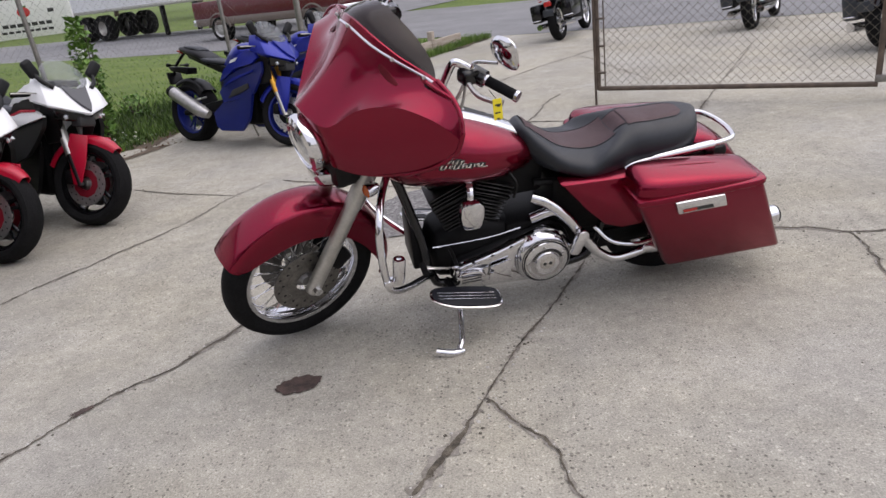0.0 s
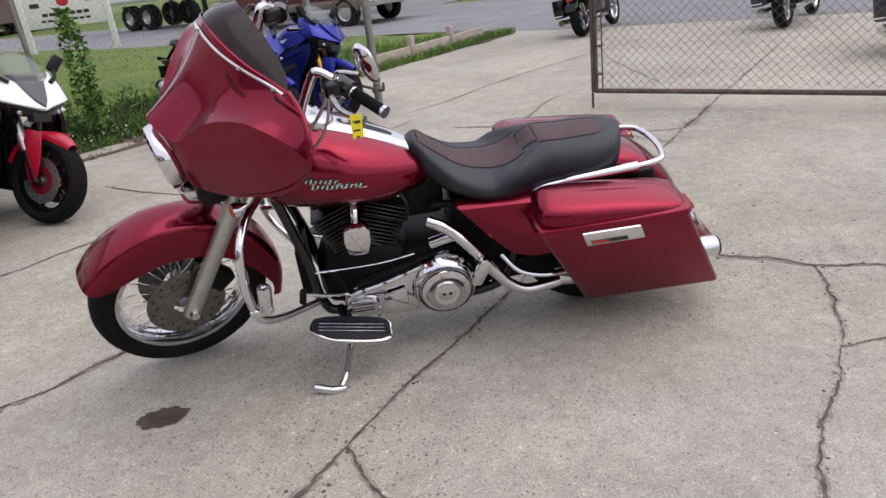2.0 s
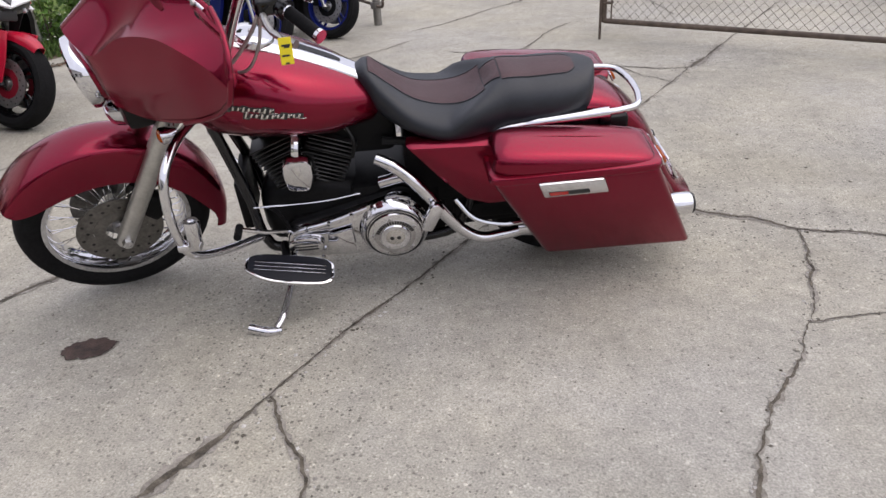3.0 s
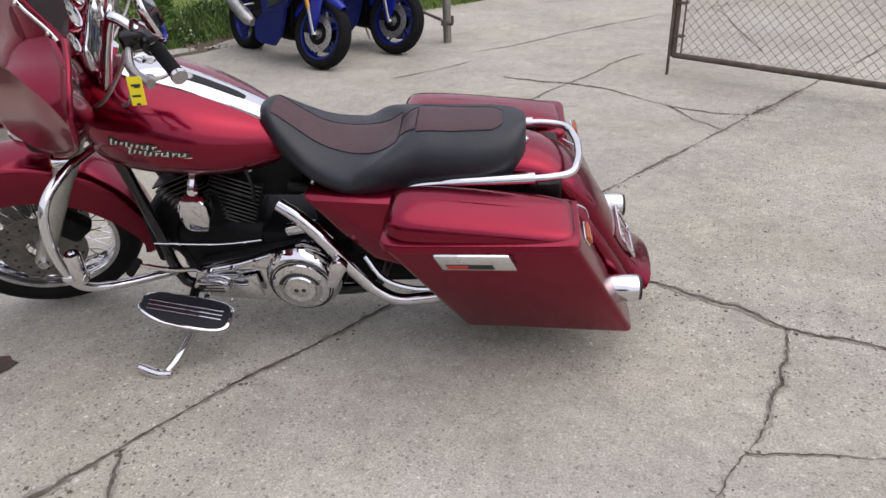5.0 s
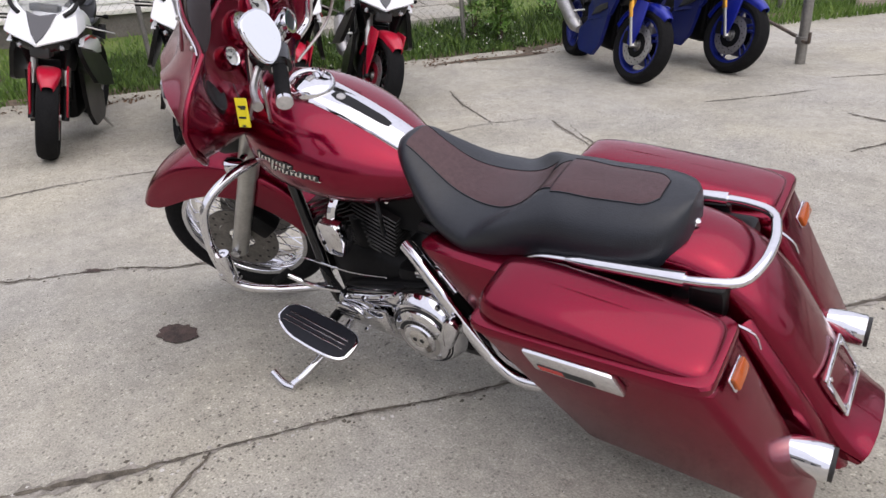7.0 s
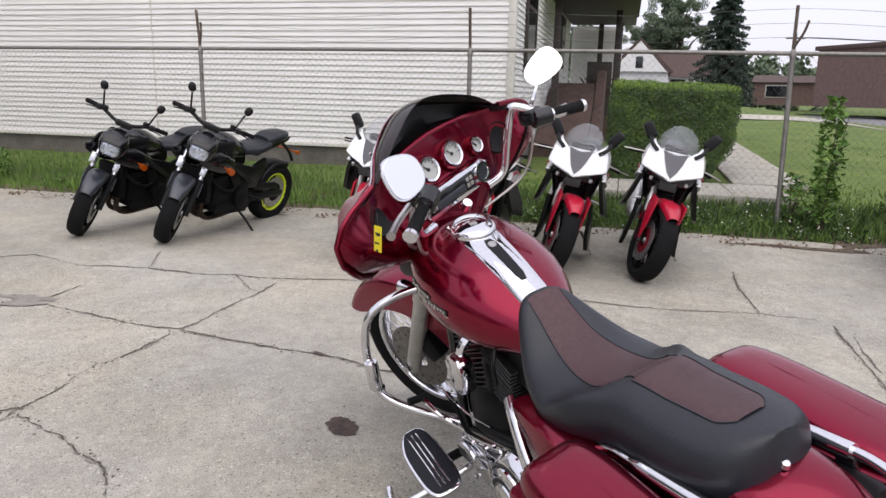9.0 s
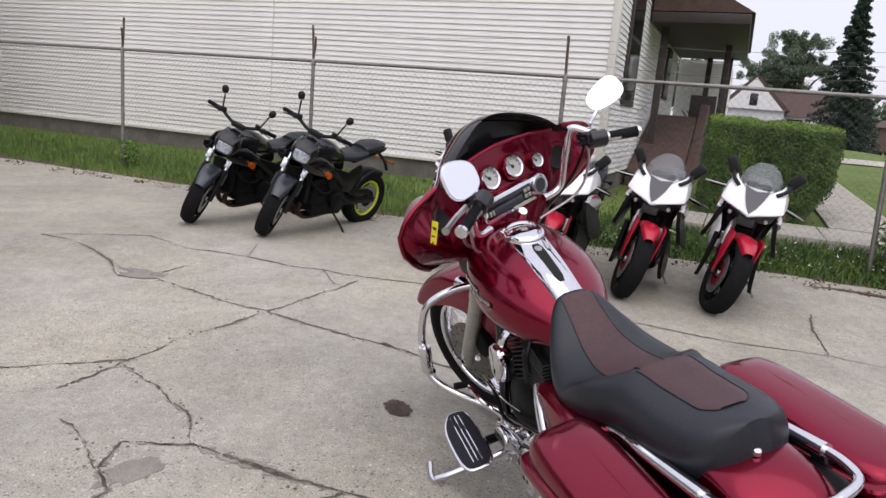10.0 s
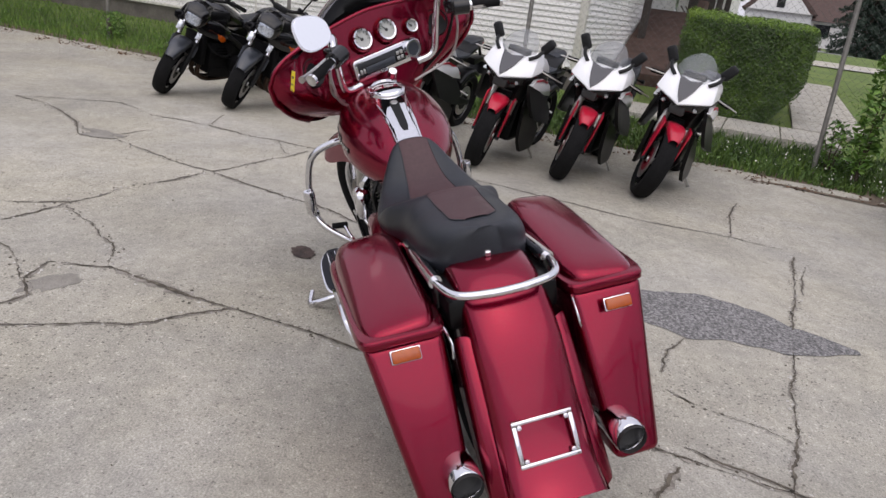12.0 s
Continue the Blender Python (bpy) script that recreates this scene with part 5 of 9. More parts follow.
# dash
for w, r, h in ((-0.056, 0.037, 1.160), (0.056, 0.037, 1.160), (-0.166, 0.024, 1.138), (0.166, 0.024, 1.138)):
    c = dash_point(w / 0.45, 4.6)
    c.z = h
    c.x += 0.004
    ax = Vector((1, 0, 0.25)).normalized()
    turned("gauge_cowl", lathe([(r * 1.5, -0.02), (r * 1.38, 0.008), (r * 1.22, 0.016), (r * 1.10, 0.010)], c, ax, 28), M["red"], inner)
    g = turned("gauge", lathe([(r * 0.86, 0.006), (r, 0.004), (r * 1.12, 0.012), (r * 1.08, 0.020), (r * 0.9, 0.018), (r * 0.86, 0.006)], c, ax, 28), M["chrome"], label="chrome-ringed round gauge")
    turned("dial", lathe([(0, 0.010), (r * 0.9, 0.010), (r * 0.9, 0.004), (0, 0.004)], c, ax, 24), M["dial"], g)
    turned("dial_hub", lathe([(0, 0.014), (r * 0.16, 0.013), (r * 0.18, 0.010), (0, 0.010)], c, ax, 12), M["ink"], g)
    turned("needle", box(-0.0012, 0.0012, -0.0016, 0.0016, -r * 0.1, r * 0.7, m=Matrix.Translation(c + ax * 0.0125) @ Matrix.Rotation(0.8, 4, "X")), M["ink"], g)
    for k in range(9):
        a = radians(-130 + 260 * k / 8)
        turned("dial_tick", box(-0.0008, 0.0008, -0.001, 0.001, r * 0.66, r * 0.82, m=Matrix.Translation(c + ax * 0.0105) @ Matrix.Rotation(a, 4, "X")), M["ink"], g)
for s in (-1, 1):
    c = dash_point(s * 0.63, 4.5) + Vector((0.002, 0, 0))
    c.z = 1.115
    turned("speaker", lathe([(0, 0.006), (0.044, 0.006), (0.052, 0.012), (0.060, 0.0), (0, 0)], c, (1, -s * 0.35, 0.1), 28), M["plastic"], inner, "round black speaker grille")
ro = [(-0.132, 1.015), (0.152, 1.015), (0.180, 1.036), (0.180, 1.082), (0.152, 1.101), (-0.132, 1.101), (-0.143, 1.091), (-0.143, 1.025)]
radio = turned("radio", moved(plate(ro, 0.030, 0.006), Matrix.Translation((0.425, 0, 0)) @ Matrix.Rotation(math.pi / 2, 4, "Z")), M["chrome"], label="chrome-trimmed radio with round clock")
turned("radio_face", box(0.437, 0.4425, -0.128, 0.095, 1.031, 1.085, 0.002), M["gloss_black"], radio)
turned("radio_screen", box(0.440, 0.4445, -0.095, 0.045, 1.036, 1.062, 0.001), M["slate"], radio)
for k in range(4):
    turned("radio_button", box(0.440, 0.4455, 0.055 + 0.018 * (k % 2), 0.069 + 0.018 * (k % 2), 1.040 + 0.02 * (k // 2), 1.054 + 0.02 * (k // 2), 0.001), M["alu"], radio)
for y in (-0.118, -0.104):
    turned("radio_button", box(0.440, 0.4455, y - 0.005, y + 0.005, 1.042, 1.060, 0.001), M["alu"], radio)
turned("clock", lathe([(0.030, 0.0), (0.035, 0.010), (0.027, 0.010), (0.025, 0.005), (0, 0.005)], (0.440, 0.138, 1.058), (1, 0, 0), 24), M["chrome"], radio)
turned("clock_dial", lathe([(0, 0.007), (0.026, 0.007), (0.026, 0.004), (0, 0.004)], (0.440, 0.138, 1.058), (1, 0, 0), 20), M["slate"], radio)
turned("key_switch", lathe([(0, 0.03), (0.016, 0.03), (0.02, 0.0), (0, 0)], (0.455, 0.0, 0.995), (0.7, 0, 0.7), 16), M["chrome"])
# bars, controls, mirrors
for s in (-1, 1):
    turned("handlebar", tube([(0.445, s * 0.14, 1.005), (0.455, s * 0.20, 1.010), (0.470, s * 0.226, 1.04), (0.505, s * 0.236, 1.13), (0.545, s * 0.241, 1.215), (0.562, s * 0.250, 1.232), (0.595, s * 0.272, 1.212), (0.640, s * 0.305, 1.174), (0.680, s * 0.40, 1.154)], 0.0145, 12, 5), M["chrome"], label="chrome handlebar")
    a, b = Vector((0.638, s * 0.304, 1.174)), Vector((0.692, s * 0.436, 1.150))
    d = b - a
    turned("switch_housing", tube([a - d * 0.36, a + d * 0.06], 0.031, 12, 2), M["gloss_black"])
    turned("grip", tube([a + d * t for t in (0.05, 0.12, 0.9, 0.94)], lambda u: 0.0185, 14, 4), M["rubber"], label="black ribbed grip")
    for t in (0.1, 0.96):
        turned("grip_band", tube([a + d * (t - 0.035), a + d * (t + 0.045)], 0.0205, 14, 1), M["chrome"])
    turned("lever", tube([a + Vector((-0.055, 0, 0.0)) - d * 0.1, a + Vector((-0.075, s * 0.02, -0.012)) + d * 0.3, Vector((0.622, s * 0.440, 1.150))], lambda u: 0.0095 + (0.004 if u > 0.95 else 0), 8, 4), M["steel"])
    turned("lever_mount", box(-0.036, 0.034, -0.030, 0.030, -0.026, 0.028, 0.014, 3, m=Matrix.Translation(a + Vector((-0.030, 0, 0.006)) - d * 0.2)), M["gloss_black"])
    mc = Vector((0.672, -0.362, 1.290)) if s < 0 else Vector((0.560, 0.440, 1.290))
    turned("mirror_stem", tube([Vector((0.600, s * 0.287, 1.215)), Vector((0.612, s * 0.296, 1.240)), mc + Vector((-0.02, 0, -0.035))], 0.0065, 8, 4), M["chrome"])
    ring = []
    out = []
    for k in range(28):
        an = 2 * math.pi * k / 28
        cy, cz = (math.copysign(abs(v) ** 0.72, v) for v in (math.cos(an), math.sin(an)))
        hy, hz = (0.074, 0.064) if s < 0 else (0.084, 0.052)
        out.append((hy * cy * (1 + 0.10 * cy * s), hz * cz * (1 + 0.22 * s * cy) + 0.006 * s * cy))
    mm = Matrix.Translation(mc) @ Matrix.Rotation(radians(-12 if s < 0 else -38), 4, "Y") @ Matrix.Rotation(radians(3 if s < 0 else -26), 4, "Z") @ Matrix.Scale(0.90, 4)
    shell = moved(rings_mesh([[(x, y * k, z * k) for y, z in out] for x, k in ((-0.024, 0.25), (-0.021, 0.55), (-0.013, 0.86), (0.0, 1.0), (0.006, 1.0), (0.006, 0.93))]), mm)
    mr = turned("mirror_shell", shell, M["chrome"], label="chrome oval mirror")
    turned("mirror_glass", moved(rings_mesh([[(0.0055, y * 0.94, z * 0.94) for y, z in out], [(0.0085, y * 0.93, z * 0.93) for y, z in out]]), mm), M["mirror"], mr)
for s in (-1, 1):
    turned("cable", tube([(0.585, s * 0.285, 1.20), (0.54, s * 0.29, 1.12), (0.46, s * 0.27, 1.02), (0.38, s * 0.17, 0.93)], 0.006, 8, 6), M["steel" if s < 0 else "black"])
    turned("cable", tube([(0.575, s * 0.295, 1.19), (0.55, s * 0.30, 1.08), (0.50, s * 0.26, 0.98), (0.42, s * 0.12, 0.93)], 0.005, 8, 6), M["steel"])
hang = BIKE.inverted() @ Matrix.Translation((0.290, 2.250, 1.000)) @ Matrix.Rotation(radians(-61), 4, "Z")
tg = fixed("price_tag", box(-0.0012, 0.0012, -0.017, 0.017, -0.070, 0.0, 0.0008, 1, m=hang), M["tag"], label="yellow hanging tag with dark marks")
for z, y0, y1 in ((-0.020, -0.010, 0.012), (-0.024, -0.004, 0.010), (-0.046, -0.012, 0.008), (-0.066, -0.006, 0.004)):
    fixed("tag_mark", box(-0.002, 0.002, y0, y1, z - 0.003, z + 0.002, m=hang), M["ink"], tg)
fixed("tag_string", tube([hang @ Vector((0, 0, -0.004)), hang @ Vector((-0.01, -0.02, 0.03))], 0.0012, 5, 2), M["ink"], tg)

# fuel tank
BADGE = (0.508, 0.846, 0.12)
TANK = [(0.335, 0.8675, 0.060, 0.0975), (0.370, 0.8535, 0.118, 0.1285), (0.430, 0.8400, 0.168, 0.1500), (0.520, 0.8295, 0.200, 0.1535), (0.620, 0.8125, 0.212, 0.1425), (0.720, 0.7905, 0.202, 0.1265), (0.810, 0.7675, 0.170, 0.1085), (0.890, 0.7505, 0.125, 0.0825), (0.950, 0.7350, 0.080, 0.0650), (0.975, 0.7310, 0.050, 0.0490)]


def loft(stations, per=4, n=28, p=2.5):
    pts = spline([(a, b, 0) for a, b, c, d in stations], per)
    dims = spline([(c, d, 0) for a, b, c, d in stations], per)
    return rings_mesh([super_ring(q.x, q.y, max(w.x, 0.004), max(w.y, 0.004), n, p) for q, w in zip(pts, dims)])


fixed("fuel_tank", loft(TANK, p=2.35), M["red"], label="candy red teardrop fuel tank")


def tank_top(s):
    for a, b in zip(TANK, TANK[1:]):
        if a[0] <= s <= b[0]:
            f = (s - a[0]) / (b[0] - a[0])
            return a[1] + a[3] + f * (b[1] + b[3] - a[1] - a[3])
    return TANK[-1][1] + TANK[-1][3]


rings = []
for i, s in enumerate(steps(0.53, 0.935, 14)):
    z = tank_top(s)
    w = 0.068 - 0.018 * (i / 14)
    rings.append([(s, -w, z - 0.020), (s, -w * 0.97, z - 0.001), (s, -w * 0.86, z + 0.006), (s, -w * 0.5, z + 0.013), (s, w * 0.5, z + 0.013), (s, w * 0.86, z + 0.006), (s, w * 0.97, z - 0.001), (s, w, z - 0.020)])
console = fixed("tank_console", rings_mesh(rings), M["chrome"], label="chrome tank console strip")
rings = []
for i, s in enumerate(steps(0.665, 0.845, 8)):
    z = tank_top(s) + 0.0145
    w = 0.018 - 0.005 * abs(i / 8 - 0.2)
    if i in (0, 8):
        w *= 0.6
    rings.append([(s, -w, z - 0.004), (s, -w, z), (s, w, z), (s, w, z - 0.004)])
fixed("console_inlay", rings_mesh(rings), M["black"], console, "black leather console inlay")
fixed("console_emblem", lathe([(0, 0.004), (0.012, 0.003), (0.014, 0.0), (0, 0)], (0.690, 0, tank_top(0.690) + 0.014), (0.36, 0, 1), 18), M["steel"], console)
cap_c = Vector((0.586, 0, tank_top(0.586) + 0.006))
cap = fixed("fuel_cap", lathe([(0.070, -0.012), (0.070, 0.004), (0.066, 0.014), (0.060, 0.018), (0.057, 0.013), (0.054, 0.014), (0.040, 0.018), (0.018, 0.020), (0, 0.021)], cap_c, (0.30, 0, 1), 36), M["chrome"], label="large round chrome fuel cap")
fixed("cap_emblem", box(-0.010, 0.010, -0.012, 0.012, 0.018, 0.0235, 0.003, m=Matrix.Translation(cap_c) @ Matrix.Rotation(0.17, 4, "Y")), M["steel"], cap)
# tank badges: two slanted lines of silver strokes on black, drawn as plain shapes
def tank_side(x, z):
    for a, b in zip(TANK, TANK[1:]):
        if a[0] <= x <= b[0]:
            f = (x - a[0]) / (b[0] - a[0])
            return (a[2] + f * (b[2] - a[2])) * max(0.0, 1 - (abs(z - (a[1] + f * (b[1] - a[1]))) / (a[3] + f * (b[3] - a[3]))) ** 2.35) ** (1 / 2.35)
    return 0.0


for s in (-1, 1):
    for line, (s0, h0, n, step) in enumerate(((BADGE[0], BADGE[1], 9, 0.0155), (BADGE[0] + 0.050, BADGE[1] - 0.019, 11, 0.0155))):
        first = None
        for k in range(n):
            x = s0 + k * step
            z = h0 - BADGE[2] * (x - BADGE[0])
            y = tank_side(x, z)
            tall = 0.024 if k == 0 else (0.019 if k % 4 == 3 else 0.013)
            tilt = math.atan2(tank_side(x, z - 0.02) - y, 0.02)
            m = Matrix.Translation((x, s * (y + 0.001), z)) @ Matrix.Rotation(-s * tilt, 4, "X")
            back = fixed("badge_back", box(-0.0105, 0.0105, -0.0015, 0.0015, -tall * 0.62, tall * 0.62, 0.001, 1, m=m @ Matrix.Rotation(0.25, 4, "Y")), M["ink"])
            fixed("badge_stroke", box(-0.0034, 0.0034, -0.0020, 0.0020, -tall * 0.46, tall * 0.46, 0.001, 1, m=m @ Matrix.Translation((-0.002, s * 0.0015, 0)) @ Matrix.Rotation(0.40, 4, "Y")), M["silver"], back, "silver badge stroke")
            if k % 3 != 1:
                fixed("badge_stroke", box(-0.0060, 0.0060, -0.0020, 0.0020, -0.0014, 0.0014, 0.0008, 1, m=m @ Matrix.Translation((0.004, s * 0.0015, tall * 0.30 * (-1, 0, 1)[k % 3] - 0.002)) @ Matrix.Rotation(-0.35, 4, "Y")), M["silver"], back)
            if k == n - 1:
                fixed("badge_stroke", box(-0.020, 0.006, -0.0015, 0.0015, -0.0012, 0.0012, 0.0006, 1, m=m @ Matrix.Translation((0.012, s * 0.001, -0.010))), M["silver"], back)

# seat
SEAT = [(0.885, 0.845, 0.765, 0.045), (0.925, 0.858, 0.725, 0.085), (0.98, 0.812, 0.675, 0.125), (1.06, 0.752, 0.640, 0.168), (1.15, 0.728, 0.620, 0.195), (1.24, 0.732, 0.612, 0.190), (1.295, 0.752, 0.610, 0.172), (1.335, 0.788, 0.607, 0.158), (1.37, 0.799, 0.605, 0.152), (1.43, 0.796, 0.605, 0.152), (1.52, 0.784, 0.615, 0.152), (1.59, 0.769, 0.628, 0.140), (1.635, 0.750, 0.638, 0.118), (1.662, 0.724, 0.646, 0.085), (1.674, 0.695, 0.655, 0.045)]
seat_pts = spline([(a, b, c) for a, b, c, d in SEAT], 5)
seat_wid = spline([(a, d, 0) for a, b, c, d in SEAT], 5)


def seat_at(s):
    """Top, bottom and half width of the seat at a station."""
    for (p, q), (u, v) in zip(zip(seat_pts, seat_pts[1:]), zip(seat_wid, seat_wid[1:])):
        if p.x <= s <= q.x:
            f = (s - p.x) / max(1e-6, q.x - p.x)
            return p.y + f * (q.y - p.y), p.z + f * (q.z - p.z), max(0.004, u.y + f * (v.y - u.y))
    p = seat_pts[0] if s < seat_pts[0].x else seat_pts[-1]
    return p.y, p.z, 0.02


def seat_z(s, w):
    """Height of the cushion: the bucket's rear wall curves forward at both sides."""
    top, low, half = seat_at(s)
    v = min(1.0, abs(w) / half)
    bowl = math.exp(-((s - 1.20) / 0.13) ** 2)
    top = max(top, seat_at(min(1.45, s + 0.120 * v ** 1.6 * bowl))[0] - 0.012 * v * bowl)
    mid = low + 0.45 * (top - low)
    return mid + (top - mid) * (1 - v ** 3.0) ** (1 / 2.6)


rings = []
for s0 in [SEAT[0][0] + 0.004] + steps(SEAT[0][0] + 0.012, SEAT[-1][0] - 0.006, 60) + [SEAT[-1][0]]:
    top, low, half = seat_at(s0)
    ring = []
    for k in range(40):
        a = 2 * math.pi * k / 40
        c, d = math.cos(a), math.sin(a)
        w = half * math.copysign(abs(c) ** (2 / 2.9), c)
        if d >= 0:
            z = seat_z(s0, w * 0.9999)
        else:
            mid = low + 0.45 * (seat_at(s0)[0] - low)
            z = mid - (mid - low) * abs(d) ** (2 / 2.6)
        ring.append((s0, w * (1.0 if d >= 0 else 1 - 0.10 * abs(d)), z))
    rings.append(ring)
fixed("seat", rings_mesh(rings), M["leather"], label="black two-up vinyl seat with stepped passenger pad")


def seat_patch(s0, s1, half, name, lift=0.004):
    bm = bmesh.new()
    rows = []
    for i, s in enumerate(steps(s0, s1, 22)):
        row = []
        for x in steps(-1, 1, 14):
            w = x * half(i / 22)
            row.append(bm.verts.new((s, w, seat_z(s, w) + lift * (1 - 0.9 * abs(x) ** 6))))
        rows.append(row)
    for a, b in zip(rows, rows[1:]):
        for j in range(14):
            bm.faces.new([a[j], a[j + 1], b[j + 1], b[j]])
    edge = [r[0].co.copy() for r in rows], [r[-1].co.copy() for r in rows]
    o = fixed(name, bm, M["leather_brown"], label="maroon ribbed vinyl seat insert")
    for e in edge:
        fixed("seam", tube([p + Vector((0, 0, 0.001)) for p in e], 0.0014, 5, 1), M["leather"], o)
    return o


seat_patch(0.93, 1.298, lambda u: 0.052 + 0.034 * math.sin(math.pi * min(1, u * 1.1) * 0.55) ** 2, "seat_insert")
seat_patch(1.301, 1.352, lambda u: 0.056 + 0.006 * u, "seat_insert", 0.003)
seat_patch(1.356, 1.605, lambda u: (0.074 - 0.010 * u) * (1 - 0.45 * max(0.0, (u - 0.85) / 0.15) ** 2), "seat_insert")
fixed("seat_screw", lathe([(0, 0.012), (0.008, 0.010), (0.011, 0.0), (0, 0)], (1.672, 0, 0.716), (0.5, 0, 1), 12), M["chrome"])

fixed("backbone", box(0.78, 1.00, -0.085, 0.085, 0.56, 0.74, 0.03), M["engine"])
fixed("fuel_line", tube([(0.84, -0.13, 0.70), (0.86, -0.155, 0.66), (0.85, -0.15, 0.60)], 0.006, 8, 4), M["black"])
# side covers under the seat
cover = plate([(1.035, 0.655), (1.15, 0.655), (1.34, 0.66), (1.41, 0.42), (1.31, 0.410), (1.235, 0.435), (1.155, 0.515), (1.085, 0.600)], 0.095, 0.024, at=-0.165)
bmesh.ops.transform(cover, matrix=Matrix.Translation((1.15, -0.015, 0)) @ Matrix.Rotation(radians(-6), 4, "Z") @ Matrix.Translation((-1.15, 0, 0)), verts=cover.verts)
both(fixed, "side_cover", cover, M["red"], "candy red side cover")
# frame and dark mechanical mass
for s in (-1, 1):
    fixed("frame_tube", tube([(0.33, 0.0, 0.86), (0.40, s * 0.05, 0.72), (0.47, s * 0.10, 0.45), (0.50, s * 0.12, 0.27), (0.60, s * 0.13, 0.22), (1.1, s * 0.14, 0.22), (1.22, s * 0.13, 0.30), (1.28, s * 0.12, 0.55)], 0.019, 10, 5), M["gloss_black"])
    fixed("swingarm", box(1.18, 1.66, s * 0.115 - 0.02, s * 0.115 + 0.02, 0.27, 0.34, 0.012), M["engine"])
    fixed("shock", tube([(1.62, s * 0.14, 0.30), (1.45, s * 0.14, 0.60)], 0.026, 10, 4), M["engine"])
    fixed("frame_rail", tube([(0.95, s * 0.10, 0.62), (1.25, s * 0.115, 0.60), (1.62, s * 0.125, 0.66)], 0.015, 8, 4), M["black"])
fixed("battery_box", box(1.02, 1.30, -0.13, 0.13, 0.36, 0.63, 0.02), M["engine"])
fixed("belt_guard", plate([(1.12, 0.235), (1.50, 0.245), (1.56, 0.33), (1.46, 0.42), (1.16, 0.42)], 0.03, 0.01, at=-0.105), M["engine"])
fixed("gearbox", box(0.82, 1.16, -0.13, 0.14, 0.22, 0.46, 0.03), M["engine"])
fixed("oil_cooler", box(0.43, 0.47, -0.10, 0.10, 0.30, 0.50, 0.01), M["engine"])
fixed("steering_neck", tube([(0.24, 0, 0.82), (0.36, 0, 1.02)], 0.04, 12, 2), M["black"])
wheel(tour, "rear_wheel", Matrix.Translation((1.613, 0, 0.315)), 0.315, 0.16, 0.21, M["rubber"], M["chrome"], "spoked", (0.09,), "black tyre on chrome spoked rear wheel")
# engine
fixed("crankcase", loft([(0.50, 0.33, 0.05, 0.07), (0.54, 0.34, 0.11, 0.115), (0.68, 0.36, 0.13, 0.135), (0.82, 0.35, 0.12, 0.12), (0.88, 0.34, 0.09, 0.09)], 3, 24, 4.0), M["engine"])
for tilt in (-22.5, 22.5):
    m = Matrix.Translation((0.69, 0, 0.40)) @ Matrix.Rotation(radians(tilt), 4, "Y")
    barrel = fixed("cylinder", tube([m @ Vector((0, 0, 0.06)), m @ Vector((0, 0, 0.30))], 0.058, 20, 2), M["engine"], label="black finned engine cylinder")
    first = None
    for k in range(13):
        z = 0.075 + k * 0.0160
        w = 0.075 if k < 9 else 0.085
        if first is None:
            bm = box(-0.082, 0.082, -0.098, 0.098, -0.0030, 0.0030, 0.0024, 1)
            first = fixed("fin", bm, M["fin"], barrel, "bare metal fin edge")
            first.matrix_basis = m @ Matrix.Translation((0, 0, z))
        else:
            share("fin", first, m @ Matrix.Translation((0, 0, z)) @ Matrix.Diagonal((1.0, w / 0.075, 1, 1)), barrel)
    fixed("rocker_box", box(-0.062, 0.062, -0.085, 0.085, 0.288, 0.345, 0.02, m=m), M["gloss_black"], barrel)
    for y in (-0.088, 0.088):
        fixed("rocker_bolt", lathe([(0, 0.006), (0.008, 0.006), (0.008, 0), (0, 0)], m @ Vector((0.03, y, 0.31)), (0, math.copysign(1, y), 0), 6), M["chrome"], barrel)
for x in (0.625, 0.755):
    fixed("pushrod_tube", tube([(x, 0.10, 0.40), (x + (0.05 if x > 0.69 else -0.05), 0.105, 0.62)], 0.011, 8, 2), M["chrome"])
fixed("horn_bracket", tube([(0.675, -0.13, 0.68), (0.672, -0.155, 0.655), (0.668, -0.165, 0.625)], 0.016, 8, 3), M["chrome"])
horn = [(-0.038, -0.062), (0.038, -0.062), (0.052, 0.0), (0.050, 0.042), (0.032, 0.066), (-0.032, 0.066), (-0.050, 0.042), (-0.052, 0.0)]
fixed("horn_cover", moved(plate(horn, 0.062, 0.020), Matrix.Translation((0.668, -0.172, 0.572)) @ Matrix.Rotation(0.06, 4, "Y")), M["chrome"], label="chrome waterfall horn cover")
fixed("air_cleaner", lathe([(0, 0.05), (0.07, 0.045), (0.09, 0.03), (0.095, 0.0), (0, 0)], (0.69, 0.16, 0.60), (0, 1, 0), 28), M["chrome"], label="round chrome air cleaner")
fixed("intake_cover", box(0.655, 0.725, -0.10, 0.10, 0.45, 0.60, 0.02), M["engine"])
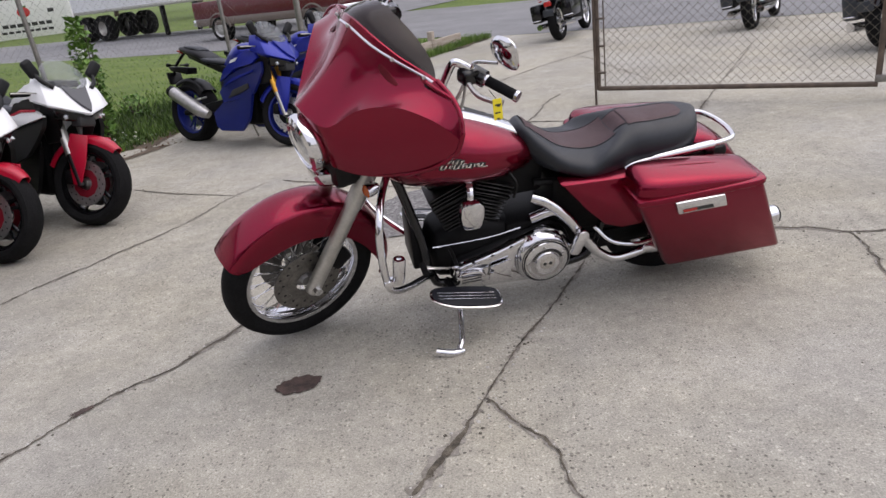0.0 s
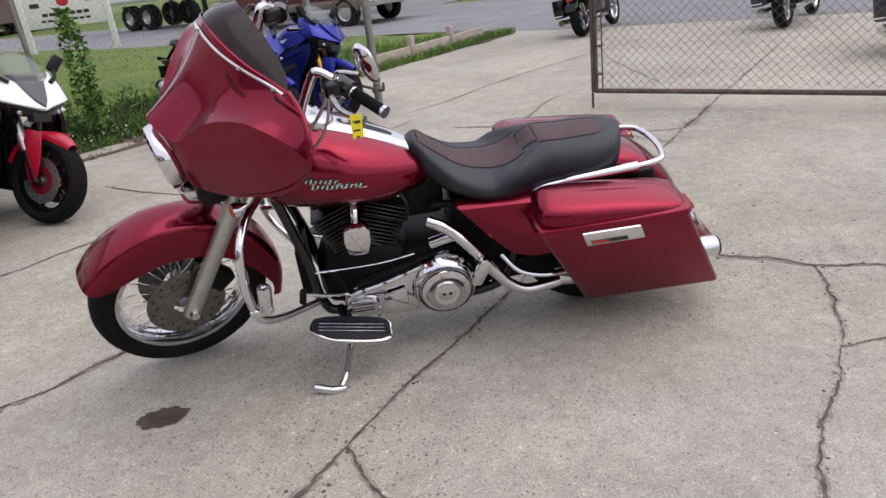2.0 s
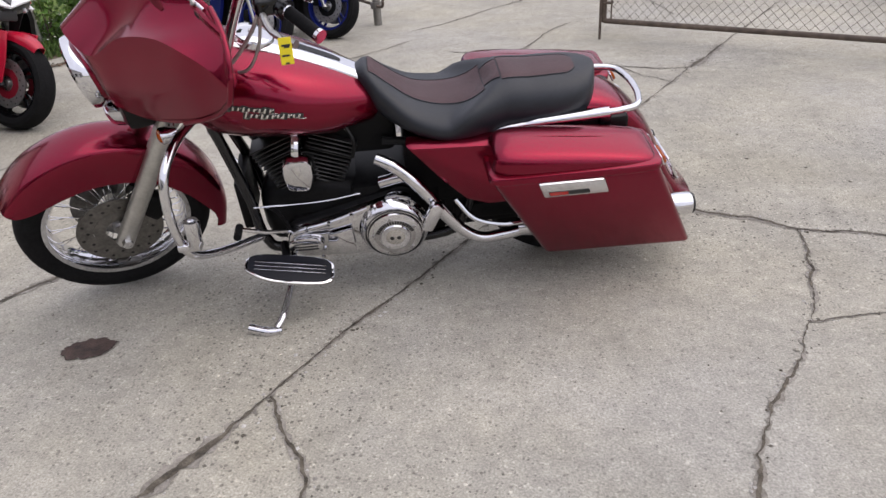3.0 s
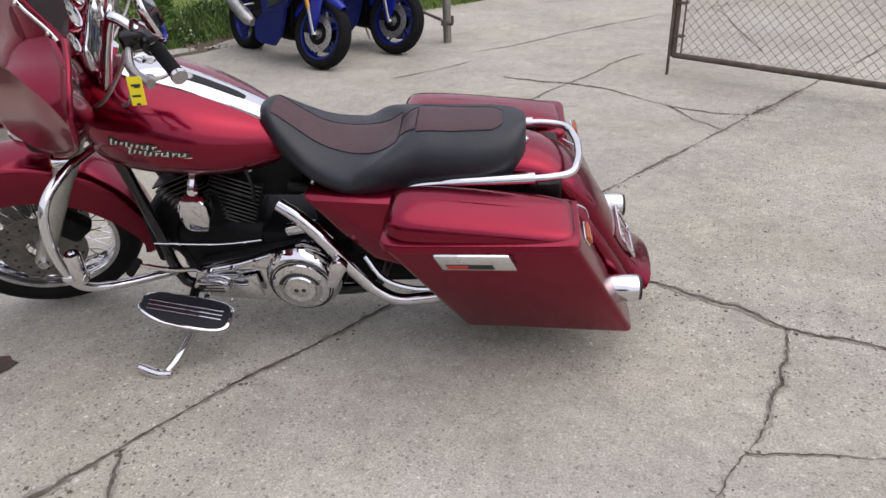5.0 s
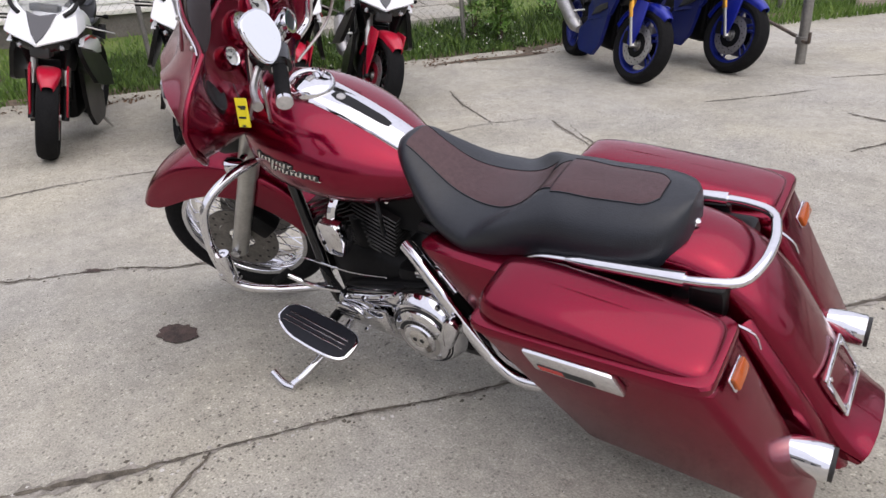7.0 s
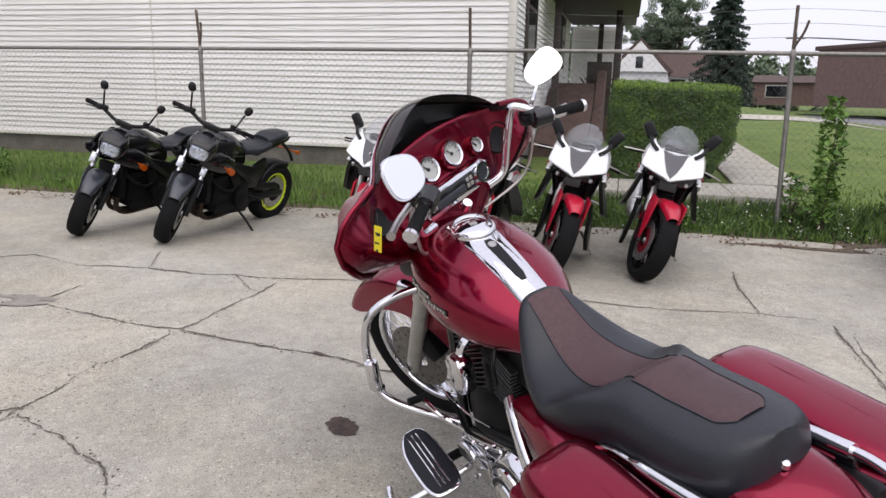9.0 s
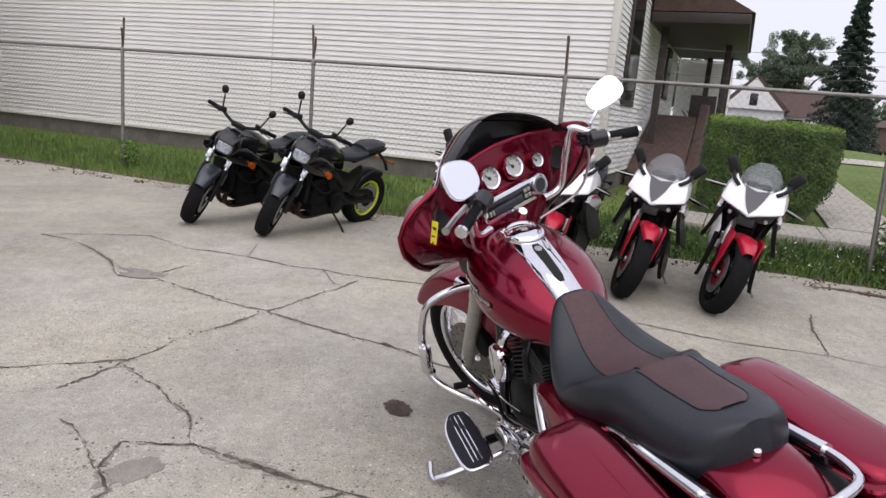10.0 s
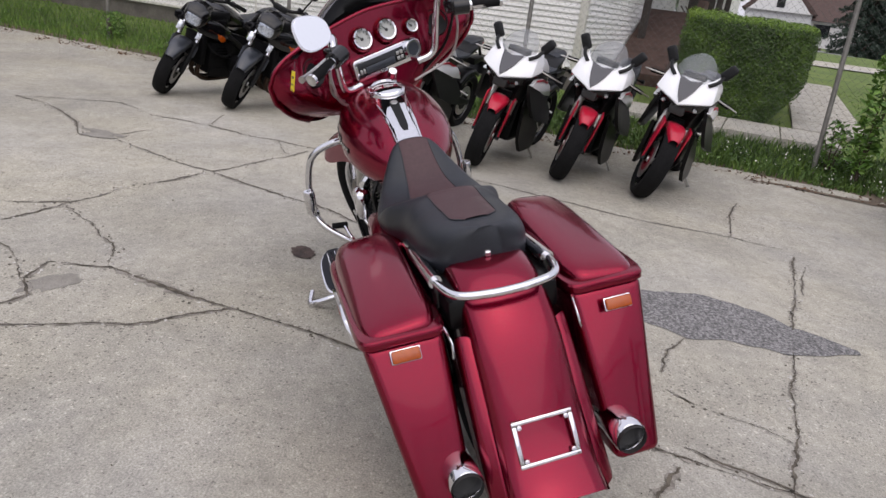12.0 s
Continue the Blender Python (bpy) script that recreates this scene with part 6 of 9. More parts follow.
# primary cover
out = []
for k in range(13):
    a = radians(-75 + 150 * k / 12)
    out.append((0.958 + 0.132 * math.cos(a), 0.318 + 0.132 * math.sin(a)))
for k in range(9):
    a = radians(98 + 165 * k / 8)
    out.append((0.655 + 0.072 * math.cos(a), 0.285 + 0.072 * math.sin(a)))
fixed("primary_cover", plate(out, 0.072, 0.018, at=-0.155), M["chrome"], label="polished chrome primary cover")
# larger black plate behind the cover draws the dark gap round its edge
fixed("primary_gasket", plate([(0.85 + (a - 0.85) * 1.035, 0.31 + (b - 0.31) * 1.07) for a, b in out], 0.03, 0.006, at=-0.125), M["engine"])
fixed("primary_rib", tube([(0.612, -0.183, 0.322), (0.66, -0.192, 0.347), (0.76, -0.193, 0.373), (0.88, -0.188, 0.412)], lambda u: 0.015 * (1 - 0.3 * u), 10, 5, squash=0.8), M["chrome"])
nose = [(0.648 + 0.062 * math.copysign(abs(math.cos(radians(a))) ** 0.8, math.cos(radians(a))), 0.283 + 0.036 * math.sin(radians(a))) for a in range(0, 360, 15)]
pn = fixed("primary_nose", plate(nose, 0.022, 0.009, at=-0.200), M["chrome"])
for z in (0.270, 0.283, 0.296):
    fixed("nose_groove", box(0.606, 0.690, -0.2125, -0.2105, z - 0.0022, z + 0.0022), M["ink"], pn)
fixed("primary_window", plate([(0.72, 0.255), (0.82, 0.245), (0.815, 0.345), (0.73, 0.325)], 0.012, 0.004, at=-0.208), M["chrome"])
fixed("clutch_dome", lathe([(0.0, 0.036), (0.100, 0.036), (0.112, 0.028), (0.122, 0.006), (0.125, 0.0), (0, 0)], (0.962, -0.189, 0.315), (0, -1, 0), 40), M["chrome"])
derby = fixed("derby_cover", lathe([(0.0, 0.030), (0.050, 0.030), (0.054, 0.024), (0.080, 0.022), (0.092, 0.016), (0.098, 0.0), (0, 0)], (0.962, -0.218, 0.315), (0, -1, 0), 40), M["chrome"], label="round chrome clutch cover with raised emblem")
fixed("derby_shadow", lathe([(0.0985, 0.0), (0.1005, 0.004), (0.104, 0.0)], (0.962, -0.225, 0.315), (0, -1, 0), 40), M["ink"], derby)
fixed("derby_ring", lathe([(0.056, 0.0235), (0.056, 0.0255), (0.071, 0.0245), (0.071, 0.0225), (0.056, 0.0235)], (0.962, -0.218, 0.315), (0, -1, 0), 40), M["steel"], derby)
for k in range(18):
    a = math.pi * (0.12 + 0.76 * k / 17)
    fixed("ring_stroke", box(-0.003, 0.003, -0.001, 0.001, -0.006, 0.006, m=Matrix.Translation((0.962 + 0.0635 * math.cos(a), -0.244, 0.315 + 0.0635 * math.sin(a))) @ Matrix.Rotation(math.pi / 2 - a, 4, "Y")), M["ink"], derby)
fixed("derby_emblem", lathe([(0, 0.033), (0.030, 0.032), (0.034, 0.030), (0, 0.030)], (0.962, -0.218, 0.318), (0, -1, 0), 24), M["silver"], derby)
for x in (-0.012, 0.012):
    fixed("emblem_mark", lathe([(0, 0.0345), (0.007, 0.034), (0.008, 0.032), (0, 0.032)], (0.962 + x, -0.218, 0.316), (0, -1, 0), 10), M["ink"], derby)
for k in range(5):
    a = 2 * math.pi * k / 5 + 0.5
    fixed("cover_bolt", lathe([(0, 0.008), (0.006, 0.008), (0.007, 0), (0, 0)], (0.962 + 0.077 * math.cos(a), -0.236, 0.315 + 0.077 * math.sin(a)), (0, -1, 0), 8), M["steel"], derby)
for (a, b) in ((0.66, 0.36), (0.74, 0.375), (0.82, 0.40), (0.88, 0.435), (1.03, 0.43), (1.075, 0.36), (0.70, 0.226)):
    fixed("cover_bolt", lathe([(0, 0.01), (0.007, 0.01), (0.008, 0), (0, 0)], (a, -0.205, b), (0, -1, 0), 8), M["chrome"])
fixed("starter_cover", tube([(0.93, -0.13, 0.47), (1.02, -0.15, 0.50), (1.07, -0.16, 0.46)], 0.022, 10, 4), M["chrome"])
fixed("shift_rod", tube([(0.50, -0.19, 0.46), (0.72, -0.205, 0.47), (0.86, -0.20, 0.485)], 0.0028, 6, 3), M["chrome"])
fixed("shifter", tube([(0.60, -0.17, 0.33), (0.53, -0.22, 0.375), (0.447, -0.24, 0.415)], 0.008, 8, 4), M["chrome"])
fixed("shifter_peg", tube([(0.447, -0.225, 0.415), (0.447, -0.290, 0.420)], 0.013, 10, 2), M["rubber"])
fixed("shift_linkage", tube([(0.60, -0.17, 0.33), (0.575, -0.18, 0.42), (0.55, -0.19, 0.46)], 0.008, 8, 3), M["engine"])
# exhaust: heat shields, crossover and mufflers
fixed("exhaust_shield", tube([(0.925, -0.150, 0.582), (0.985, -0.178, 0.560), (1.055, -0.202, 0.495), (1.115, -0.212, 0.410), (1.185, -0.218, 0.315)], lambda u: 0.0215, 14, 5), M["chrome"], label="chrome exhaust heat shield")
fixed("exhaust_pipe", tube([(1.13, -0.212, 0.378), (1.20, -0.219, 0.298), (1.27, -0.222, 0.255), (1.36, -0.216, 0.256), (1.46, -0.21, 0.272)], 0.021, 14, 5), M["chrome"])
fixed("exhaust_pipe", tube([(0.60, 0.16, 0.60), (0.62, 0.19, 0.40), (0.75, 0.21, 0.28), (1.2, 0.21, 0.27), (1.46, 0.21, 0.272)], 0.028, 12, 5), M["chrome"])
for s in (-1, 1):
    muf = fixed("muffler", tube([(1.40, s * 0.205, 0.272), (1.50, s * 0.205, 0.275), (1.88, s * 0.210, 0.302), (1.985, s * 0.212, 0.308)], lambda u: 0.030 + 0.009 * min(1, u * 3), 18, 3), M["chrome"], label="chrome muffler")
    fixed("muffler_tip", lathe([(0.032, -0.04), (0.040, -0.04), (0.043, 0.0), (0.043, 0.043), (0.0405, 0.048), (0.0375, 0.043), (0.0365, 0.005)], (1.978, s * 0.212, 0.308), (1, 0, 0), 28), M["chrome"], muf)
    # black disc and lining paint in the shade of a deep bore
    fixed("muffler_bore", lathe([(0, 0.0), (0.0385, 0.0), (0.0385, -0.01), (0, -0.01)], (1.996, s * 0.212, 0.308), (1, 0, 0), 24), M["ink"], muf, "black disc that shades the muffler bore")
    fixed("tip_inside", lathe([(0.0380, 0.038), (0.0372, 0.0), (0.034, -0.035), (0, -0.035)], (1.997, s * 0.212, 0.308), (1, 0, 0), 24), M["ink"], muf)
# floorboards
for s in (-1, 1):
    ol = []
    for k in range(36):
        a = 2 * math.pi * k / 36
        c, d = math.cos(a), math.sin(a)
        cut = 1 - 0.50 * max(0.0, -c) ** 1.6 if d * s > 0 else 1 + 0.06 * max(0.0, -c)
        ol.append((0.150 * math.copysign(abs(c) ** 0.60, c), 0.062 * math.copysign(abs(d) ** 0.55, d) * (1 + 0.06 * c) * cut))
    fm = Matrix.Translation((0.595, s * 0.318, 0.280)) @ Matrix.Rotation(radians(13), 4, "Y") @ Matrix.Rotation(radians(s * -7), 4, "X")
    fb = fixed("floorboard", moved(plate(ol, 0.012, 0.004, "z", 0.002), fm), M["chrome"], label="chrome-edged rider floorboard")
    fixed("board_pad", moved(plate([(x * 0.935, y * 0.88) for x, y in ol], 0.008, 0.002, "z", 0.010), fm), M["pad"], fb, "dark rubber floorboard pad")
    for k in (-1, 0, 1):
        fixed("pad_strip", box(-0.118, 0.118, k * 0.016 - 0.0024, k * 0.016 + 0.0024, 0.013, 0.0165, 0.001, 1, m=fm), M["chrome"], fb)
    fixed("board_bracket", tube([(0.56, s * 0.13, 0.24), (0.58, s * 0.26, 0.245)], 0.016, 8, 2), M["engine"], fb)
    fixed("passenger_peg", plate([(1.052, 0.348), (1.090, 0.338), (1.136, 0.430), (1.116, 0.456), (1.086, 0.446)], 0.035, 0.010, at=s * 0.252), M["chrome"], label="folded chrome passenger peg")
    # crash bar with highway peg
    fixed("crash_bar", tube([(0.37, s * 0.07, 0.755), (0.325, s * 0.20, 0.745), (0.295, s * 0.300, 0.70), (0.283, s * 0.338, 0.61), (0.286, s * 0.347, 0.49), (0.305, s * 0.330, 0.405), (0.37, s * 0.260, 0.345), (0.50, s * 0.12, 0.280)], 0.0148, 14, 6), M["chrome"], label="chrome engine guard bar")
    fixed("highway_peg", lathe([(0, -0.052), (0.021, -0.052), (0.024, -0.045), (0.024, 0.045), (0.021, 0.052), (0.010, 0.052), (0.009, 0.046), (0, 0.046)], (0.338, s * 0.354, 0.508), (0.10, 0, 1), 20), M["chrome"], label="short chrome cylinder peg")
    fixed("peg_clamp", box(0.275, 0.35, s * 0.345 - 0.02, s * 0.345 + 0.02, 0.440, 0.468, 0.008), M["chrome"])
# side stand, planted on the ground
STAND = BIKE.inverted() @ Vector((0.052, 2.335, 0.012))
fixed("side_stand", tube([(0.585, -0.14, 0.20), (0.59, -0.20, 0.185), STAND + Vector((0.03, 0.06, 0.02)), STAND + Vector((0.005, 0.005, 0.004))], lambda u: 0.013, 10, 5), M["chrome"], label="chrome side stand leg")
sp = BIKE.inverted()
foot = [sp @ Vector(p) for p in ((0.075, 2.335, 0.012), (0.03, 2.322, 0.012), (-0.035, 2.318, 0.026))]
fixed("stand_foot", tube(foot, lambda u: 0.013 if u < 0.35 else 0.016, 10, 4, squash=0.8), M["chrome"])

# saddlebags
for s in (-1, 1):
    def q(pts):
        return [(a - (0.012 if s > 0 else 0), -s * b, c + (0.014 if s > 0 else 0)) for a, b, c in pts]
    body = hexa(q([(1.492, -0.280, 0.190), (2.016, -0.316, 0.206), (2.016, -0.185, 0.206), (1.500, -0.185, 0.195), (1.276, -0.378, 0.598), (1.812, -0.376, 0.602), (1.812, -0.172, 0.604), (1.270, -0.170, 0.600)]), 0.024, 4)
    bag = fixed("saddlebag", body, M["red"], label="candy red stretched hard saddlebag")
    def rounded(a0, b0, inset, power, height):
        """One closed level of the lid: a rounded oblong drawn in by inset."""
        pts = []
        for k in range(56):
            c, d = math.cos(2 * math.pi * k / 56), math.sin(2 * math.pi * k / 56)
            a = 1.545 + (a0 - inset) * math.copysign(abs(c) ** (2 / power), c)
            b = -0.274 + (b0 - inset) * math.copysign(abs(d) ** (2 / power), d)
            pts.append((a, b, height(a, b)))
        return q(pts)
    rim = [rounded(0.278, 0.113, t, 9, lambda a, b: z + 0.007 * (a - 1.545)) for t, z in ((0.004, 0.594), (0.0, 0.599), (0.0, 0.614), (0.004, 0.620), (0.012, 0.622))]
    fixed("lid_rim", rings_mesh(rim), M["red"], bag)
    # lid: a domed shell with rounded corners, higher in front and towards the wheel, set inside the rim
    lid = []
    for t, f in ((0.0, 0.0), (0.001, 0.32), (0.004, 0.56), (0.010, 0.74), (0.018, 0.85), (0.029, 0.925), (0.043, 0.97), (0.060, 1.0), (0.078, 1.015), (0.090, 1.02)):
        lid.append(rounded(0.264, 0.100, t, 5.5, lambda a, b: 0.612 + f * (0.092 - 0.052 * max(0, (a - 1.30) / 0.5) ** 1.5 - 0.020 * (-0.174 - b) / 0.2)))
    fixed("bag_lid", rings_mesh(lid), M["red"], bag)
    shear = Matrix.Identity(4)
    shear[0][2] = -0.40
    ht = Matrix.Translation((1.535, s * 0.381, 0.566)) @ Matrix.Rotation(radians(s * -9), 4, "X") @ shear
    fixed("bag_latch", box(-0.105, 0.105, -0.011, 0.011, -0.031, 0.031, 0.006, m=ht), M["chrome"], bag, "chrome saddlebag latch")
    fixed("latch_slot", box(-0.085, 0.045, s * 0.0112 - 0.001, s * 0.0112 + 0.001, -0.022, -0.004, 0.0005, 1, m=ht), M["ink"], bag)
    fixed("latch_reflector", box(-0.083, -0.025, s * 0.012 - 0.001, s * 0.012 + 0.001, -0.020, -0.006, 0.0005, 1, m=ht), M["red_lens"], bag)
    nrm = Matrix.Translation((1.842, s * 0.279, 0.582)) @ Matrix.Rotation(radians(-27), 4, "Y")
    fixed("signal_rim", box(-0.004, 0.004, -0.038, 0.038, -0.0175, 0.0175, 0.003, m=nrm), M["chrome"], bag)
    fixed("signal_lens", box(0.002, 0.013, -0.0355, 0.0355, -0.0150, 0.0150, 0.005, m=nrm), M["amber"], bag, "amber turn signal lens")
    fixed("bag_guard", tube([(1.18, s * 0.20, 0.42), (1.24, s * 0.24, 0.36), (1.34, s * 0.25, 0.33), (1.45, s * 0.24, 0.33)], 0.009, 8, 4), M["chrome"])
    fixed("lid_strap", tube([(1.80, s * 0.172, 0.61), (1.845, s * 0.165, 0.585), (1.86, s * 0.168, 0.55)], 0.003, 6, 3), M["chrome"], bag)

# rear fender with side fillers, plate frame, grab rail
tail = path2([(1.36, 0.66), (1.52, 0.695), (1.66, 0.695), (1.77, 0.655), (1.86, 0.565), (1.926, 0.455), (1.988, 0.345), (2.042, 0.278), (2.088, 0.238)], 4)
fixed("rear_fender", arch(tail, lambda u: 0.112 + 0.012 * u, lambda u: 0.10 - 0.075 * max(0.0, (u - 0.70) / 0.30), crown=0.06), M["red"], label="candy red stretched rear fender")
for s in (-1, 1):
    fill = hexa([(1.76, s * 0.110, 0.50), (1.99, s * 0.118, 0.235), (1.97, s * 0.160, 0.235), (1.74, s * 0.150, 0.50), (1.83, s * 0.110, 0.585), (2.070, s * 0.118, 0.205), (2.040, s * 0.160, 0.215), (1.81, s * 0.148, 0.585)], 0.012)
    fixed("fender_filler", fill, M["red"])
pm = Matrix.Translation((2.004, -0.002, 0.364)) @ Matrix.Rotation(radians(-29.5), 4, "Y")
pf = fixed("plate_frame", box(-0.004, 0.006, -0.078, 0.078, 0.045, 0.056, 0.003, m=pm), M["chrome"], label="empty chrome licence plate frame")
for y0, y1, z0, z1 in ((-0.078, 0.078, -0.056, -0.045), (-0.078, -0.066, -0.045, 0.045), (0.066, 0.078, -0.045, 0.045)):
    fixed("frame_bar", box(-0.004, 0.006, y0, y1, z0, z1, 0.003, m=pm), M["chrome"], pf)
for y in (-0.06, 0.06):
    for z in (-0.04, 0.04):
        fixed("plate_screw", lathe([(0, 0.008), (0.006, 0.007), (0.007, 0), (0, 0)], pm @ Vector((0, y, z)), (1, 0, 0.5), 8), M["chrome"], pf)
rail = [(1.30, -0.150, 0.632), (1.36, -0.152, 0.656), (1.50, -0.155, 0.670), (1.66, -0.155, 0.680), (1.745, -0.150, 0.684), (1.805, -0.125, 0.684), (1.828, -0.06, 0.684)]
gr = fixed("grab_rail", tube(rail + [(1.833, 0, 0.684)] + [(a, -b, c) for a, b, c in reversed(rail)], 0.0115, 12, 6), M["chrome"], label="chrome passenger grab rail")
for s in (-1, 1):
    fixed("rail_sleeve", tube([(1.42, s * 0.1535, 0.663), (1.50, s * 0.155, 0.670), (1.70, s * 0.154, 0.682)], lambda u: 0.011 + 0.0075 * min(1, u * 4), 12, 3), M["chrome"], gr)
    fixed("rail_mount", box(1.67, 1.71, s * 0.15 - 0.012, s * 0.15 + 0.012, 0.61, 0.68, 0.005), M["gloss_black"], gr)
fixed("fender_strut", box(1.35, 1.78, -0.150, 0.150, 0.57, 0.66, 0.02), M["black"])


# ---- parked motorcycles in a row along the fence ----
def stand_at(e, n, heading, lean):
    """Front contact at (e, n); heading in degrees from east, turning north."""
    return at_site(e, n, 0.0, heading + 180) @ Matrix.Rotation(radians(lean), 4, "X")


def steer_of(angle):
    ax = Vector((math.sin(radians(24)), 0, math.cos(radians(24))))
    h = Vector((-0.10, 0, 0))
    return Matrix.Translation(h) @ Matrix.Rotation(radians(angle), 4, ax) @ Matrix.Translation(-h)


def fork_pair(top, st, low_mat, up_mat, spread=0.10):
    for s in (-1, 1):
        a, b = Vector((0.0, s * spread, 0.28)), Vector((0.235, s * spread, 0.82))
        part("fork_lower", moved(tube([a, a.lerp(b, 0.42)], 0.026, 10, 2), st), low_mat, top)
        part("fork_upper", moved(tube([a.lerp(b, 0.40), b], 0.030, 10, 2), st), up_mat, top)
        part("caliper", moved(box(-0.03, 0.03, s * 0.075 - 0.03, s * 0.075 + 0.03, -0.05, 0.05, 0.012, m=Matrix.Translation((0.11, 0, 0.34))), st), M["engine"], top)


def shell_plate(outline, thick, at, swell, tuck=0.0):
    """A side panel that bulges outward in its middle and tucks in below; at tells the side by its sign."""
    bm = plate(outline, thick, 0.0, at=at)
    bmesh.ops.triangulate(bm, faces=bm.faces)
    bmesh.ops.subdivide_edges(bm, edges=bm.edges[:], cuts=3, use_grid_fill=True)
    hs, ss = [h for _, h in outline], [x for x, _ in outline]
    hc, hh = (max(hs) + min(hs)) / 2, (max(hs) - min(hs)) / 2
    sc, sh = (max(ss) + min(ss)) / 2, (max(ss) - min(ss)) / 2
    for v in bm.verts:
        u, w = (v.co.z - hc) / hh, (v.co.x - sc) / sh
        v.co.y += math.copysign(swell * (1 - u * u) * (1 - 0.6 * w * w) - tuck * max(0, 0.78 - v.co.z), at)
    return bm


def sport_bike(label, main, dark, guard, rim, fork_low, fork_up, m, steer=12, white=True):
    top = thing("sport_motorcycle", label, "motorcycle", m, "motorcycles parked along the fence")
    st = steer_of(steer)
    wheel(top, "front_wheel", st @ Matrix.Translation((0, 0, 0.30)), 0.30, 0.138, 0.215, M["rubber"], rim, "cast", (-1, 1), "black tyre on cast front wheel", hub_mat=M["hub_red"] if white else None)
    wheel(top, "rear_wheel", Matrix.Translation((1.39, 0, 0.315)), 0.315, 0.19, 0.215, M["rubber"], rim, "cast", (1,), "wide black tyre on cast rear wheel")
    arc = [(-0.335 * math.cos(radians(a)), 0.30 + 0.335 * math.sin(radians(a))) for a in (48, 62, 78, 94, 110, 126, 142, 158)]
    part("front_fender", moved(arch(path2(arc, 3), lambda u: 0.028 + 0.045 * math.sin(math.pi * min(1, u * 2.2 + 0.12) / 2), 0.055), st), guard, top)
    for s in (-1, 1):
        part("fender_blade", moved(plate([(-0.06, 0.63), (0.08, 0.645), (0.11, 0.52), (0.055, 0.29), (-0.005, 0.28), (-0.045, 0.44)], 0.014, 0.005, at=s * 0.112), st), guard, top)
    fork_pair(top, st, fork_low, fork_up)
    # nose: a faceted pointed shield whose ears rise beside the screen, dark centre panel, lamps in the shade under it
    half = [((0.050, 0.0, 0.948), (-0.030, 0.0, 0.872), (-0.118, 0.0, 0.785), (-0.03, 0.0, 0.775)),
            ((0.085, 0.092, 0.968), (0.010, 0.070, 0.890), (-0.070, 0.062, 0.803), (0.00, 0.06, 0.790)),
            ((0.135, 0.152, 1.010), (0.045, 0.140, 0.922), (-0.022, 0.150, 0.826), (0.05, 0.13, 0.812)),
            ((0.185, 0.176, 1.045), (0.100, 0.205, 0.948), (0.030, 0.224, 0.848), (0.10, 0.19, 0.835)),
            ((0.270, 0.180, 1.030), (0.240, 0.222, 0.960), (0.220, 0.236, 0.885), (0.23, 0.19, 0.875))]
    cols = [[(a, -w, c) for a, w, c in col] for col in half[:0:-1]] + half
    bm = bmesh.new()
    G = [[bm.verts.new(p) for p in col] for col in cols]
    Gi = [[bm.verts.new((a + 0.012, w * 0.96, c - 0.008)) for a, w, c in col[:3]] for col in cols]
    for i in range(len(cols) - 1):
        for k in range(3):
            bm.faces.new([G[i][k], G[i][k + 1], G[i + 1][k + 1], G[i + 1][k]])
        for k in range(2):
            bm.faces.new([Gi[i][k], Gi[i + 1][k], Gi[i + 1][k + 1], Gi[i][k + 1]])
        bm.faces.new([G[i][0], G[i + 1][0], Gi[i + 1][0], Gi[i][0]])
    bmesh.ops.recalc_face_normals(bm, faces=bm.faces)
    es = [e for e in bm.edges if len(e.link_faces) == 2 and e.calc_face_angle(0) > 0.25]
    bmesh.ops.bevel(bm, geom=es, offset=0.007, segments=2, affect="EDGES", profile=0.5)
    part("nose_cowl", bm, main, top, "painted pointed nose cowl")
    pan = [(-0.104, 0, 0.799), (-0.055, -0.034, 0.840), (0.010, -0.062, 0.893), (0.085, -0.088, 0.968), (0.050, 0, 0.948), (0.085, 0.088, 0.968), (0.010, 0.062, 0.893), (-0.055, 0.034, 0.840)]
    bm = bmesh.new()
    rings_mesh([[(a - 0.014, w, c + 0.010) for a, w, c in pan], [(a + 0.02, w * 0.95, c - 0.02) for a, w, c in pan]], bm=bm)
    part("nose_panel", bm, M["nose_grey"] if white else main, top, "dark grey centre panel" if white else "")
    for s in (-1, 1):
        part("headlight", hexa([(-0.040, s * 0.030, 0.735), (0.04, s * 0.160, 0.755), (0.13, s * 0.15, 0.75), (0.03, s * 0.03, 0.73), (-0.075, s * 0.028, 0.782), (0.02, s * 0.185, 0.826), (0.11, s * 0.16, 0.815), (0.03, s * 0.03, 0.78)], 0.008), M["gloss_black"], top)
        part("headlamp", lathe([(0, 0.016), (0.012, 0.013), (0.018, 0.004), (0.018, 0), (0, 0)], (-0.005, s * 0.125, 0.768), (-1, s * 0.5, -0.1), 12), M["lens"], top, "small round lamp")
        part("inner_cowl", hexa([(0.10, s * 0.10, 0.60), (0.22, s * 0.15, 0.58), (0.26, s * 0.12, 0.58), (0.16, s * 0.07, 0.60), (0.05, s * 0.170, 0.82), (0.22, s * 0.225, 0.87), (0.26, s * 0.15, 0.87), (0.10, s * 0.08, 0.82)], 0.012), M["black"], top)
    part("air_intake", box(-0.055, 0.06, -0.06, 0.06, 0.70, 0.775, 0.015), M["ink"], top)
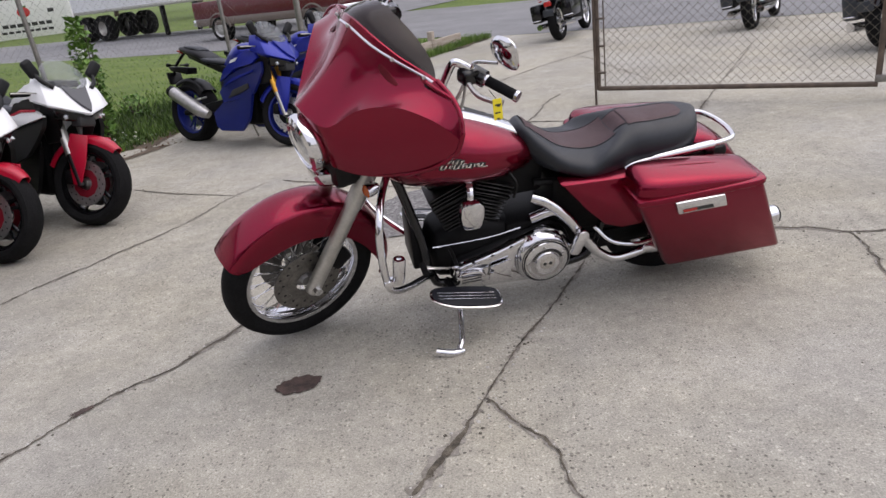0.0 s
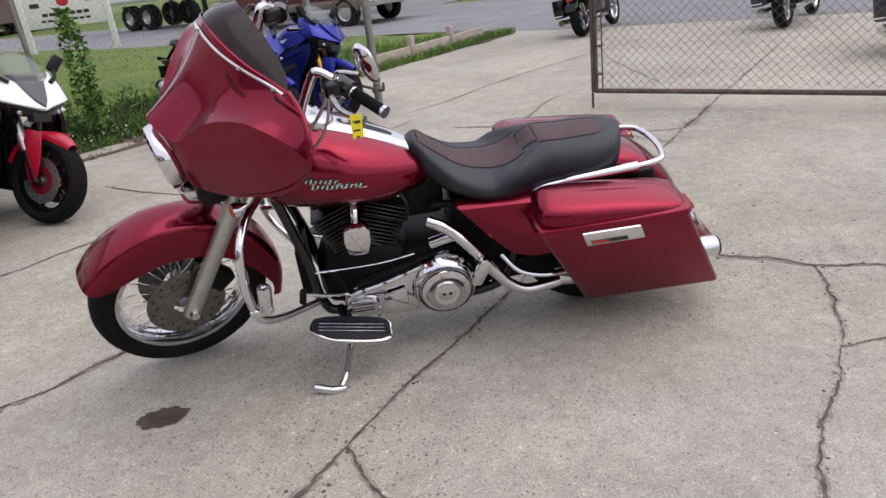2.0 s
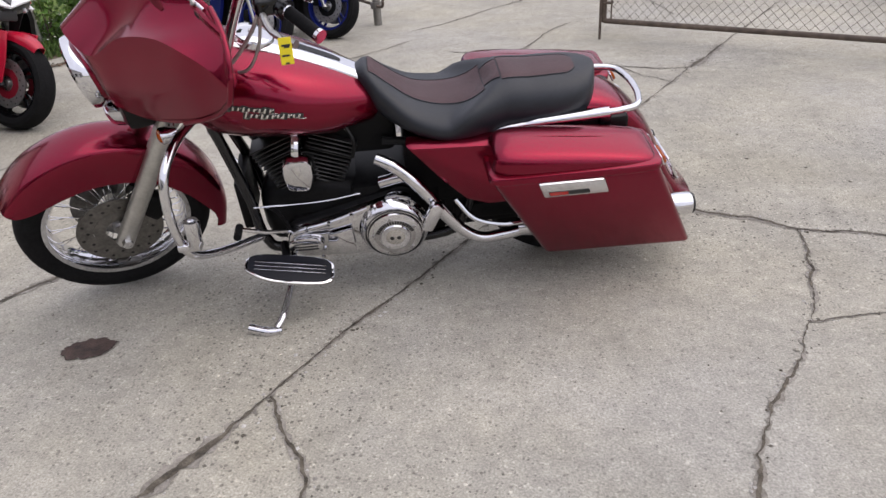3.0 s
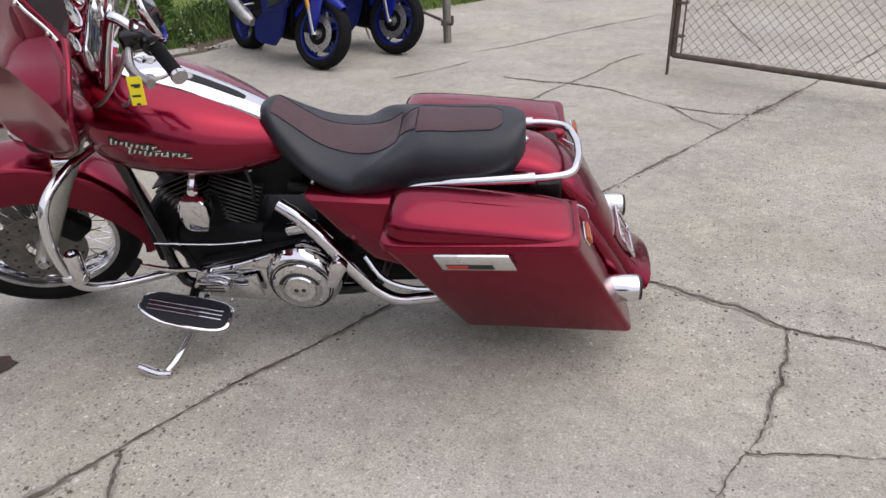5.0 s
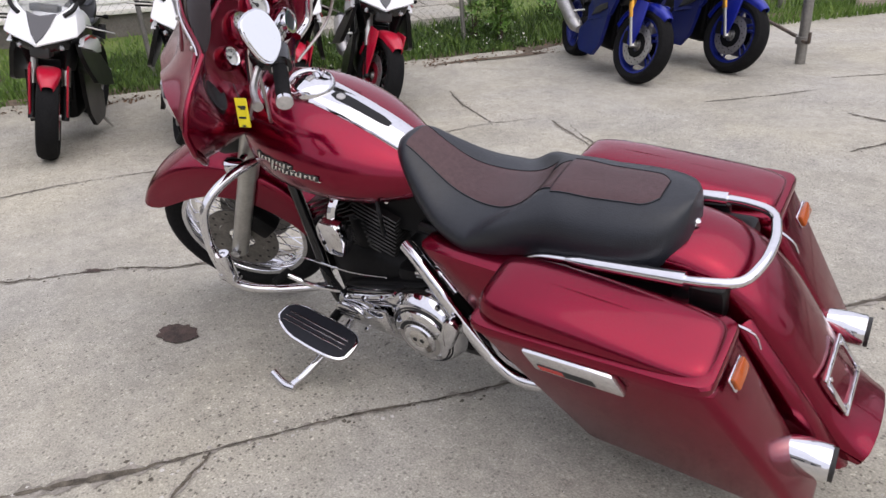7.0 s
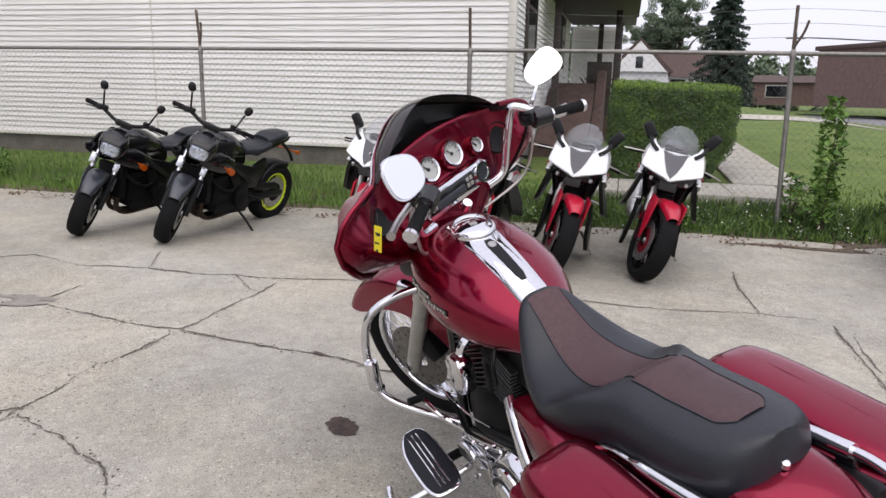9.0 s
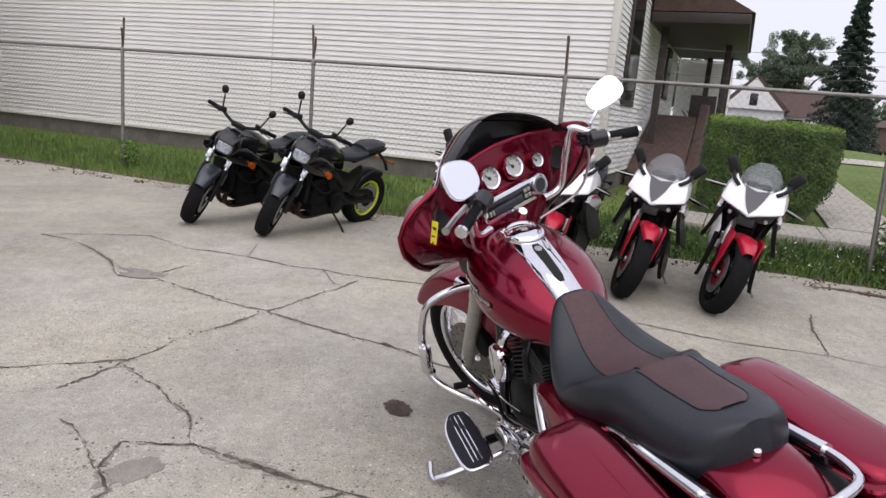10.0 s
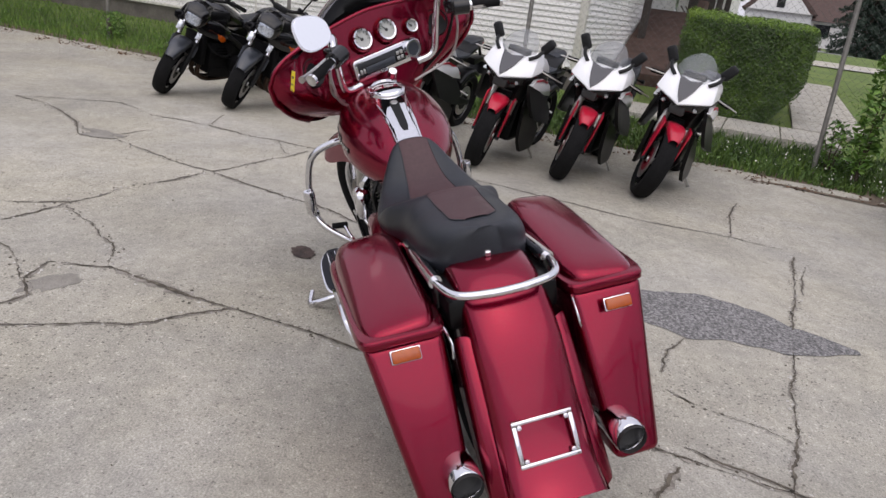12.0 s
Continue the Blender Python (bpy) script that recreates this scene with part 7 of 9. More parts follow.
    scr = loft([(0.040, 0.948, 0.04, 0.012), (0.085, 0.978, 0.105, 0.045), (0.15, 1.012, 0.146, 0.080), (0.22, 1.040, 0.142, 0.106), (0.285, 1.060, 0.112, 0.104)], 3, 24, 2.2)
    part("windscreen", scr, M["clear"], top, "clear bubble windscreen")
    part("dash", box(0.14, 0.25, -0.09, 0.09, 0.97, 1.02, 0.015), M["black"], top)
    for s in (-1, 1):
        if white:
            part("side_fairing", shell_plate([(0.10, 0.772), (0.20, 0.815), (0.36, 0.820), (0.54, 0.770), (0.74, 0.645), (0.54, 0.665), (0.36, 0.710), (0.20, 0.745)], 0.03, s * 0.208, 0.026), main, top)
            part("upper_duct", shell_plate([(0.16, 0.90), (0.30, 0.92), (0.48, 0.86), (0.60, 0.745), (0.50, 0.77), (0.34, 0.82), (0.16, 0.82)], 0.03, s * 0.180, 0.020), M["black"], top, "black side duct")
            part("ear_panel", shell_plate([(0.20, 0.905), (0.24, 1.00), (0.31, 0.985), (0.42, 0.925), (0.56, 0.845), (0.50, 0.84), (0.36, 0.885)], 0.025, s * 0.188, 0.018), main, top)
            part("fairing_stripe", plate([(0.16, 0.806), (0.34, 0.804), (0.50, 0.765), (0.64, 0.700), (0.66, 0.705), (0.50, 0.782), (0.34, 0.822), (0.16, 0.820)], 0.006, 0.001, at=s * 0.238), M["sport_red"], top, "thin red stripe")
        else:
            part("side_fairing", shell_plate([(0.14, 0.83), (0.20, 0.895), (0.30, 0.90), (0.42, 0.84), (0.60, 0.735), (0.70, 0.62), (0.62, 0.645), (0.44, 0.735), (0.22, 0.775)], 0.03, s * 0.205, 0.030), main, top)
            part("fairing_stripe", plate([(0.20, 0.722), (0.50, 0.650), (0.64, 0.570), (0.48, 0.626), (0.22, 0.698)], 0.006, 0.001, at=s * 0.238), main, top, "thin accent stripe")
            part("side_mark", plate([(0.38, 0.835), (0.48, 0.815), (0.50, 0.785), (0.42, 0.800)], 0.006, 0.001, at=s * 0.252), M["trailer"], top, "white painted side mark")
        part("mid_fairing", shell_plate([(0.12, 0.79), (0.22, 0.765), (0.44, 0.720), (0.62, 0.645), (0.72, 0.52), (0.66, 0.42), (0.40, 0.46), (0.26, 0.50), (0.18, 0.60), (0.12, 0.70)], 0.03, s * 0.195, 0.015 if white else 0.025, 0.30 if white else 0.06), dark, top, "dark mid fairing")
        part("side_vent", plate([(0.30, 0.60), (0.52, 0.54), (0.60, 0.46), (0.44, 0.50), (0.30, 0.55)], 0.012, 0.003, at=s * (0.150 if white else 0.222)), M["ink"], top)
        part("lower_fairing", shell_plate([(0.26, 0.56), (0.42, 0.52), (0.66, 0.44), (0.82, 0.32), (0.78, 0.19), (0.70, 0.15), (0.42, 0.15), (0.32, 0.26)], 0.03, s * (0.150 if white else 0.185), 0.015, 0.10 if white else 0.08), dark, top)
        part("mirror_stalk", tube([(0.075, s * 0.135, 0.965), (0.115, s * 0.185, 1.005), (0.165, s * 0.205, 1.050)], 0.015, 8, 4), M["black"], top)
        mm = Matrix.Translation((0.185, s * 0.226, 1.092)) @ Matrix.Rotation(s * 0.98, 4, "X")
        part("mirror", box(-0.030, 0.020, -0.066, 0.062, -0.038, 0.038, 0.022, 3, m=mm), M["plastic"], top, "black mirror housing")
        part("clip_on", moved(tube([(0.235, s * 0.12, 0.90), (0.28, s * 0.22, 0.895), (0.35, s * 0.335, 0.875)], 0.014, 8, 3), st), M["black"], top)
        part("grip", moved(tube([(0.30, s * 0.255, 0.89), (0.352, s * 0.34, 0.874)], 0.018, 10, 2), st), M["rubber"], top)
        part("lever", moved(tube([(0.22, s * 0.20, 0.905), (0.24, s * 0.31, 0.89), (0.29, s * 0.40, 0.875)], 0.006, 6, 3), st), M["alu"], top)
        part("rear_peg", tube([(1.05, s * 0.12, 0.47), (1.07, s * 0.22, 0.45)], 0.010, 8, 2), M["alu"], top)
    part("fuel_tank", loft([(0.30, 0.82, 0.08, 0.06), (0.38, 0.85, 0.155, 0.10), (0.50, 0.865, 0.165, 0.115), (0.62, 0.835, 0.14, 0.11), (0.74, 0.78, 0.09, 0.085), (0.80, 0.76, 0.06, 0.06)], 3, 22, 2.4), main if white else M["blue"], top)
    part("rider_seat", loft([(0.76, 0.79, 0.05, 0.02), (0.86, 0.805, 0.11, 0.03), (1.0, 0.825, 0.135, 0.032), (1.10, 0.85, 0.12, 0.03)], 3, 18, 2.6), M["leather"], top)
    part("tail", loft([(1.00, 0.815, 0.12, 0.045), (1.14, 0.875, 0.125, 0.055), (1.30, 0.92, 0.10, 0.05), (1.46, 0.955, 0.06, 0.03), (1.53, 0.965, 0.02, 0.012)], 3, 20, 2.6), M["black"], top)
    part("pillion_pad", loft([(1.14, 0.925, 0.06, 0.015), (1.22, 0.95, 0.09, 0.022), (1.36, 0.972, 0.075, 0.018), (1.42, 0.978, 0.04, 0.01)], 3, 18, 2.6), M["leather"], top)
    part("subframe", hexa([(0.70, -0.10, 0.66), (1.35, -0.05, 0.86), (1.35, 0.05, 0.86), (0.70, 0.10, 0.66), (0.72, -0.11, 0.76), (1.36, -0.06, 0.90), (1.36, 0.06, 0.90), (0.72, 0.11, 0.76)], 0.015), M["black"], top)
    part("engine", box(0.34, 0.84, -0.12, 0.12, 0.20, 0.66, 0.05), M["engine"], top)
    part("radiator", box(0.24, 0.30, -0.105, 0.105, 0.36, 0.64, 0.01), M["engine"], top)
    part("swingarm", hexa([(0.80, -0.13, 0.34), (1.42, -0.13, 0.28), (1.42, 0.13, 0.28), (0.80, 0.13, 0.34), (0.80, -0.13, 0.45), (1.42, -0.13, 0.34), (1.42, 0.13, 0.34), (0.80, 0.13, 0.45)], 0.02), M["engine"], top)
    arc = [(1.39 - 0.345 * math.cos(radians(a)), 0.315 + 0.345 * math.sin(radians(a))) for a in (40, 60, 80, 100, 118)]
    part("rear_hugger", arch(path2(arc, 3), 0.095, 0.05), M["black"], top)
    mf = part("muffler", tube([(0.98, 0.165, 0.30), (1.12, 0.19, 0.36), (1.45, 0.20, 0.52)], lambda u: 0.040 + 0.026 * min(1, u * 3), 16, 4), M["steel"], top, "brushed metal muffler")
    part("muffler_end", tube([(1.44, 0.20, 0.515), (1.50, 0.20, 0.545)], lambda u: 0.066 - 0.012 * u, 16, 2), M["engine"], mf)
    part("plate_bracket", tube([(1.46, 0, 0.93), (1.62, 0, 0.80), (1.68, 0, 0.70)], 0.016, 8, 4), M["black"], top)
    part("tail_light", hexa([(1.47, -0.05, 0.915), (1.55, -0.03, 0.935), (1.55, 0.03, 0.935), (1.47, 0.05, 0.915), (1.47, -0.055, 0.935), (1.555, -0.03, 0.952), (1.555, 0.03, 0.952), (1.47, 0.055, 0.935)], 0.004), M["red_lens"], top, "red tail light")
    part("under_tray", hexa([(1.38, -0.07, 0.70), (1.66, -0.05, 0.74), (1.66, 0.05, 0.74), (1.38, 0.07, 0.70), (1.36, -0.06, 0.77), (1.70, -0.05, 0.79), (1.70, 0.05, 0.79), (1.36, 0.06, 0.77)], 0.012), M["black"], top)
    part("plate_holder", box(1.655, 1.665, -0.09, 0.09, 0.60, 0.73, 0.004, m=Matrix.Translation((1.66, 0, 0.66)) @ Matrix.Rotation(0.35, 4, "Y") @ Matrix.Translation((-1.66, 0, -0.66))), M["black"], top)
    for s in (-1, 1):
        part("rear_signal", tube([(1.60, s * 0.03, 0.80), (1.60, s * 0.13, 0.80)], lambda u: 0.008 + 0.012 * (u > 0.6), 8, 4), M["black"], top)
    part("side_stand", tube([(0.70, -0.13, 0.24), (0.74, -0.21, 0.13), (0.76, -0.265, 0.055)], 0.011, 8, 3), M["alu"], top)
    return top


white_kw = dict(main=M["white"], dark=M["black"], guard=M["sport_red"], rim=M["gloss_black"], fork_low=M["black"], fork_up=M["alu"])
for (e, n, h, st) in ((-4.31, 2.97, -3, 19), (-4.30, 2.29, -1, 16), (-4.14, 1.59, -1, 13), (-4.27, 0.66, -1, 12)):
    sport_bike("white sport motorcycle with red front fender and dark nose panel", m=stand_at(e, n, h, 11), steer=st, **white_kw)
blue_kw = dict(main=M["blue"], dark=M["blue_dark"], guard=M["blue"], rim=M["blue_rim"], fork_low=M["alu"], fork_up=M["gold"], white=False)
for (e, n, h, st) in ((-4.28, 5.15, -4, 17), (-4.24, 5.98, -3, 16)):
    sport_bike("deep blue sport motorcycle with gold forks and blue wheels", m=stand_at(e, n, h, 9), steer=st, **blue_kw)


def naked_bike(m, steer=12):
    top = thing("naked_motorcycle", "black naked motorcycle with grey fender and yellow-green rear wheel", "motorcycle", m, "motorcycles parked along the fence")
    st = steer_of(steer)
    up = st @ Matrix.Translation((0.02, -0.03, 0.085))
    wheel(top, "front_wheel", st @ Matrix.Translation((0, 0, 0.30)), 0.30, 0.138, 0.215, M["rubber"], M["gloss_black"], "cast", (-1, 1), "black tyre on dark cast front wheel")
    wheel(top, "rear_wheel", Matrix.Translation((1.38, 0, 0.315)), 0.315, 0.18, 0.198, M["rubber"], M["lime"], "cast", (1,), "wide black tyre on yellow-green cast wheel", "thin yellow-green rim", spoke_mat=M["gloss_black"])
    arc = [(1.40 - 0.345 * math.cos(radians(a)), 0.315 + 0.345 * math.sin(radians(a))) for a in (10, 35, 60, 85, 110)]
    part("rear_hugger", arch(path2(arc, 3), 0.095, 0.06), M["black"], top)
    arc = [(-0.335 * math.cos(radians(a)), 0.30 + 0.335 * math.sin(radians(a))) for a in (40, 56, 74, 92, 110, 128, 146)]
    part("front_fender", moved(arch(path2(arc, 3), lambda u: 0.04 + 0.04 * math.sin(math.pi * min(1, u * 2 + 0.1) / 2), 0.06), st), M["slate"], top, "slate grey front fender")
    for s in (-1, 1):
        a, b = Vector((0, s * 0.10, 0.29)), Vector((0.235, s * 0.10, 0.82))
        part("fork_lower", moved(tube([a, a.lerp(b, 0.6)], 0.028, 10, 2), st), M["plastic"], top)
        part("fork_tube", moved(tube([a.lerp(b, 0.58), b], 0.021, 10, 2), st), M["chrome"], top)
    hc = Vector((0.04, 0, 0.83))
    part("headlight", moved(loft([(-0.085, 0.830, 0.06, 0.055), (-0.07, 0.832, 0.100, 0.094), (0.0, 0.850, 0.125, 0.110), (0.10, 0.87, 0.11, 0.10)], 3, 20, 2.4), up), M["gloss_black"], top)
    part("headlight_lens", moved(loft([(-0.108, 0.822, 0.02, 0.02), (-0.098, 0.822, 0.070, 0.058), (-0.066, 0.824, 0.086, 0.070)], 3, 20, 2.9), up), M["lens_cool"], top, "clear angular headlight lens")
    part("headlight_brow", moved(hexa([(-0.115, -0.085, 0.870), (-0.02, -0.118, 0.872), (-0.02, 0.118, 0.872), (-0.115, 0.085, 0.870), (-0.095, -0.070, 0.905), (-0.02, -0.108, 0.945), (-0.02, 0.108, 0.945), (-0.095, 0.070, 0.905)], 0.012), up), M["gloss_black"], top)
    part("position_lamp", moved(box(-0.112, -0.102, -0.028, 0.028, 0.778, 0.790, 0.003), up), M["lens_cool"], top)
    part("visor", moved(hexa([(-0.05, -0.09, 0.90), (0.10, -0.11, 0.93), (0.10, 0.11, 0.93), (-0.05, 0.09, 0.90), (-0.02, -0.06, 0.928), (0.12, -0.085, 0.962), (0.12, 0.085, 0.962), (-0.02, 0.06, 0.928)], 0.012), up), M["gloss_black"], top)
    part("instrument", moved(box(0.10, 0.16, -0.07, 0.07, 0.985, 1.035, 0.012), up), M["plastic"], top)
    for s in (-1, 1):
        part("handlebar", moved(tube([(0.25, 0, 1.050), (0.27, s * 0.10, 1.075), (0.305, s * 0.21, 1.110), (0.38, s * 0.36, 1.095)], 0.017, 10, 4), st), M["black"], top)
        part("grip", moved(tube([(0.338, s * 0.27, 1.107), (0.384, s * 0.368, 1.094)], 0.021, 10, 2), st), M["rubber"], top)
        part("lever", moved(tube([(0.26, s * 0.22, 1.115), (0.28, s * 0.34, 1.09)], 0.006, 6, 3), st), M["black"], top)
        part("mirror_stalk", moved(tube([(0.30, s * 0.20, 1.11), (0.29, s * 0.215, 1.18), (0.30, s * 0.24, 1.275)], 0.008, 6, 4), st), M["black"], top)
        part("mirror", moved(loft([(-0.022, 0, 0.012, 0.016), (-0.010, 0, 0.030, 0.036), (0.006, 0, 0.034, 0.042)], 3, 16, 2.4), st @ Matrix.Translation((0.30, s * 0.255, 1.315)) @ Matrix.Rotation(s * -0.35, 4, "X")), M["plastic"], top, "black mirror housing")
        part("turn_signal", tube([(0.36, s * 0.21, 0.715), (0.34, s * 0.27, 0.708), (0.325, s * 0.325, 0.705)], lambda u: 0.009 + 0.022 * (u > 0.55), 10, 4), M["amber"], top, "amber turn signal")
        part("fork_reflector", moved(plate([(0.085, 0.665), (0.125, 0.755), (0.105, 0.765), (0.065, 0.675)], 0.05, 0.006, at=s * 0.105), st), M["lens"], top, "pale fork reflector")
        part("switchgear", moved(box(-0.035, 0.035, -0.022, 0.022, -0.02, 0.022, 0.008, m=Matrix.Translation((0.318, s * 0.235, 1.108))), st), M["plastic"], top)
        part("clutch_reservoir" if s < 0 else "brake_reservoir", moved(lathe([(0, 0.04), (0.022, 0.04), (0.024, 0.0), (0, 0)], (0.275, s * 0.18, 1.112), (0, 0, 1), 14), st), M["plastic"], top)
        part("fork_guard", moved(tube([(0.075, s * 0.128, 0.47), (0.125, s * 0.128, 0.585)], 0.013, 8, 2), st), M["slate"], top)
        part("tank_shroud", hexa([(0.13, s * 0.155, 0.845), (0.50, s * 0.195, 0.83), (0.50, s * 0.15, 0.83), (0.13, s * 0.125, 0.845), (0.20, s * 0.15, 0.925), (0.52, s * 0.165, 0.945), (0.52, s * 0.12, 0.945), (0.20, s * 0.12, 0.925)], 0.018), M["black"], top)
        part("side_scoop", hexa([(0.20, s * 0.17, 0.72), (0.48, s * 0.20, 0.72), (0.48, s * 0.15, 0.72), (0.20, s * 0.13, 0.72), (0.14, s * 0.16, 0.84), (0.48, s * 0.19, 0.88), (0.48, s * 0.14, 0.88), (0.14, s * 0.12, 0.84)], 0.02), M["gloss_black"], top)
    for s in (-1, 1):
        part("radiator_shroud", moved(loft([(0.09, 0.80, 0.012, 0.03), (0.18, 0.775, 0.040, 0.075), (0.34, 0.745, 0.055, 0.105), (0.48, 0.72, 0.045, 0.085), (0.56, 0.70, 0.015, 0.04)], 3, 16, 2.3), Matrix.Translation((0, s * 0.155, 0))), M["gloss_black"], top)
        part("hose", tube([(0.30, s * 0.12, 0.60), (0.36, s * 0.185, 0.52), (0.50, s * 0.19, 0.47), (0.60, s * 0.17, 0.50)], 0.014, 8, 4), M["rubber"], top)
        part("engine_bracket", plate([(0.50, 0.60), (0.60, 0.63), (0.66, 0.52), (0.56, 0.50)], 0.02, 0.006, at=s * 0.172), M["engine"], top)
        part("foot_peg", tube([(0.86, s * 0.14, 0.36), (0.88, s * 0.27, 0.36)], 0.014, 8, 2), M["plastic"], top)
        part("frame_cover", plate([(0.50, 0.74), (0.86, 0.66), (1.04, 0.74), (1.06, 0.62), (0.92, 0.44), (0.70, 0.46), (0.52, 0.60)], 0.05, 0.015, at=s * 0.13), M["black"], top)
        part("under_cowl", plate([(0.36, 0.24), (0.80, 0.22), (0.88, 0.34), (0.60, 0.36), (0.36, 0.34)], 0.04, 0.012, at=s * 0.15), M["engine"], top)
        for k in range(5):
            part("engine_fin", box(0.42, 0.62, s * 0.164 - 0.008, s * 0.164 + 0.008, 0.44 + 0.03 * k, 0.448 + 0.03 * k, 0.002), M["engine"], top)
    part("chain_guard", hexa([(0.95, -0.12, 0.40), (1.36, -0.12, 0.38), (1.36, -0.09, 0.38), (0.95, -0.09, 0.40), (0.97, -0.12, 0.46), (1.30, -0.12, 0.45), (1.30, -0.09, 0.45), (0.97, -0.09, 0.46)], 0.008), M["black"], top)
    part("muffler", tube([(0.80, 0.12, 0.20), (0.98, 0.17, 0.22), (1.22, 0.19, 0.26)], lambda u: 0.03 + 0.03 * min(1, u * 3), 14, 4), M["engine"], top)
    part("fuel_tank", loft([(0.26, 0.84, 0.09, 0.07), (0.36, 0.875, 0.155, 0.105), (0.50, 0.88, 0.17, 0.115), (0.64, 0.845, 0.14, 0.10), (0.78, 0.80, 0.09, 0.07)], 3, 22, 2.5), M["gloss_black"], top)
    part("rider_seat", loft([(0.74, 0.80, 0.07, 0.04), (0.86, 0.805, 0.13, 0.05), (1.0, 0.815, 0.15, 0.05), (1.12, 0.845, 0.14, 0.045)], 3, 18, 2.6), M["leather"], top)
    part("pillion_seat", loft([(1.10, 0.87, 0.10, 0.05), (1.22, 0.905, 0.125, 0.05), (1.38, 0.93, 0.11, 0.04), (1.46, 0.94, 0.07, 0.02)], 3, 18, 2.6), M["leather"], top)
    part("tail", hexa([(0.95, -0.10, 0.74), (1.50, -0.05, 0.85), (1.50, 0.05, 0.85), (0.95, 0.10, 0.74), (0.98, -0.11, 0.80), (1.55, -0.05, 0.90), (1.55, 0.05, 0.90), (0.98, 0.11, 0.80)], 0.015), M["black"], top)
    part("plate_bracket", tube([(1.45, 0, 0.84), (1.62, 0, 0.72), (1.70, 0, 0.62)], 0.018, 8, 3), M["black"], top)
    for s in (-1, 1):
        part("rear_signal", tube([(1.58, s * 0.03, 0.75), (1.58, s * 0.15, 0.75)], lambda u: 0.008 + 0.012 * (u > 0.6), 8, 4), M["amber"], top)
    part("engine", box(0.34, 0.84, -0.16, 0.16, 0.25, 0.62, 0.06), M["engine"], top)
    for y in (-0.205, 0.205):
        part("engine_cover", lathe([(0, 0.02), (0.07, 0.018), (0.095, 0.0), (0.10, -0.05), (0, -0.05)], (0.68, y, 0.38), (0, math.copysign(1, y), 0), 20), M["engine"], top)
    part("frame_beam", tube([(0.28, 0.14, 0.82), (0.55, 0.17, 0.68), (0.85, 0.14, 0.50)], 0.03, 8, 4), M["black"], top)
    part("frame_beam", tube([(0.28, -0.14, 0.82), (0.55, -0.17, 0.68), (0.85, -0.14, 0.50)], 0.03, 8, 4), M["black"], top)
    part("radiator", box(0.24, 0.30, -0.15, 0.15, 0.36, 0.66, 0.01), M["engine"], top)
    part("header_pipe", tube([(0.34, 0.05, 0.42), (0.30, 0.05, 0.25), (0.45, 0.04, 0.17), (0.85, 0.08, 0.18)], 0.026, 10, 4), M["brown_pipe"], top)
    part("header_pipe", tube([(0.34, -0.05, 0.42), (0.30, -0.05, 0.25), (0.45, -0.04, 0.17), (0.85, 0.0, 0.18)], 0.026, 10, 4), M["brown_pipe"], top)
    part("swingarm", box(0.85, 1.42, -0.14, 0.14, 0.29, 0.36, 0.02), M["black"], top)
    part("side_stand", tube([(0.70, -0.14, 0.26), (0.74, -0.25, 0.15), (0.76, -0.325, 0.067)], 0.012, 8, 3), M["black"], top)
    return top


naked_bike(stand_at(-4.30, -2.00, -9, 13), 36)
naked_bike(stand_at(-4.30, -1.10, -9, 13), 33)


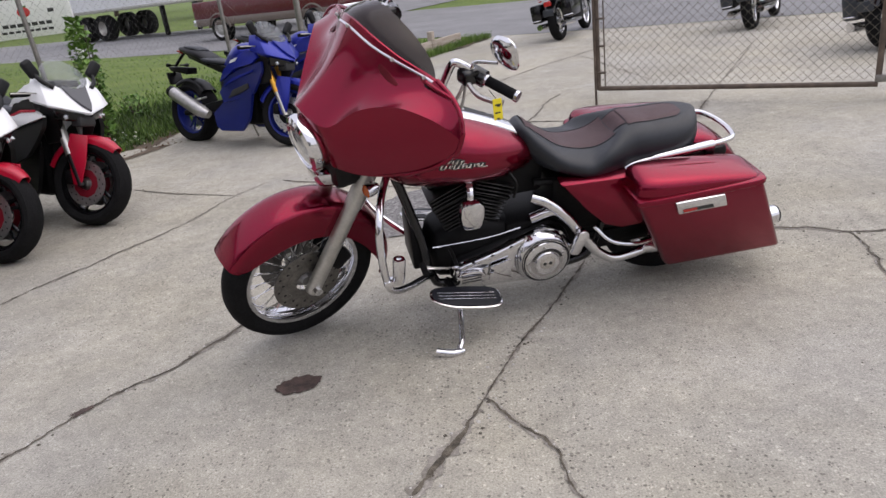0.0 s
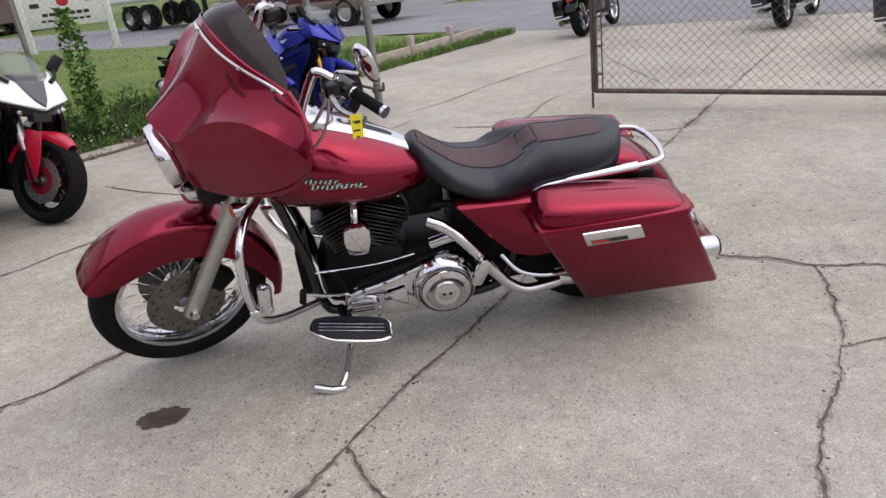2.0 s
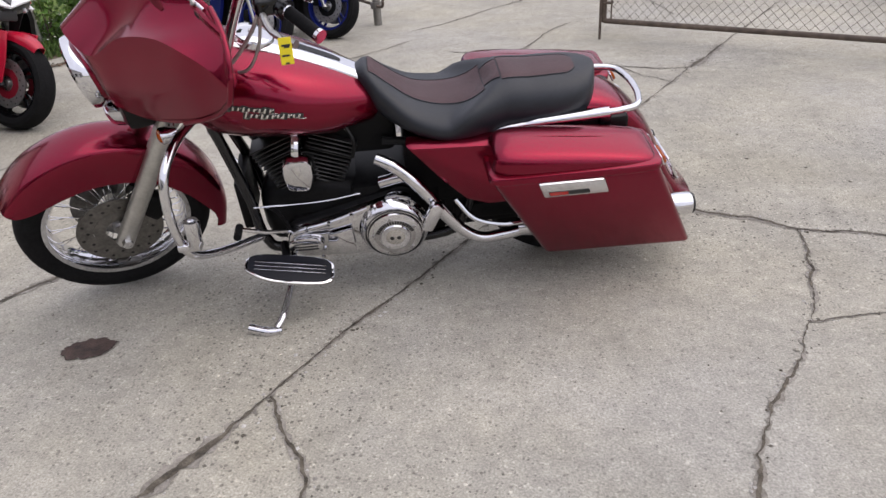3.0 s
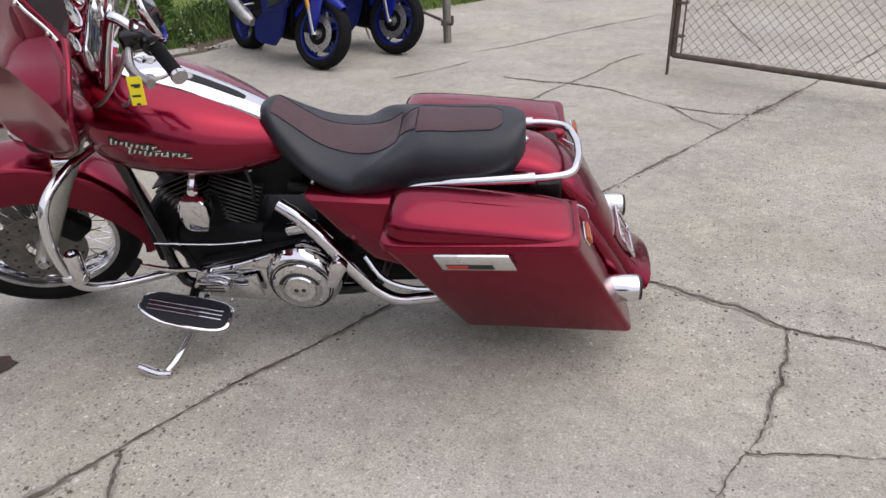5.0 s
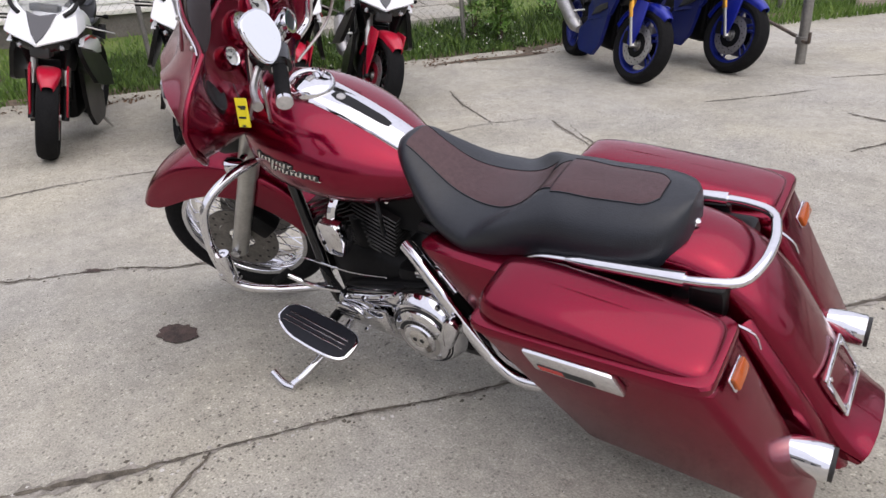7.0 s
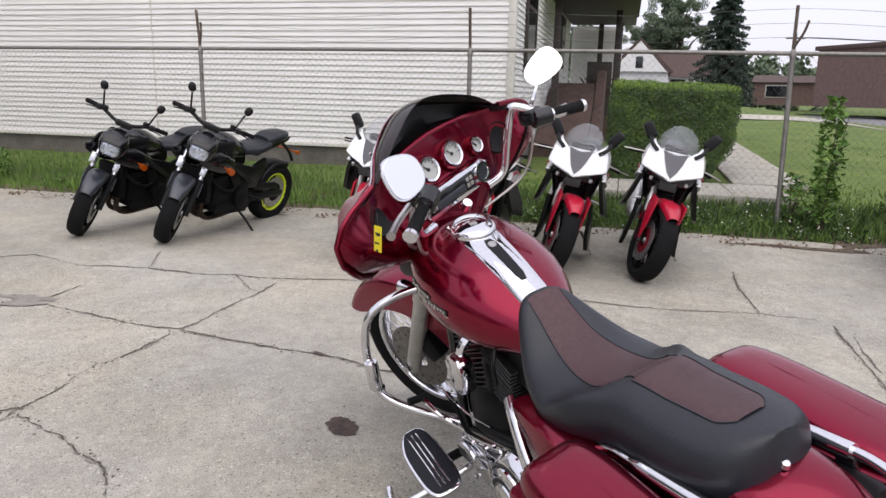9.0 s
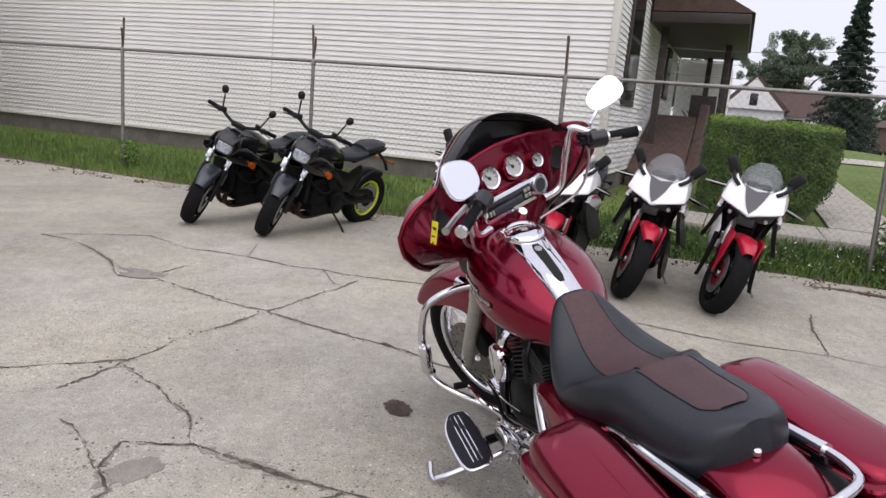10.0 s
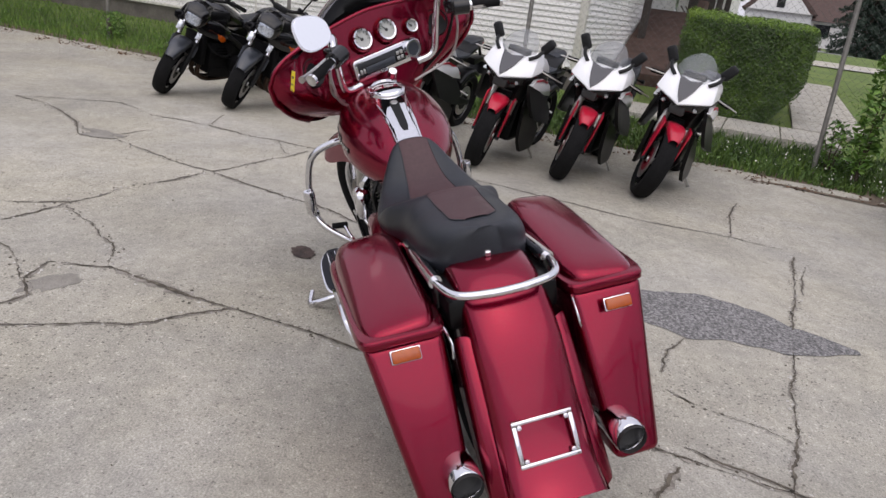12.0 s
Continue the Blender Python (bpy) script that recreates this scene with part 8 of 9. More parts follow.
def cruiser(label, m, trunk):
    top = thing("cruiser_motorcycle", label, "motorcycle", m, "cruisers parked by the street")
    wheel(top, "front_wheel", Matrix.Translation((0, 0, 0.32)), 0.32, 0.13, 0.22, M["rubber"], M["chrome"], "cast", (-1,), "black tyre on front wheel")
    wheel(top, "rear_wheel", Matrix.Translation((1.62, 0, 0.32)), 0.32, 0.16, 0.21, M["rubber"], M["chrome"], "cast", (1,), "black tyre on rear wheel")
    arc = [(1.62 - 0.36 * math.cos(radians(a)), 0.33 + 0.36 * math.sin(radians(a))) for a in (30, 55, 80, 105, 130, 155)]
    part("rear_fender", arch(path2(arc, 3), 0.10, 0.08), M["gloss_black"], top)
    arc = [(-0.36 * math.cos(radians(a)), 0.33 + 0.36 * math.sin(radians(a))) for a in (20, 50, 80, 110, 140, 170)]
    part("front_fender", arch(path2(arc, 3), 0.08, 0.08), M["gloss_black"], top)
    part("fuel_tank", loft([(0.42, 0.82, 0.08, 0.07), (0.52, 0.84, 0.15, 0.11), (0.68, 0.84, 0.17, 0.12), (0.86, 0.79, 0.12, 0.10), (0.95, 0.76, 0.06, 0.06)], 3, 20, 2.4), M["gloss_black"], top)
    part("seat", loft([(0.92, 0.74, 0.09, 0.06), (1.10, 0.71, 0.19, 0.07), (1.30, 0.74, 0.18, 0.08), (1.50, 0.80, 0.15, 0.06), (1.65, 0.80, 0.12, 0.04)], 3, 20, 2.8), M["leather"], top)
    part("engine", box(0.48, 1.02, -0.16, 0.16, 0.22, 0.68, 0.06), M["engine"], top)
    for s in (-1, 1):
        part("fork", tube([(0, s * 0.10, 0.32), (0.30, s * 0.10, 0.92)], 0.028, 10, 2), M["chrome"], top)
        part("handlebar", tube([(0.36, 0, 1.0), (0.38, s * 0.20, 1.06), (0.52, s * 0.36, 1.12), (0.68, s * 0.40, 1.08)], 0.014, 8, 4), M["chrome"], top)
        part("mirror", loft([(-0.02, 0, 0.03, 0.02), (0.0, 0, 0.06, 0.04), (0.012, 0, 0.055, 0.036)], 3, 14, 2.2), M["chrome"], top).matrix_basis = Matrix.Translation((0.50, s * 0.42, 1.24))
        part("mirror_stem", tube([(0.54, s * 0.35, 1.12), (0.50, s * 0.41, 1.21)], 0.006, 6, 2), M["chrome"], top)
        bag = part("saddlebag", hexa([(1.28, s * 0.18, 0.36), (1.86, s * 0.18, 0.36), (1.86, s * 0.36, 0.36), (1.28, s * 0.34, 0.36), (1.25, s * 0.18, 0.66), (1.86, s * 0.18, 0.66), (1.86, s * 0.37, 0.66), (1.25, s * 0.36, 0.66)], 0.03), M["gloss_black" if trunk else "slate"], top, "dark saddlebag")
        part("bag_rail", tube([(1.85, s * 0.36, 0.40), (1.90, s * 0.30, 0.40), (1.90, s * 0.19, 0.40)], 0.010, 8, 3), M["chrome"], bag)
        part("muffler", tube([(0.9, s * 0.20, 0.26), (1.4, s * 0.21, 0.27), (1.95, s * 0.21, 0.29)], lambda u: 0.03 + 0.02 * min(1, u * 2), 12, 3), M["chrome"], top)
        part("rear_signal", lathe([(0, 0.03), (0.03, 0.02), (0.034, 0), (0, 0)], (1.88, s * 0.14, 0.72), (1, 0, 0), 14), M["amber" if not trunk else "red_lens"], top)
    part("tail_light", box(1.93, 1.99, -0.06, 0.06, 0.60, 0.68, 0.015), M["red_lens"], top, "red tail light")
    part("signal_bar", tube([(1.90, -0.16, 0.72), (1.92, 0, 0.72), (1.90, 0.16, 0.72)], 0.012, 8, 3), M["chrome"], top)
    part("plate", box(2.0, 2.006, -0.09, 0.09, 0.44, 0.55, 0.003), M["slate"], top)
    part("side_stand", tube([(0.62, -0.14, 0.22), (0.66, -0.28, 0.11), (0.68, -0.37, 0.073)], 0.012, 8, 3), M["chrome"], top)
    if trunk:
        tk = part("trunk", loft([(1.52, 0.99, 0.20, 0.10), (1.56, 0.99, 0.27, 0.135), (1.80, 0.99, 0.28, 0.14), (1.97, 0.98, 0.25, 0.12), (2.02, 0.98, 0.18, 0.08)], 3, 24, 4.5), M["gloss_black"], top, "black touring trunk")
        part("trunk_light", box(2.0, 2.03, -0.17, 0.17, 0.93, 0.99, 0.012), M["red_lens"], tk)
        part("backrest", loft([(1.48, 1.04, 0.16, 0.10), (1.53, 1.05, 0.19, 0.12), (1.57, 1.04, 0.16, 0.10)], 3, 20, 3.0), M["leather"], top)
        part("fairing", loft([(0.0, 1.0, 0.14, 0.14), (0.08, 1.02, 0.32, 0.20), (0.22, 1.03, 0.38, 0.22), (0.34, 1.05, 0.36, 0.20)], 3, 24, 3.0), M["gloss_black"], top)
        part("windscreen", plate([(0.10, 1.2), (0.16, 1.2), (0.36, 1.50), (0.34, 1.51)], 0.5, 0.01), M["clear"], top)
    else:
        part("headlight", lathe([(0, -0.10), (0.09, -0.06), (0.11, 0.04), (0.10, 0.06), (0, 0.06)], (0.18, 0, 0.96), (-1, 0, 0), 20), M["chrome"], top)
        part("windscreen", plate([(0.20, 1.05), (0.24, 1.05), (0.40, 1.42), (0.38, 1.43)], 0.42, 0.01), M["clear"], top)
        part("fender_emblem", box(1.92, 1.95, -0.05, 0.05, 0.73, 0.80, 0.015), M["red_lens"], top)
    return top


def place(e, n, heading, lean):
    """As stand_at, for a bike known by its rear contact."""
    h = radians(heading)
    return stand_at(e + 1.62 * math.cos(h), n + 1.62 * math.sin(h), heading, lean)


cruiser("black touring motorcycle with trunk and chrome rails seen from behind", place(-4.05, 12.15, 92, 8), True)
cruiser("dark cruiser with grey leather saddlebags by the street", place(-0.95, 12.0, 84, 8), False)
cruiser("dark cruiser with chrome pipes behind the gate", place(0.72, 9.45, 58, 8), False)


# ---- across the street: sign, vehicles, houses and trees ----
sign = thing("sign", "white wooden notice sign with red apple on two posts", "sign", at_site(-19.40, 11.12, land(-19, 11.5) - 0.05, 43) @ Matrix.Diagonal((1.24, 1, 0.95, 1)))
for x in (0.0, 1.75):
    p = part("post", box(x - 0.06, x + 0.06, -0.06, 0.06, 0, 2.45, 0.01), M["sign_white"], sign)
    part("post_cap", lathe([(0.075, 0), (0.075, 0.03), (0.05, 0.06), (0.055, 0.11), (0.0, 0.15)], (x, 0, 2.45), (0, 0, 1), 14), M["sign_white"], p)
part("board", box(0.06, 1.69, -0.03, 0.03, 0.75, 2.25, 0.006), M["sign_white"], sign)
for x0, x1, z0, z1, mk in ((0.15, 0.42, 2.05, 2.17, "sign_red"), (0.50, 0.95, 2.05, 2.17, "sign_red"), (1.03, 1.58, 2.05, 2.17, "sign_red"), (0.2, 1.55, 1.90, 1.96, "ink"), (0.35, 1.4, 1.77, 1.83, "ink"), (0.2, 0.42, 1.30, 1.42, "ink"), (1.35, 1.5, 1.35, 1.45, "ink"), (0.40, 1.40, 1.05, 1.14, "ink"), (0.35, 1.4, 0.90, 0.96, "ink")):
    k = max(1, int((x1 - x0) / 0.13))
    for i in range(k):
        a = x0 + (x1 - x0) * i / k
        part("text_bar", box(a, a + (x1 - x0) / k - 0.03, -0.036, -0.031, z0, z1), M[mk], sign)
part("apple", lathe([(0, 0.02), (0.06, 0.02), (0.12, 0.01), (0.13, 0.0), (0, 0)], (0.88, -0.03, 1.42), (0, -1, 0), 20), M["sign_red"], sign, "red apple shape")
part("apple_leaf", box(0.88, 0.96, -0.04, -0.032, 1.54, 1.58, 0.003), M["leaf"], sign)


def pickup(m):
    top = thing("pickup_truck", "maroon and tan crew cab pickup truck on the street", "truck", m)

    def shell(name, pts, half, mt, inset=0.0, parent=top, bevel=0.05):
        bm = bmesh.new()
        rings_mesh([[(x, -half + (inset if z > 1.2 else 0), z) for x, z in pts], [(x, half - (inset if z > 1.2 else 0), z) for x, z in pts]], bm=bm)
        bmesh.ops.recalc_face_normals(bm, faces=bm.faces)
        es = [e for e in bm.edges if e.calc_face_angle(0) > 0.6]
        bmesh.ops.bevel(bm, geom=es, offset=bevel, segments=2, affect="EDGES", profile=0.5)
        return part(name, bm, mt, parent)
    shell("body", [(-2.95, 0.75), (2.85, 0.75), (2.95, 0.95), (2.90, 1.22), (1.35, 1.32), (-2.95, 1.30)], 0.98, M["maroon"])
    shell("lower_body", [(-2.9, 0.52), (2.8, 0.52), (2.88, 0.78), (-2.93, 0.78)], 0.985, M["tan"])
    cab = shell("cab", [(-0.95, 1.28), (1.40, 1.28), (0.75, 1.90), (-0.75, 1.93)], 0.93, M["maroon"], 0.08)
    for s in (-1, 1):
        for x0, x1, x2, x3 in ((-0.80, -0.05, -0.08, -0.68), (0.03, 1.05, 0.66, 0.0)):
            w = part("side_window", plate([(x0, 1.34), (x1, 1.34), (x2, 1.82), (x3, 1.82)], 0.02, 0.0, at=s * 0.90), M["glass_dark"], cab)
        part("mirror", box(0.95, 1.10, s * 1.0 - 0.08, s * 1.0 + 0.08, 1.28, 1.55, 0.03), M["plastic"], top)
        for x in (-1.85, 1.95):
            wh = part("wheel", lathe([(0.24, -0.12), (0.36, -0.13), (0.40, -0.09), (0.40, 0.09), (0.36, 0.13), (0.24, 0.12), (0.24, -0.12)], (x, s * 0.86, 0.40), (0, 1, 0), 32), M["rubber"], top, "black tyre")
            part("rim", lathe([(0, 0.06), (0.08, 0.08), (0.20, 0.05), (0.25, 0.09), (0.25, 0.0), (0, 0)], (x, s * 0.90, 0.40), (0, s, 0), 24), M["steel"], wh)
            part("wheel_arch", arch(path2([(x - 0.50 * math.cos(radians(a)), 0.42 + 0.50 * math.sin(radians(a))) for a in (5, 40, 75, 105, 140, 175)], 3), 0.08, 0.05), M["tan"], top).matrix_basis = Matrix.Translation((0, s * 0.93, 0))
        part("headlight", box(2.84, 2.98, s * 0.74 - 0.18, s * 0.74 + 0.18, 0.98, 1.18, 0.03), M["lens"], top)
    part("windscreen", hexa([(1.28, -0.78, 1.33), (1.36, -0.78, 1.33), (1.36, 0.78, 1.33), (1.28, 0.78, 1.33), (0.76, -0.70, 1.84), (0.83, -0.70, 1.84), (0.83, 0.70, 1.84), (0.76, 0.70, 1.84)], 0.01), M["glass_dark"], cab)
    part("grille", box(2.86, 2.99, -0.54, 0.54, 0.92, 1.20, 0.03), M["chrome"], top)
    part("bumper", box(2.80, 3.08, -0.98, 0.98, 0.52, 0.80, 0.06), M["chrome"], top)
    part("rear_bumper", box(-3.08, -2.9, -0.95, 0.95, 0.55, 0.75, 0.04), M["chrome"], top)
    part("bed_liner", box(-2.85, -1.0, -0.85, 0.85, 1.18, 1.302, 0.01), M["plastic"], top)
    return top


pickup(at_site(-14.3, 17.1, land(-14.3, 17.1) - 0.01, -4) @ Matrix.Diagonal((1, 1, 0.91, 1)))


def semi(m):
    top = thing("semi_trailer", "white box semi trailer on the street", "trailer", m)
    part("box_body", box(0, 14.5, -1.28, 1.28, 1.15, 4.05, 0.03), M["trailer"], top, smooth=False)
    for k in range(24):
        part("side_post", box(0.3 + k * 0.6, 0.33 + k * 0.6, -1.295, -1.28, 1.2, 4.0), M["trailer"], top)
    part("side_rail", box(0, 14.5, -1.30, -1.27, 1.10, 1.22, 0.01), M["alu"], top)
    part("landing_leg", box(6.0, 6.15, -0.9, -0.75, 0.0, 1.15, 0.01), M["black"], top)
    part("landing_leg", box(6.0, 6.15, 0.75, 0.9, 0.0, 1.15, 0.01), M["black"], top)
    for x in (1.5, 2.7):
        for y in (-1.0, 1.0):
            w = part("wheel", lathe([(0.28, -0.22), (0.46, -0.24), (0.50, -0.18), (0.50, 0.18), (0.46, 0.24), (0.28, 0.22), (0.28, -0.22)], (x, y, 0.50), (0, 1, 0), 28), M["rubber"], top, "black tyre")
            part("rim", lathe([(0, 0.04), (0.14, 0.06), (0.20, 0.0), (0.29, 0.2), (0.29, 0.0), (0, 0)], (x, y, 0.50), (0, math.copysign(1, y), 0), 20), M["alu"], w)
    part("mudflap", box(1.2, 1.23, -1.2, -0.7, 0.25, 1.0), M["black"], top)


semi(at_site(-29.0, 21.0, land(-29, 21) + 0.01, -1))


def building(name, label, m, L, W, H, wall, roof, rise, openings, chimney=False):
    b = thing(name, label, "house", m)
    part("wall", box(-L / 2, L / 2, 0, W, 0, H), wall, b, smooth=False)
    if rise:
        bm = bmesh.new()
        o = 0.35
        rings_mesh([[(-L / 2 - o, -o, H), (-L / 2 - o, W + o, H), (-L / 2 - o, W / 2, H + rise)], [(L / 2 + o, -o, H), (L / 2 + o, W + o, H), (L / 2 + o, W / 2, H + rise)]], bm=bm)
        part("roof", bm, roof, b, smooth=False)
        for sx in (-1, 1):
            bm = bmesh.new()
            x = sx * (L / 2 + o)
            tri = [(W * 0.03, H - 0.02), (W * 0.97, H - 0.02), (W / 2, H + rise * 0.90)]
            rings_mesh([[(x - 0.03, y, z) for y, z in tri], [(x + 0.03, y, z) for y, z in tri]], bm=bm)
            g = part("gable", bm, wall, b, smooth=False)
            part("attic_window", box(x - 0.06, x + 0.06, W / 2 - 0.28, W / 2 + 0.28, H + 0.25, H + 0.25 + min(0.9, rise * 0.4), 0.01), M["glass_dark"], g)
    else:
        part("roof", box(-L / 2 - 0.2, L / 2 + 0.2, -0.2, W + 0.2, H, H + 0.3, 0.03), roof, b)
    for x0, x1, z0, z1, mk, nm in openings:
        w = part(nm, box(x0 - 0.08, x1 + 0.08, -0.06, 0.05, z0 - 0.08, z1 + 0.08, 0.01), M["trim"], b)
        part("pane", box(x0, x1, -0.09, -0.055, z0, z1), M[mk], w)
    return b


W_ = "window"
building("shop_building", "grey block shop building across the street", at_site(-1.5, 31.2, 0.1, 8), 14, 10, 4.2, M["grey_block"], M["shingle"], 0, [(-5.5, -1.8, 1.3, 2.9, "glass_dark", W_), (1.0, 2.0, 0.0, 2.2, "darkwood", "door"), (4.0, 6.5, 1.3, 2.8, "glass_dark", W_)])
building("brick_building", "low brown brick building across the street", at_site(-62, 24, 1.0, -60), 18, 10, 4.0, M["brick"], M["red_roof"], 0, [(-4.0, -2.8, 0.0, 2.3, "white_wall", "door"), (2, 4, 1.0, 2.3, "glass_dark", W_)])
building("garage", "white garage with green door and grey roof", at_site(-38.3, 64.3, 0.3, 30), 5.0, 6, 1.75, M["white_wall"], M["shingle"], 1.1, [(-0.2, 1.9, 0, 1.45, "green_door", "door")])
building("far_house", "white two-storey house with grey roof far off", at_site(-37, 76.5, 0.9, 30), 5.5, 7, 3.2, M["white_wall"], M["shingle"], 2.6, [(-2.6, -1.6, 1.2, 2.5, "glass_dark", W_), (1.4, 2.4, 1.2, 2.5, "glass_dark", W_), (-0.5, 0.5, 0, 2.1, "glass_dark", "door")])
building("gable_house", "white gabled house with red-brown roof beyond the hedge", at_site(-63, 1.25, 1.4, 0), 8, 4.6, 2.0, M["white_wall"], M["red_roof"], 2.6, [(-2.4, -1.2, 1.0, 2.3, "glass_dark", W_), (1.0, 2.2, 1.0, 2.3, "glass_dark", W_)])
building("low_house", "low house with red-brown roof behind the spruce", at_site(-62, 7.2, 1.2, 90), 5.5, 6, 1.9, M["white_wall"], M["red_roof"], 2.3, [(-1, 0.2, 0.8, 1.7, "glass_dark", W_)])
# unseen building added behind the camera so chrome and paint reflect something dark
building("unseen_building", "unseen grey metal-clad building added at the back of the lot for reflections", at_site(7.0, -9.5, 0, 180), 26, 10, 5.0, M["grey_block"], M["shingle"], 0, [(-9, -5, 0, 3.4, "slate", "door"), (-2, 1.5, 0.6, 2.8, "glass_dark", W_), (4, 8, 0, 3.4, "slate", "door")])
building("brick_row", "long low brick building far behind the lawn", at_site(-64.4, 20.2, 0.98, 76), 14, 8, 1.9, M["brick"], M["red_roof"], 0.7, [(-6, -4.4, 0.7, 1.6, "glass_dark", W_), (-1.4, 0.2, 0, 1.8, "white_wall", "door"), (4, 6, 0.7, 1.6, "glass_dark", W_)])


def tree(name, label, m, height, spread, count, size, seed, conifer=False, leaf="tree_leaf"):
    t = thing(name, label, "tree", m)
    rnd = random.Random(seed)
    part("trunk", tube([(0, 0, -0.3), (0.05, 0, height * 0.35), (0.1, 0.05, height * 0.85)], lambda u: height * 0.028 * (1 - 0.85 * u), 10, 4), M["bark"], t)
    verts, faces = [], []
    clumps = []
    if conifer:
        for k in range(130):
            z = 0.05 + 0.94 * (k / 130) ** 0.95
            a = k * 2.4
            r = spread * (1 - z) ** 0.75 * rnd.uniform(0.7, 1.12)
            droop = 0.30 * r
            part("limb", tube([(0, 0, height * z), (r * math.cos(a), r * math.sin(a), height * z - droop)], lambda u: 0.035 * (1 - u) + 0.01, 5, 2), M["bark"], t)
            for f in steps(0.2, 1.0, 6):
                clumps.append((Vector((r * f * math.cos(a), r * f * math.sin(a), height * z - droop * f)), 0.10 + spread * 0.075 * (1.2 - z)))
    else:
        for k in range(16):
            a, z = rnd.uniform(0, 6.3), rnd.uniform(0.35, 0.8)
            r = spread * rnd.uniform(0.4, 0.95)
            tip = Vector((r * math.cos(a), r * math.sin(a), height * min(0.97, z + rnd.uniform(0.05, 0.25))))
            part("limb", tube([(0, 0, height * (z - 0.15)), tip * 0.5 + Vector((0, 0, height * z * 0.5)), tip], lambda u: height * 0.010 * (1 - u) + 0.01, 6, 3), M["bark"], t)
            for _ in range(9):
                clumps.append((tip + Vector((rnd.gauss(0, 1), rnd.gauss(0, 1), rnd.gauss(0, 0.7))) * spread * 0.30, spread * rnd.uniform(0.10, 0.24)))
    for _ in range(count):
        c, r = rnd.choice(clumps)
        d = Vector((rnd.gauss(0, 1), rnd.gauss(0, 1), rnd.gauss(0, 0.6 if conifer else 1)))
        p = c + d.normalized() * r * rnd.random() ** 0.4
        q = Euler((rnd.uniform(-1.2, 1.2), rnd.uniform(-1.2, 1.2), rnd.uniform(0, 6.3))).to_matrix()
        s = size * rnd.uniform(0.6, 1.5)
        i = len(verts)
        verts += [p + q @ Vector(v) * s for v in ((-0.5, 0, 0), (0, -0.35, 0.06), (0.6, 0, 0), (0, 0.35, 0.06))]
        faces.append((i, i + 1, i + 2, i + 3))
    me = bpy.data.meshes.new("crown")
    me.from_pydata(verts, [], faces)
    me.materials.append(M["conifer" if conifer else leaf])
    o = new("crown", me)
    o.parent = t


tree("spruce", "tall dark spruce beyond the hedge", at_site(-48.6, 8.6, 0.9), 9.6, 2.05, 34000, 0.13, 31, True)
tree("spruce", "dark spruce beside the tall one", at_site(-51, 10.0, 0.9), 3.6, 1.3, 8000, 0.13, 32, True)
tree("maple", "round leafy maple behind the houses", at_site(-69, 5.3, 0.9), 7.6, 2.5, 40000, 0.115, 33, leaf="hazy_leaf")
tree("maple", "leafy maple behind the houses", at_site(-70, 7.4, 0.9), 9.0, 2.3, 40000, 0.115, 34, leaf="hazy_leaf")
tree("spruce", "dark spreading spruce by the brick building", at_site(-67, 35, 0.6), 13.0, 6.0, 26000, 0.34, 35, True)
tree("maple", "tall leafy tree across the street", at_site(-31, 45, 0.7), 15, 5.0, 12000, 0.4, 36)
tree("maple", "tall leafy tree across the street", at_site(-40, 38, 0.8), 13, 5.0, 12000, 0.4, 37)
tree("maple", "leafy tree beyond the side street", at_site(-24, 70, 0.6), 14, 6.0, 12000, 0.45, 38)
for k, (e, n) in enumerate(((-47.5, 76), (-44, 78), (-40, 81), (-36, 83), (-32, 84), (-28, 86))):
    tree("maple", "dark leafy tree behind the far garage", at_site(e, n, 0.2), 6.4 + 1.2 * math.sin(k * 2.3), 4.0, 9000, 0.42, 70 + k)
tree("maple", "dark purple-green tree by the far buildings", at_site(-84, 24, 1.0), 3.6, 3.0, 8000, 0.4, 39)
tree("maple", "round shrub beside the far garage", at_site(-32.0, 66, 0.7), 4.5, 2.0, 5000, 0.25, 40)
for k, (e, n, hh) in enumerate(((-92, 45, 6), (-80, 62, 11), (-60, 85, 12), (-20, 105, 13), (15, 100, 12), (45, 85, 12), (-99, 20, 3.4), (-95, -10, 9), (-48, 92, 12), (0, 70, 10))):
    tree("maple", "leafy tree far off along the skyline", at_site(e, n, 0.8), hh, 7.0, 6000, 0.7, 50 + k, leaf="hazy_leaf")


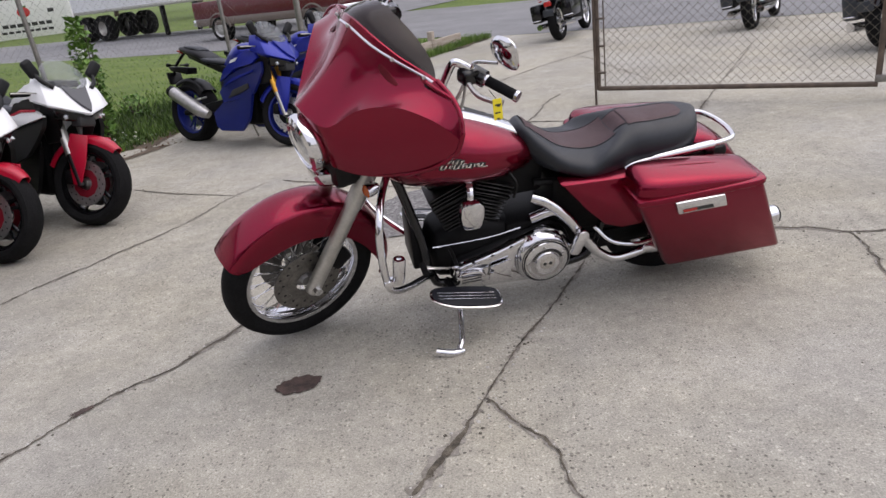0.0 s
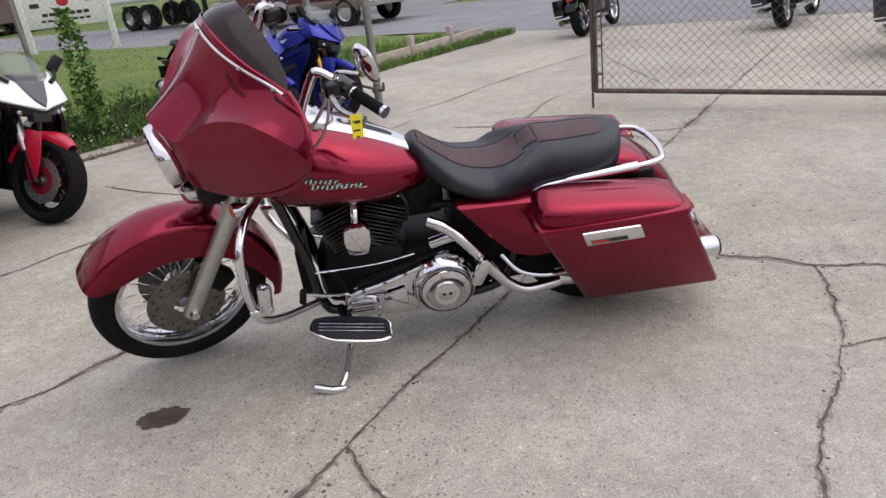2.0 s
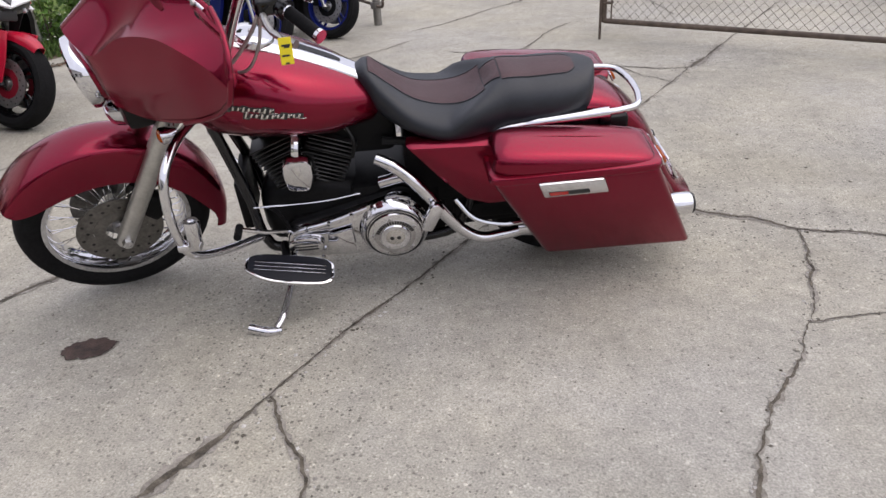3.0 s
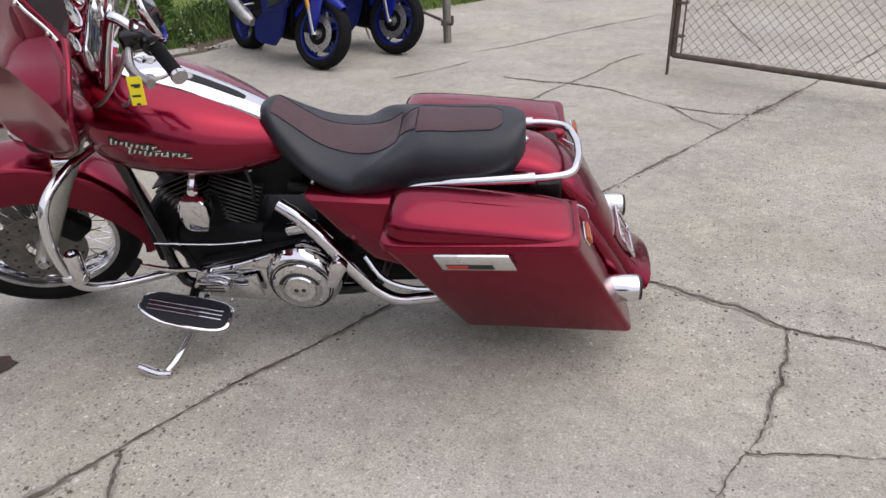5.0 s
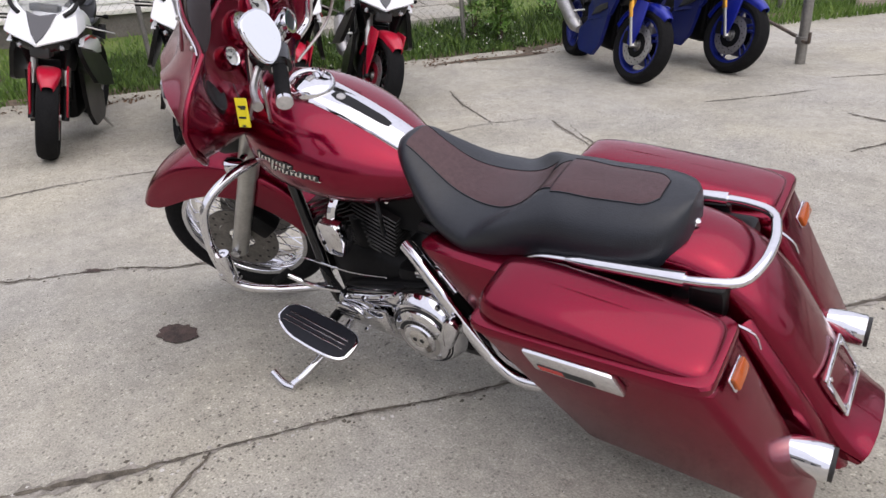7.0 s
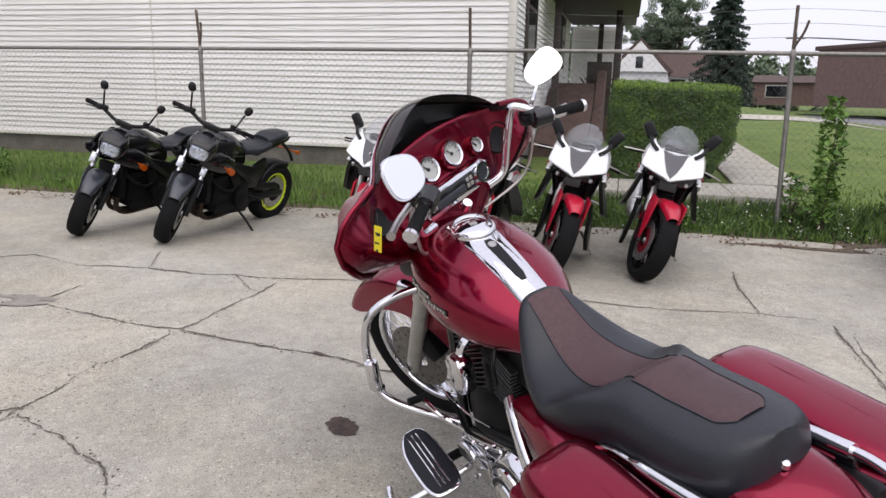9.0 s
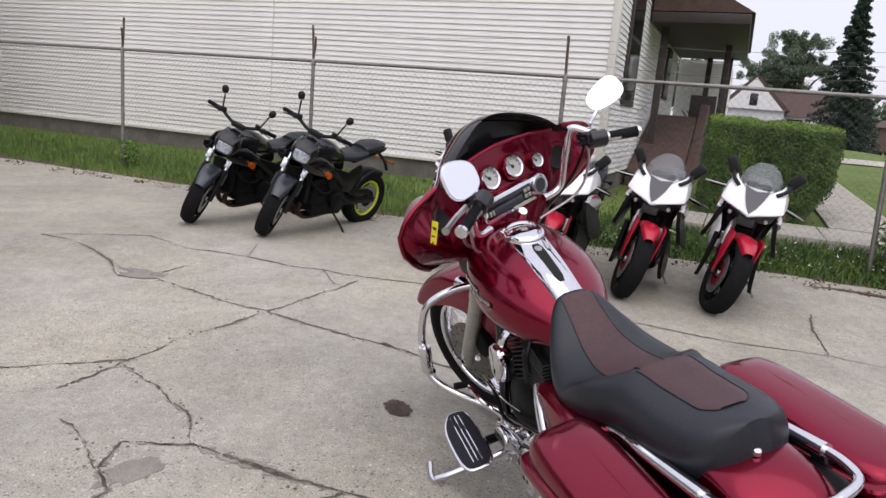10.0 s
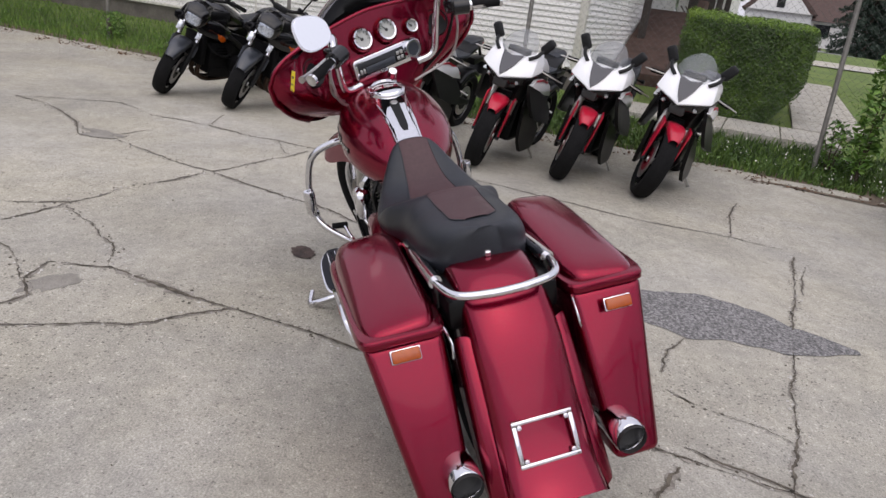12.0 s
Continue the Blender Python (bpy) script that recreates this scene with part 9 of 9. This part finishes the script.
def van(m):
    top = thing("van", "small white delivery van parked by the far brick building", "van", m)
    prof = [(-2.3, 0.35), (2.3, 0.35), (2.4, 0.9), (1.7, 1.15), (1.2, 1.95), (-2.3, 2.0)]
    bm = bmesh.new()
    rings_mesh([[(x, -0.9, z) for x, z in prof], [(x, 0.9, z) for x, z in prof]], bm=bm)
    body = part("body", bm, M["white_wall"], top, smooth=False)
    part("windscreen", hexa([(1.68, -0.75, 1.2), (1.72, -0.75, 1.2), (1.72, 0.75, 1.2), (1.68, 0.75, 1.2), (1.26, -0.7, 1.85), (1.30, -0.7, 1.85), (1.30, 0.7, 1.85), (1.26, 0.7, 1.85)], 0.01), M["glass_dark"], body)
    for s in (-1, 1):
        part("side_window", plate([(0.4, 1.25), (1.5, 1.25), (1.15, 1.8), (0.4, 1.8)], 0.02, 0.0, at=s * 0.905), M["glass_dark"], body)
        for x in (-1.5, 1.5):
            part("wheel", lathe([(0, -0.1), (0.30, -0.1), (0.34, -0.06), (0.34, 0.06), (0.30, 0.1), (0, 0.1)], (x, s * 0.82, 0.34), (0, 1, 0), 20), M["rubber"], top)


van(at_site(-60.5, 10.75, 1.06, 5))


# ---- utility poles and wires ----
for e, n, h in ((-112, 25.5, 10), (-58, 34, 10)):
    up = thing("utility_pole", "weathered wooden utility pole with cross arm", "pole", at_site(e, n, 0.8))
    part("pole", tube([(0, 0, -0.5), (0, 0, h)], lambda u: 0.17 - 0.05 * u, 10, 2), M["bark"], up)
    part("cross_arm", box(-0.08, 0.08, -1.3, 1.3, h - 0.8, h - 0.65, 0.01), M["bark"], up)
    for y in (-1.2, -0.4, 0.4, 1.2):
        part("wire", tube([(0, y, h - 0.6), (4, y + 22, h - 1.6), (6, y + 45, h - 0.6)], 0.02, 5, 6), M["ink"], up)

# small pale chips lying on the concrete
rnd = random.Random(77)
for k in range(26):
    x, y = rnd.uniform(-1.2, 2.6), rnd.uniform(1.0, 4.6)
    r = rnd.uniform(0.004, 0.011)
    bm = bmesh.new()
    bmesh.ops.create_icosphere(bm, subdivisions=1, radius=r)
    for v in bm.verts:
        v.co = Vector((v.co.x * rnd.uniform(0.7, 1.3), v.co.y * rnd.uniform(0.7, 1.3), v.co.z * 0.5))
    o = link("stone_chip", bm, M["walk"], label="small pale stone chip lying on the concrete", smooth=False)
    tagged(o, category="stone", group="stone chips on the concrete")
    o.matrix_basis = Matrix.Translation((x, y, r * 0.35)) @ Matrix.Rotation(rnd.uniform(0, 6), 4, "Z")
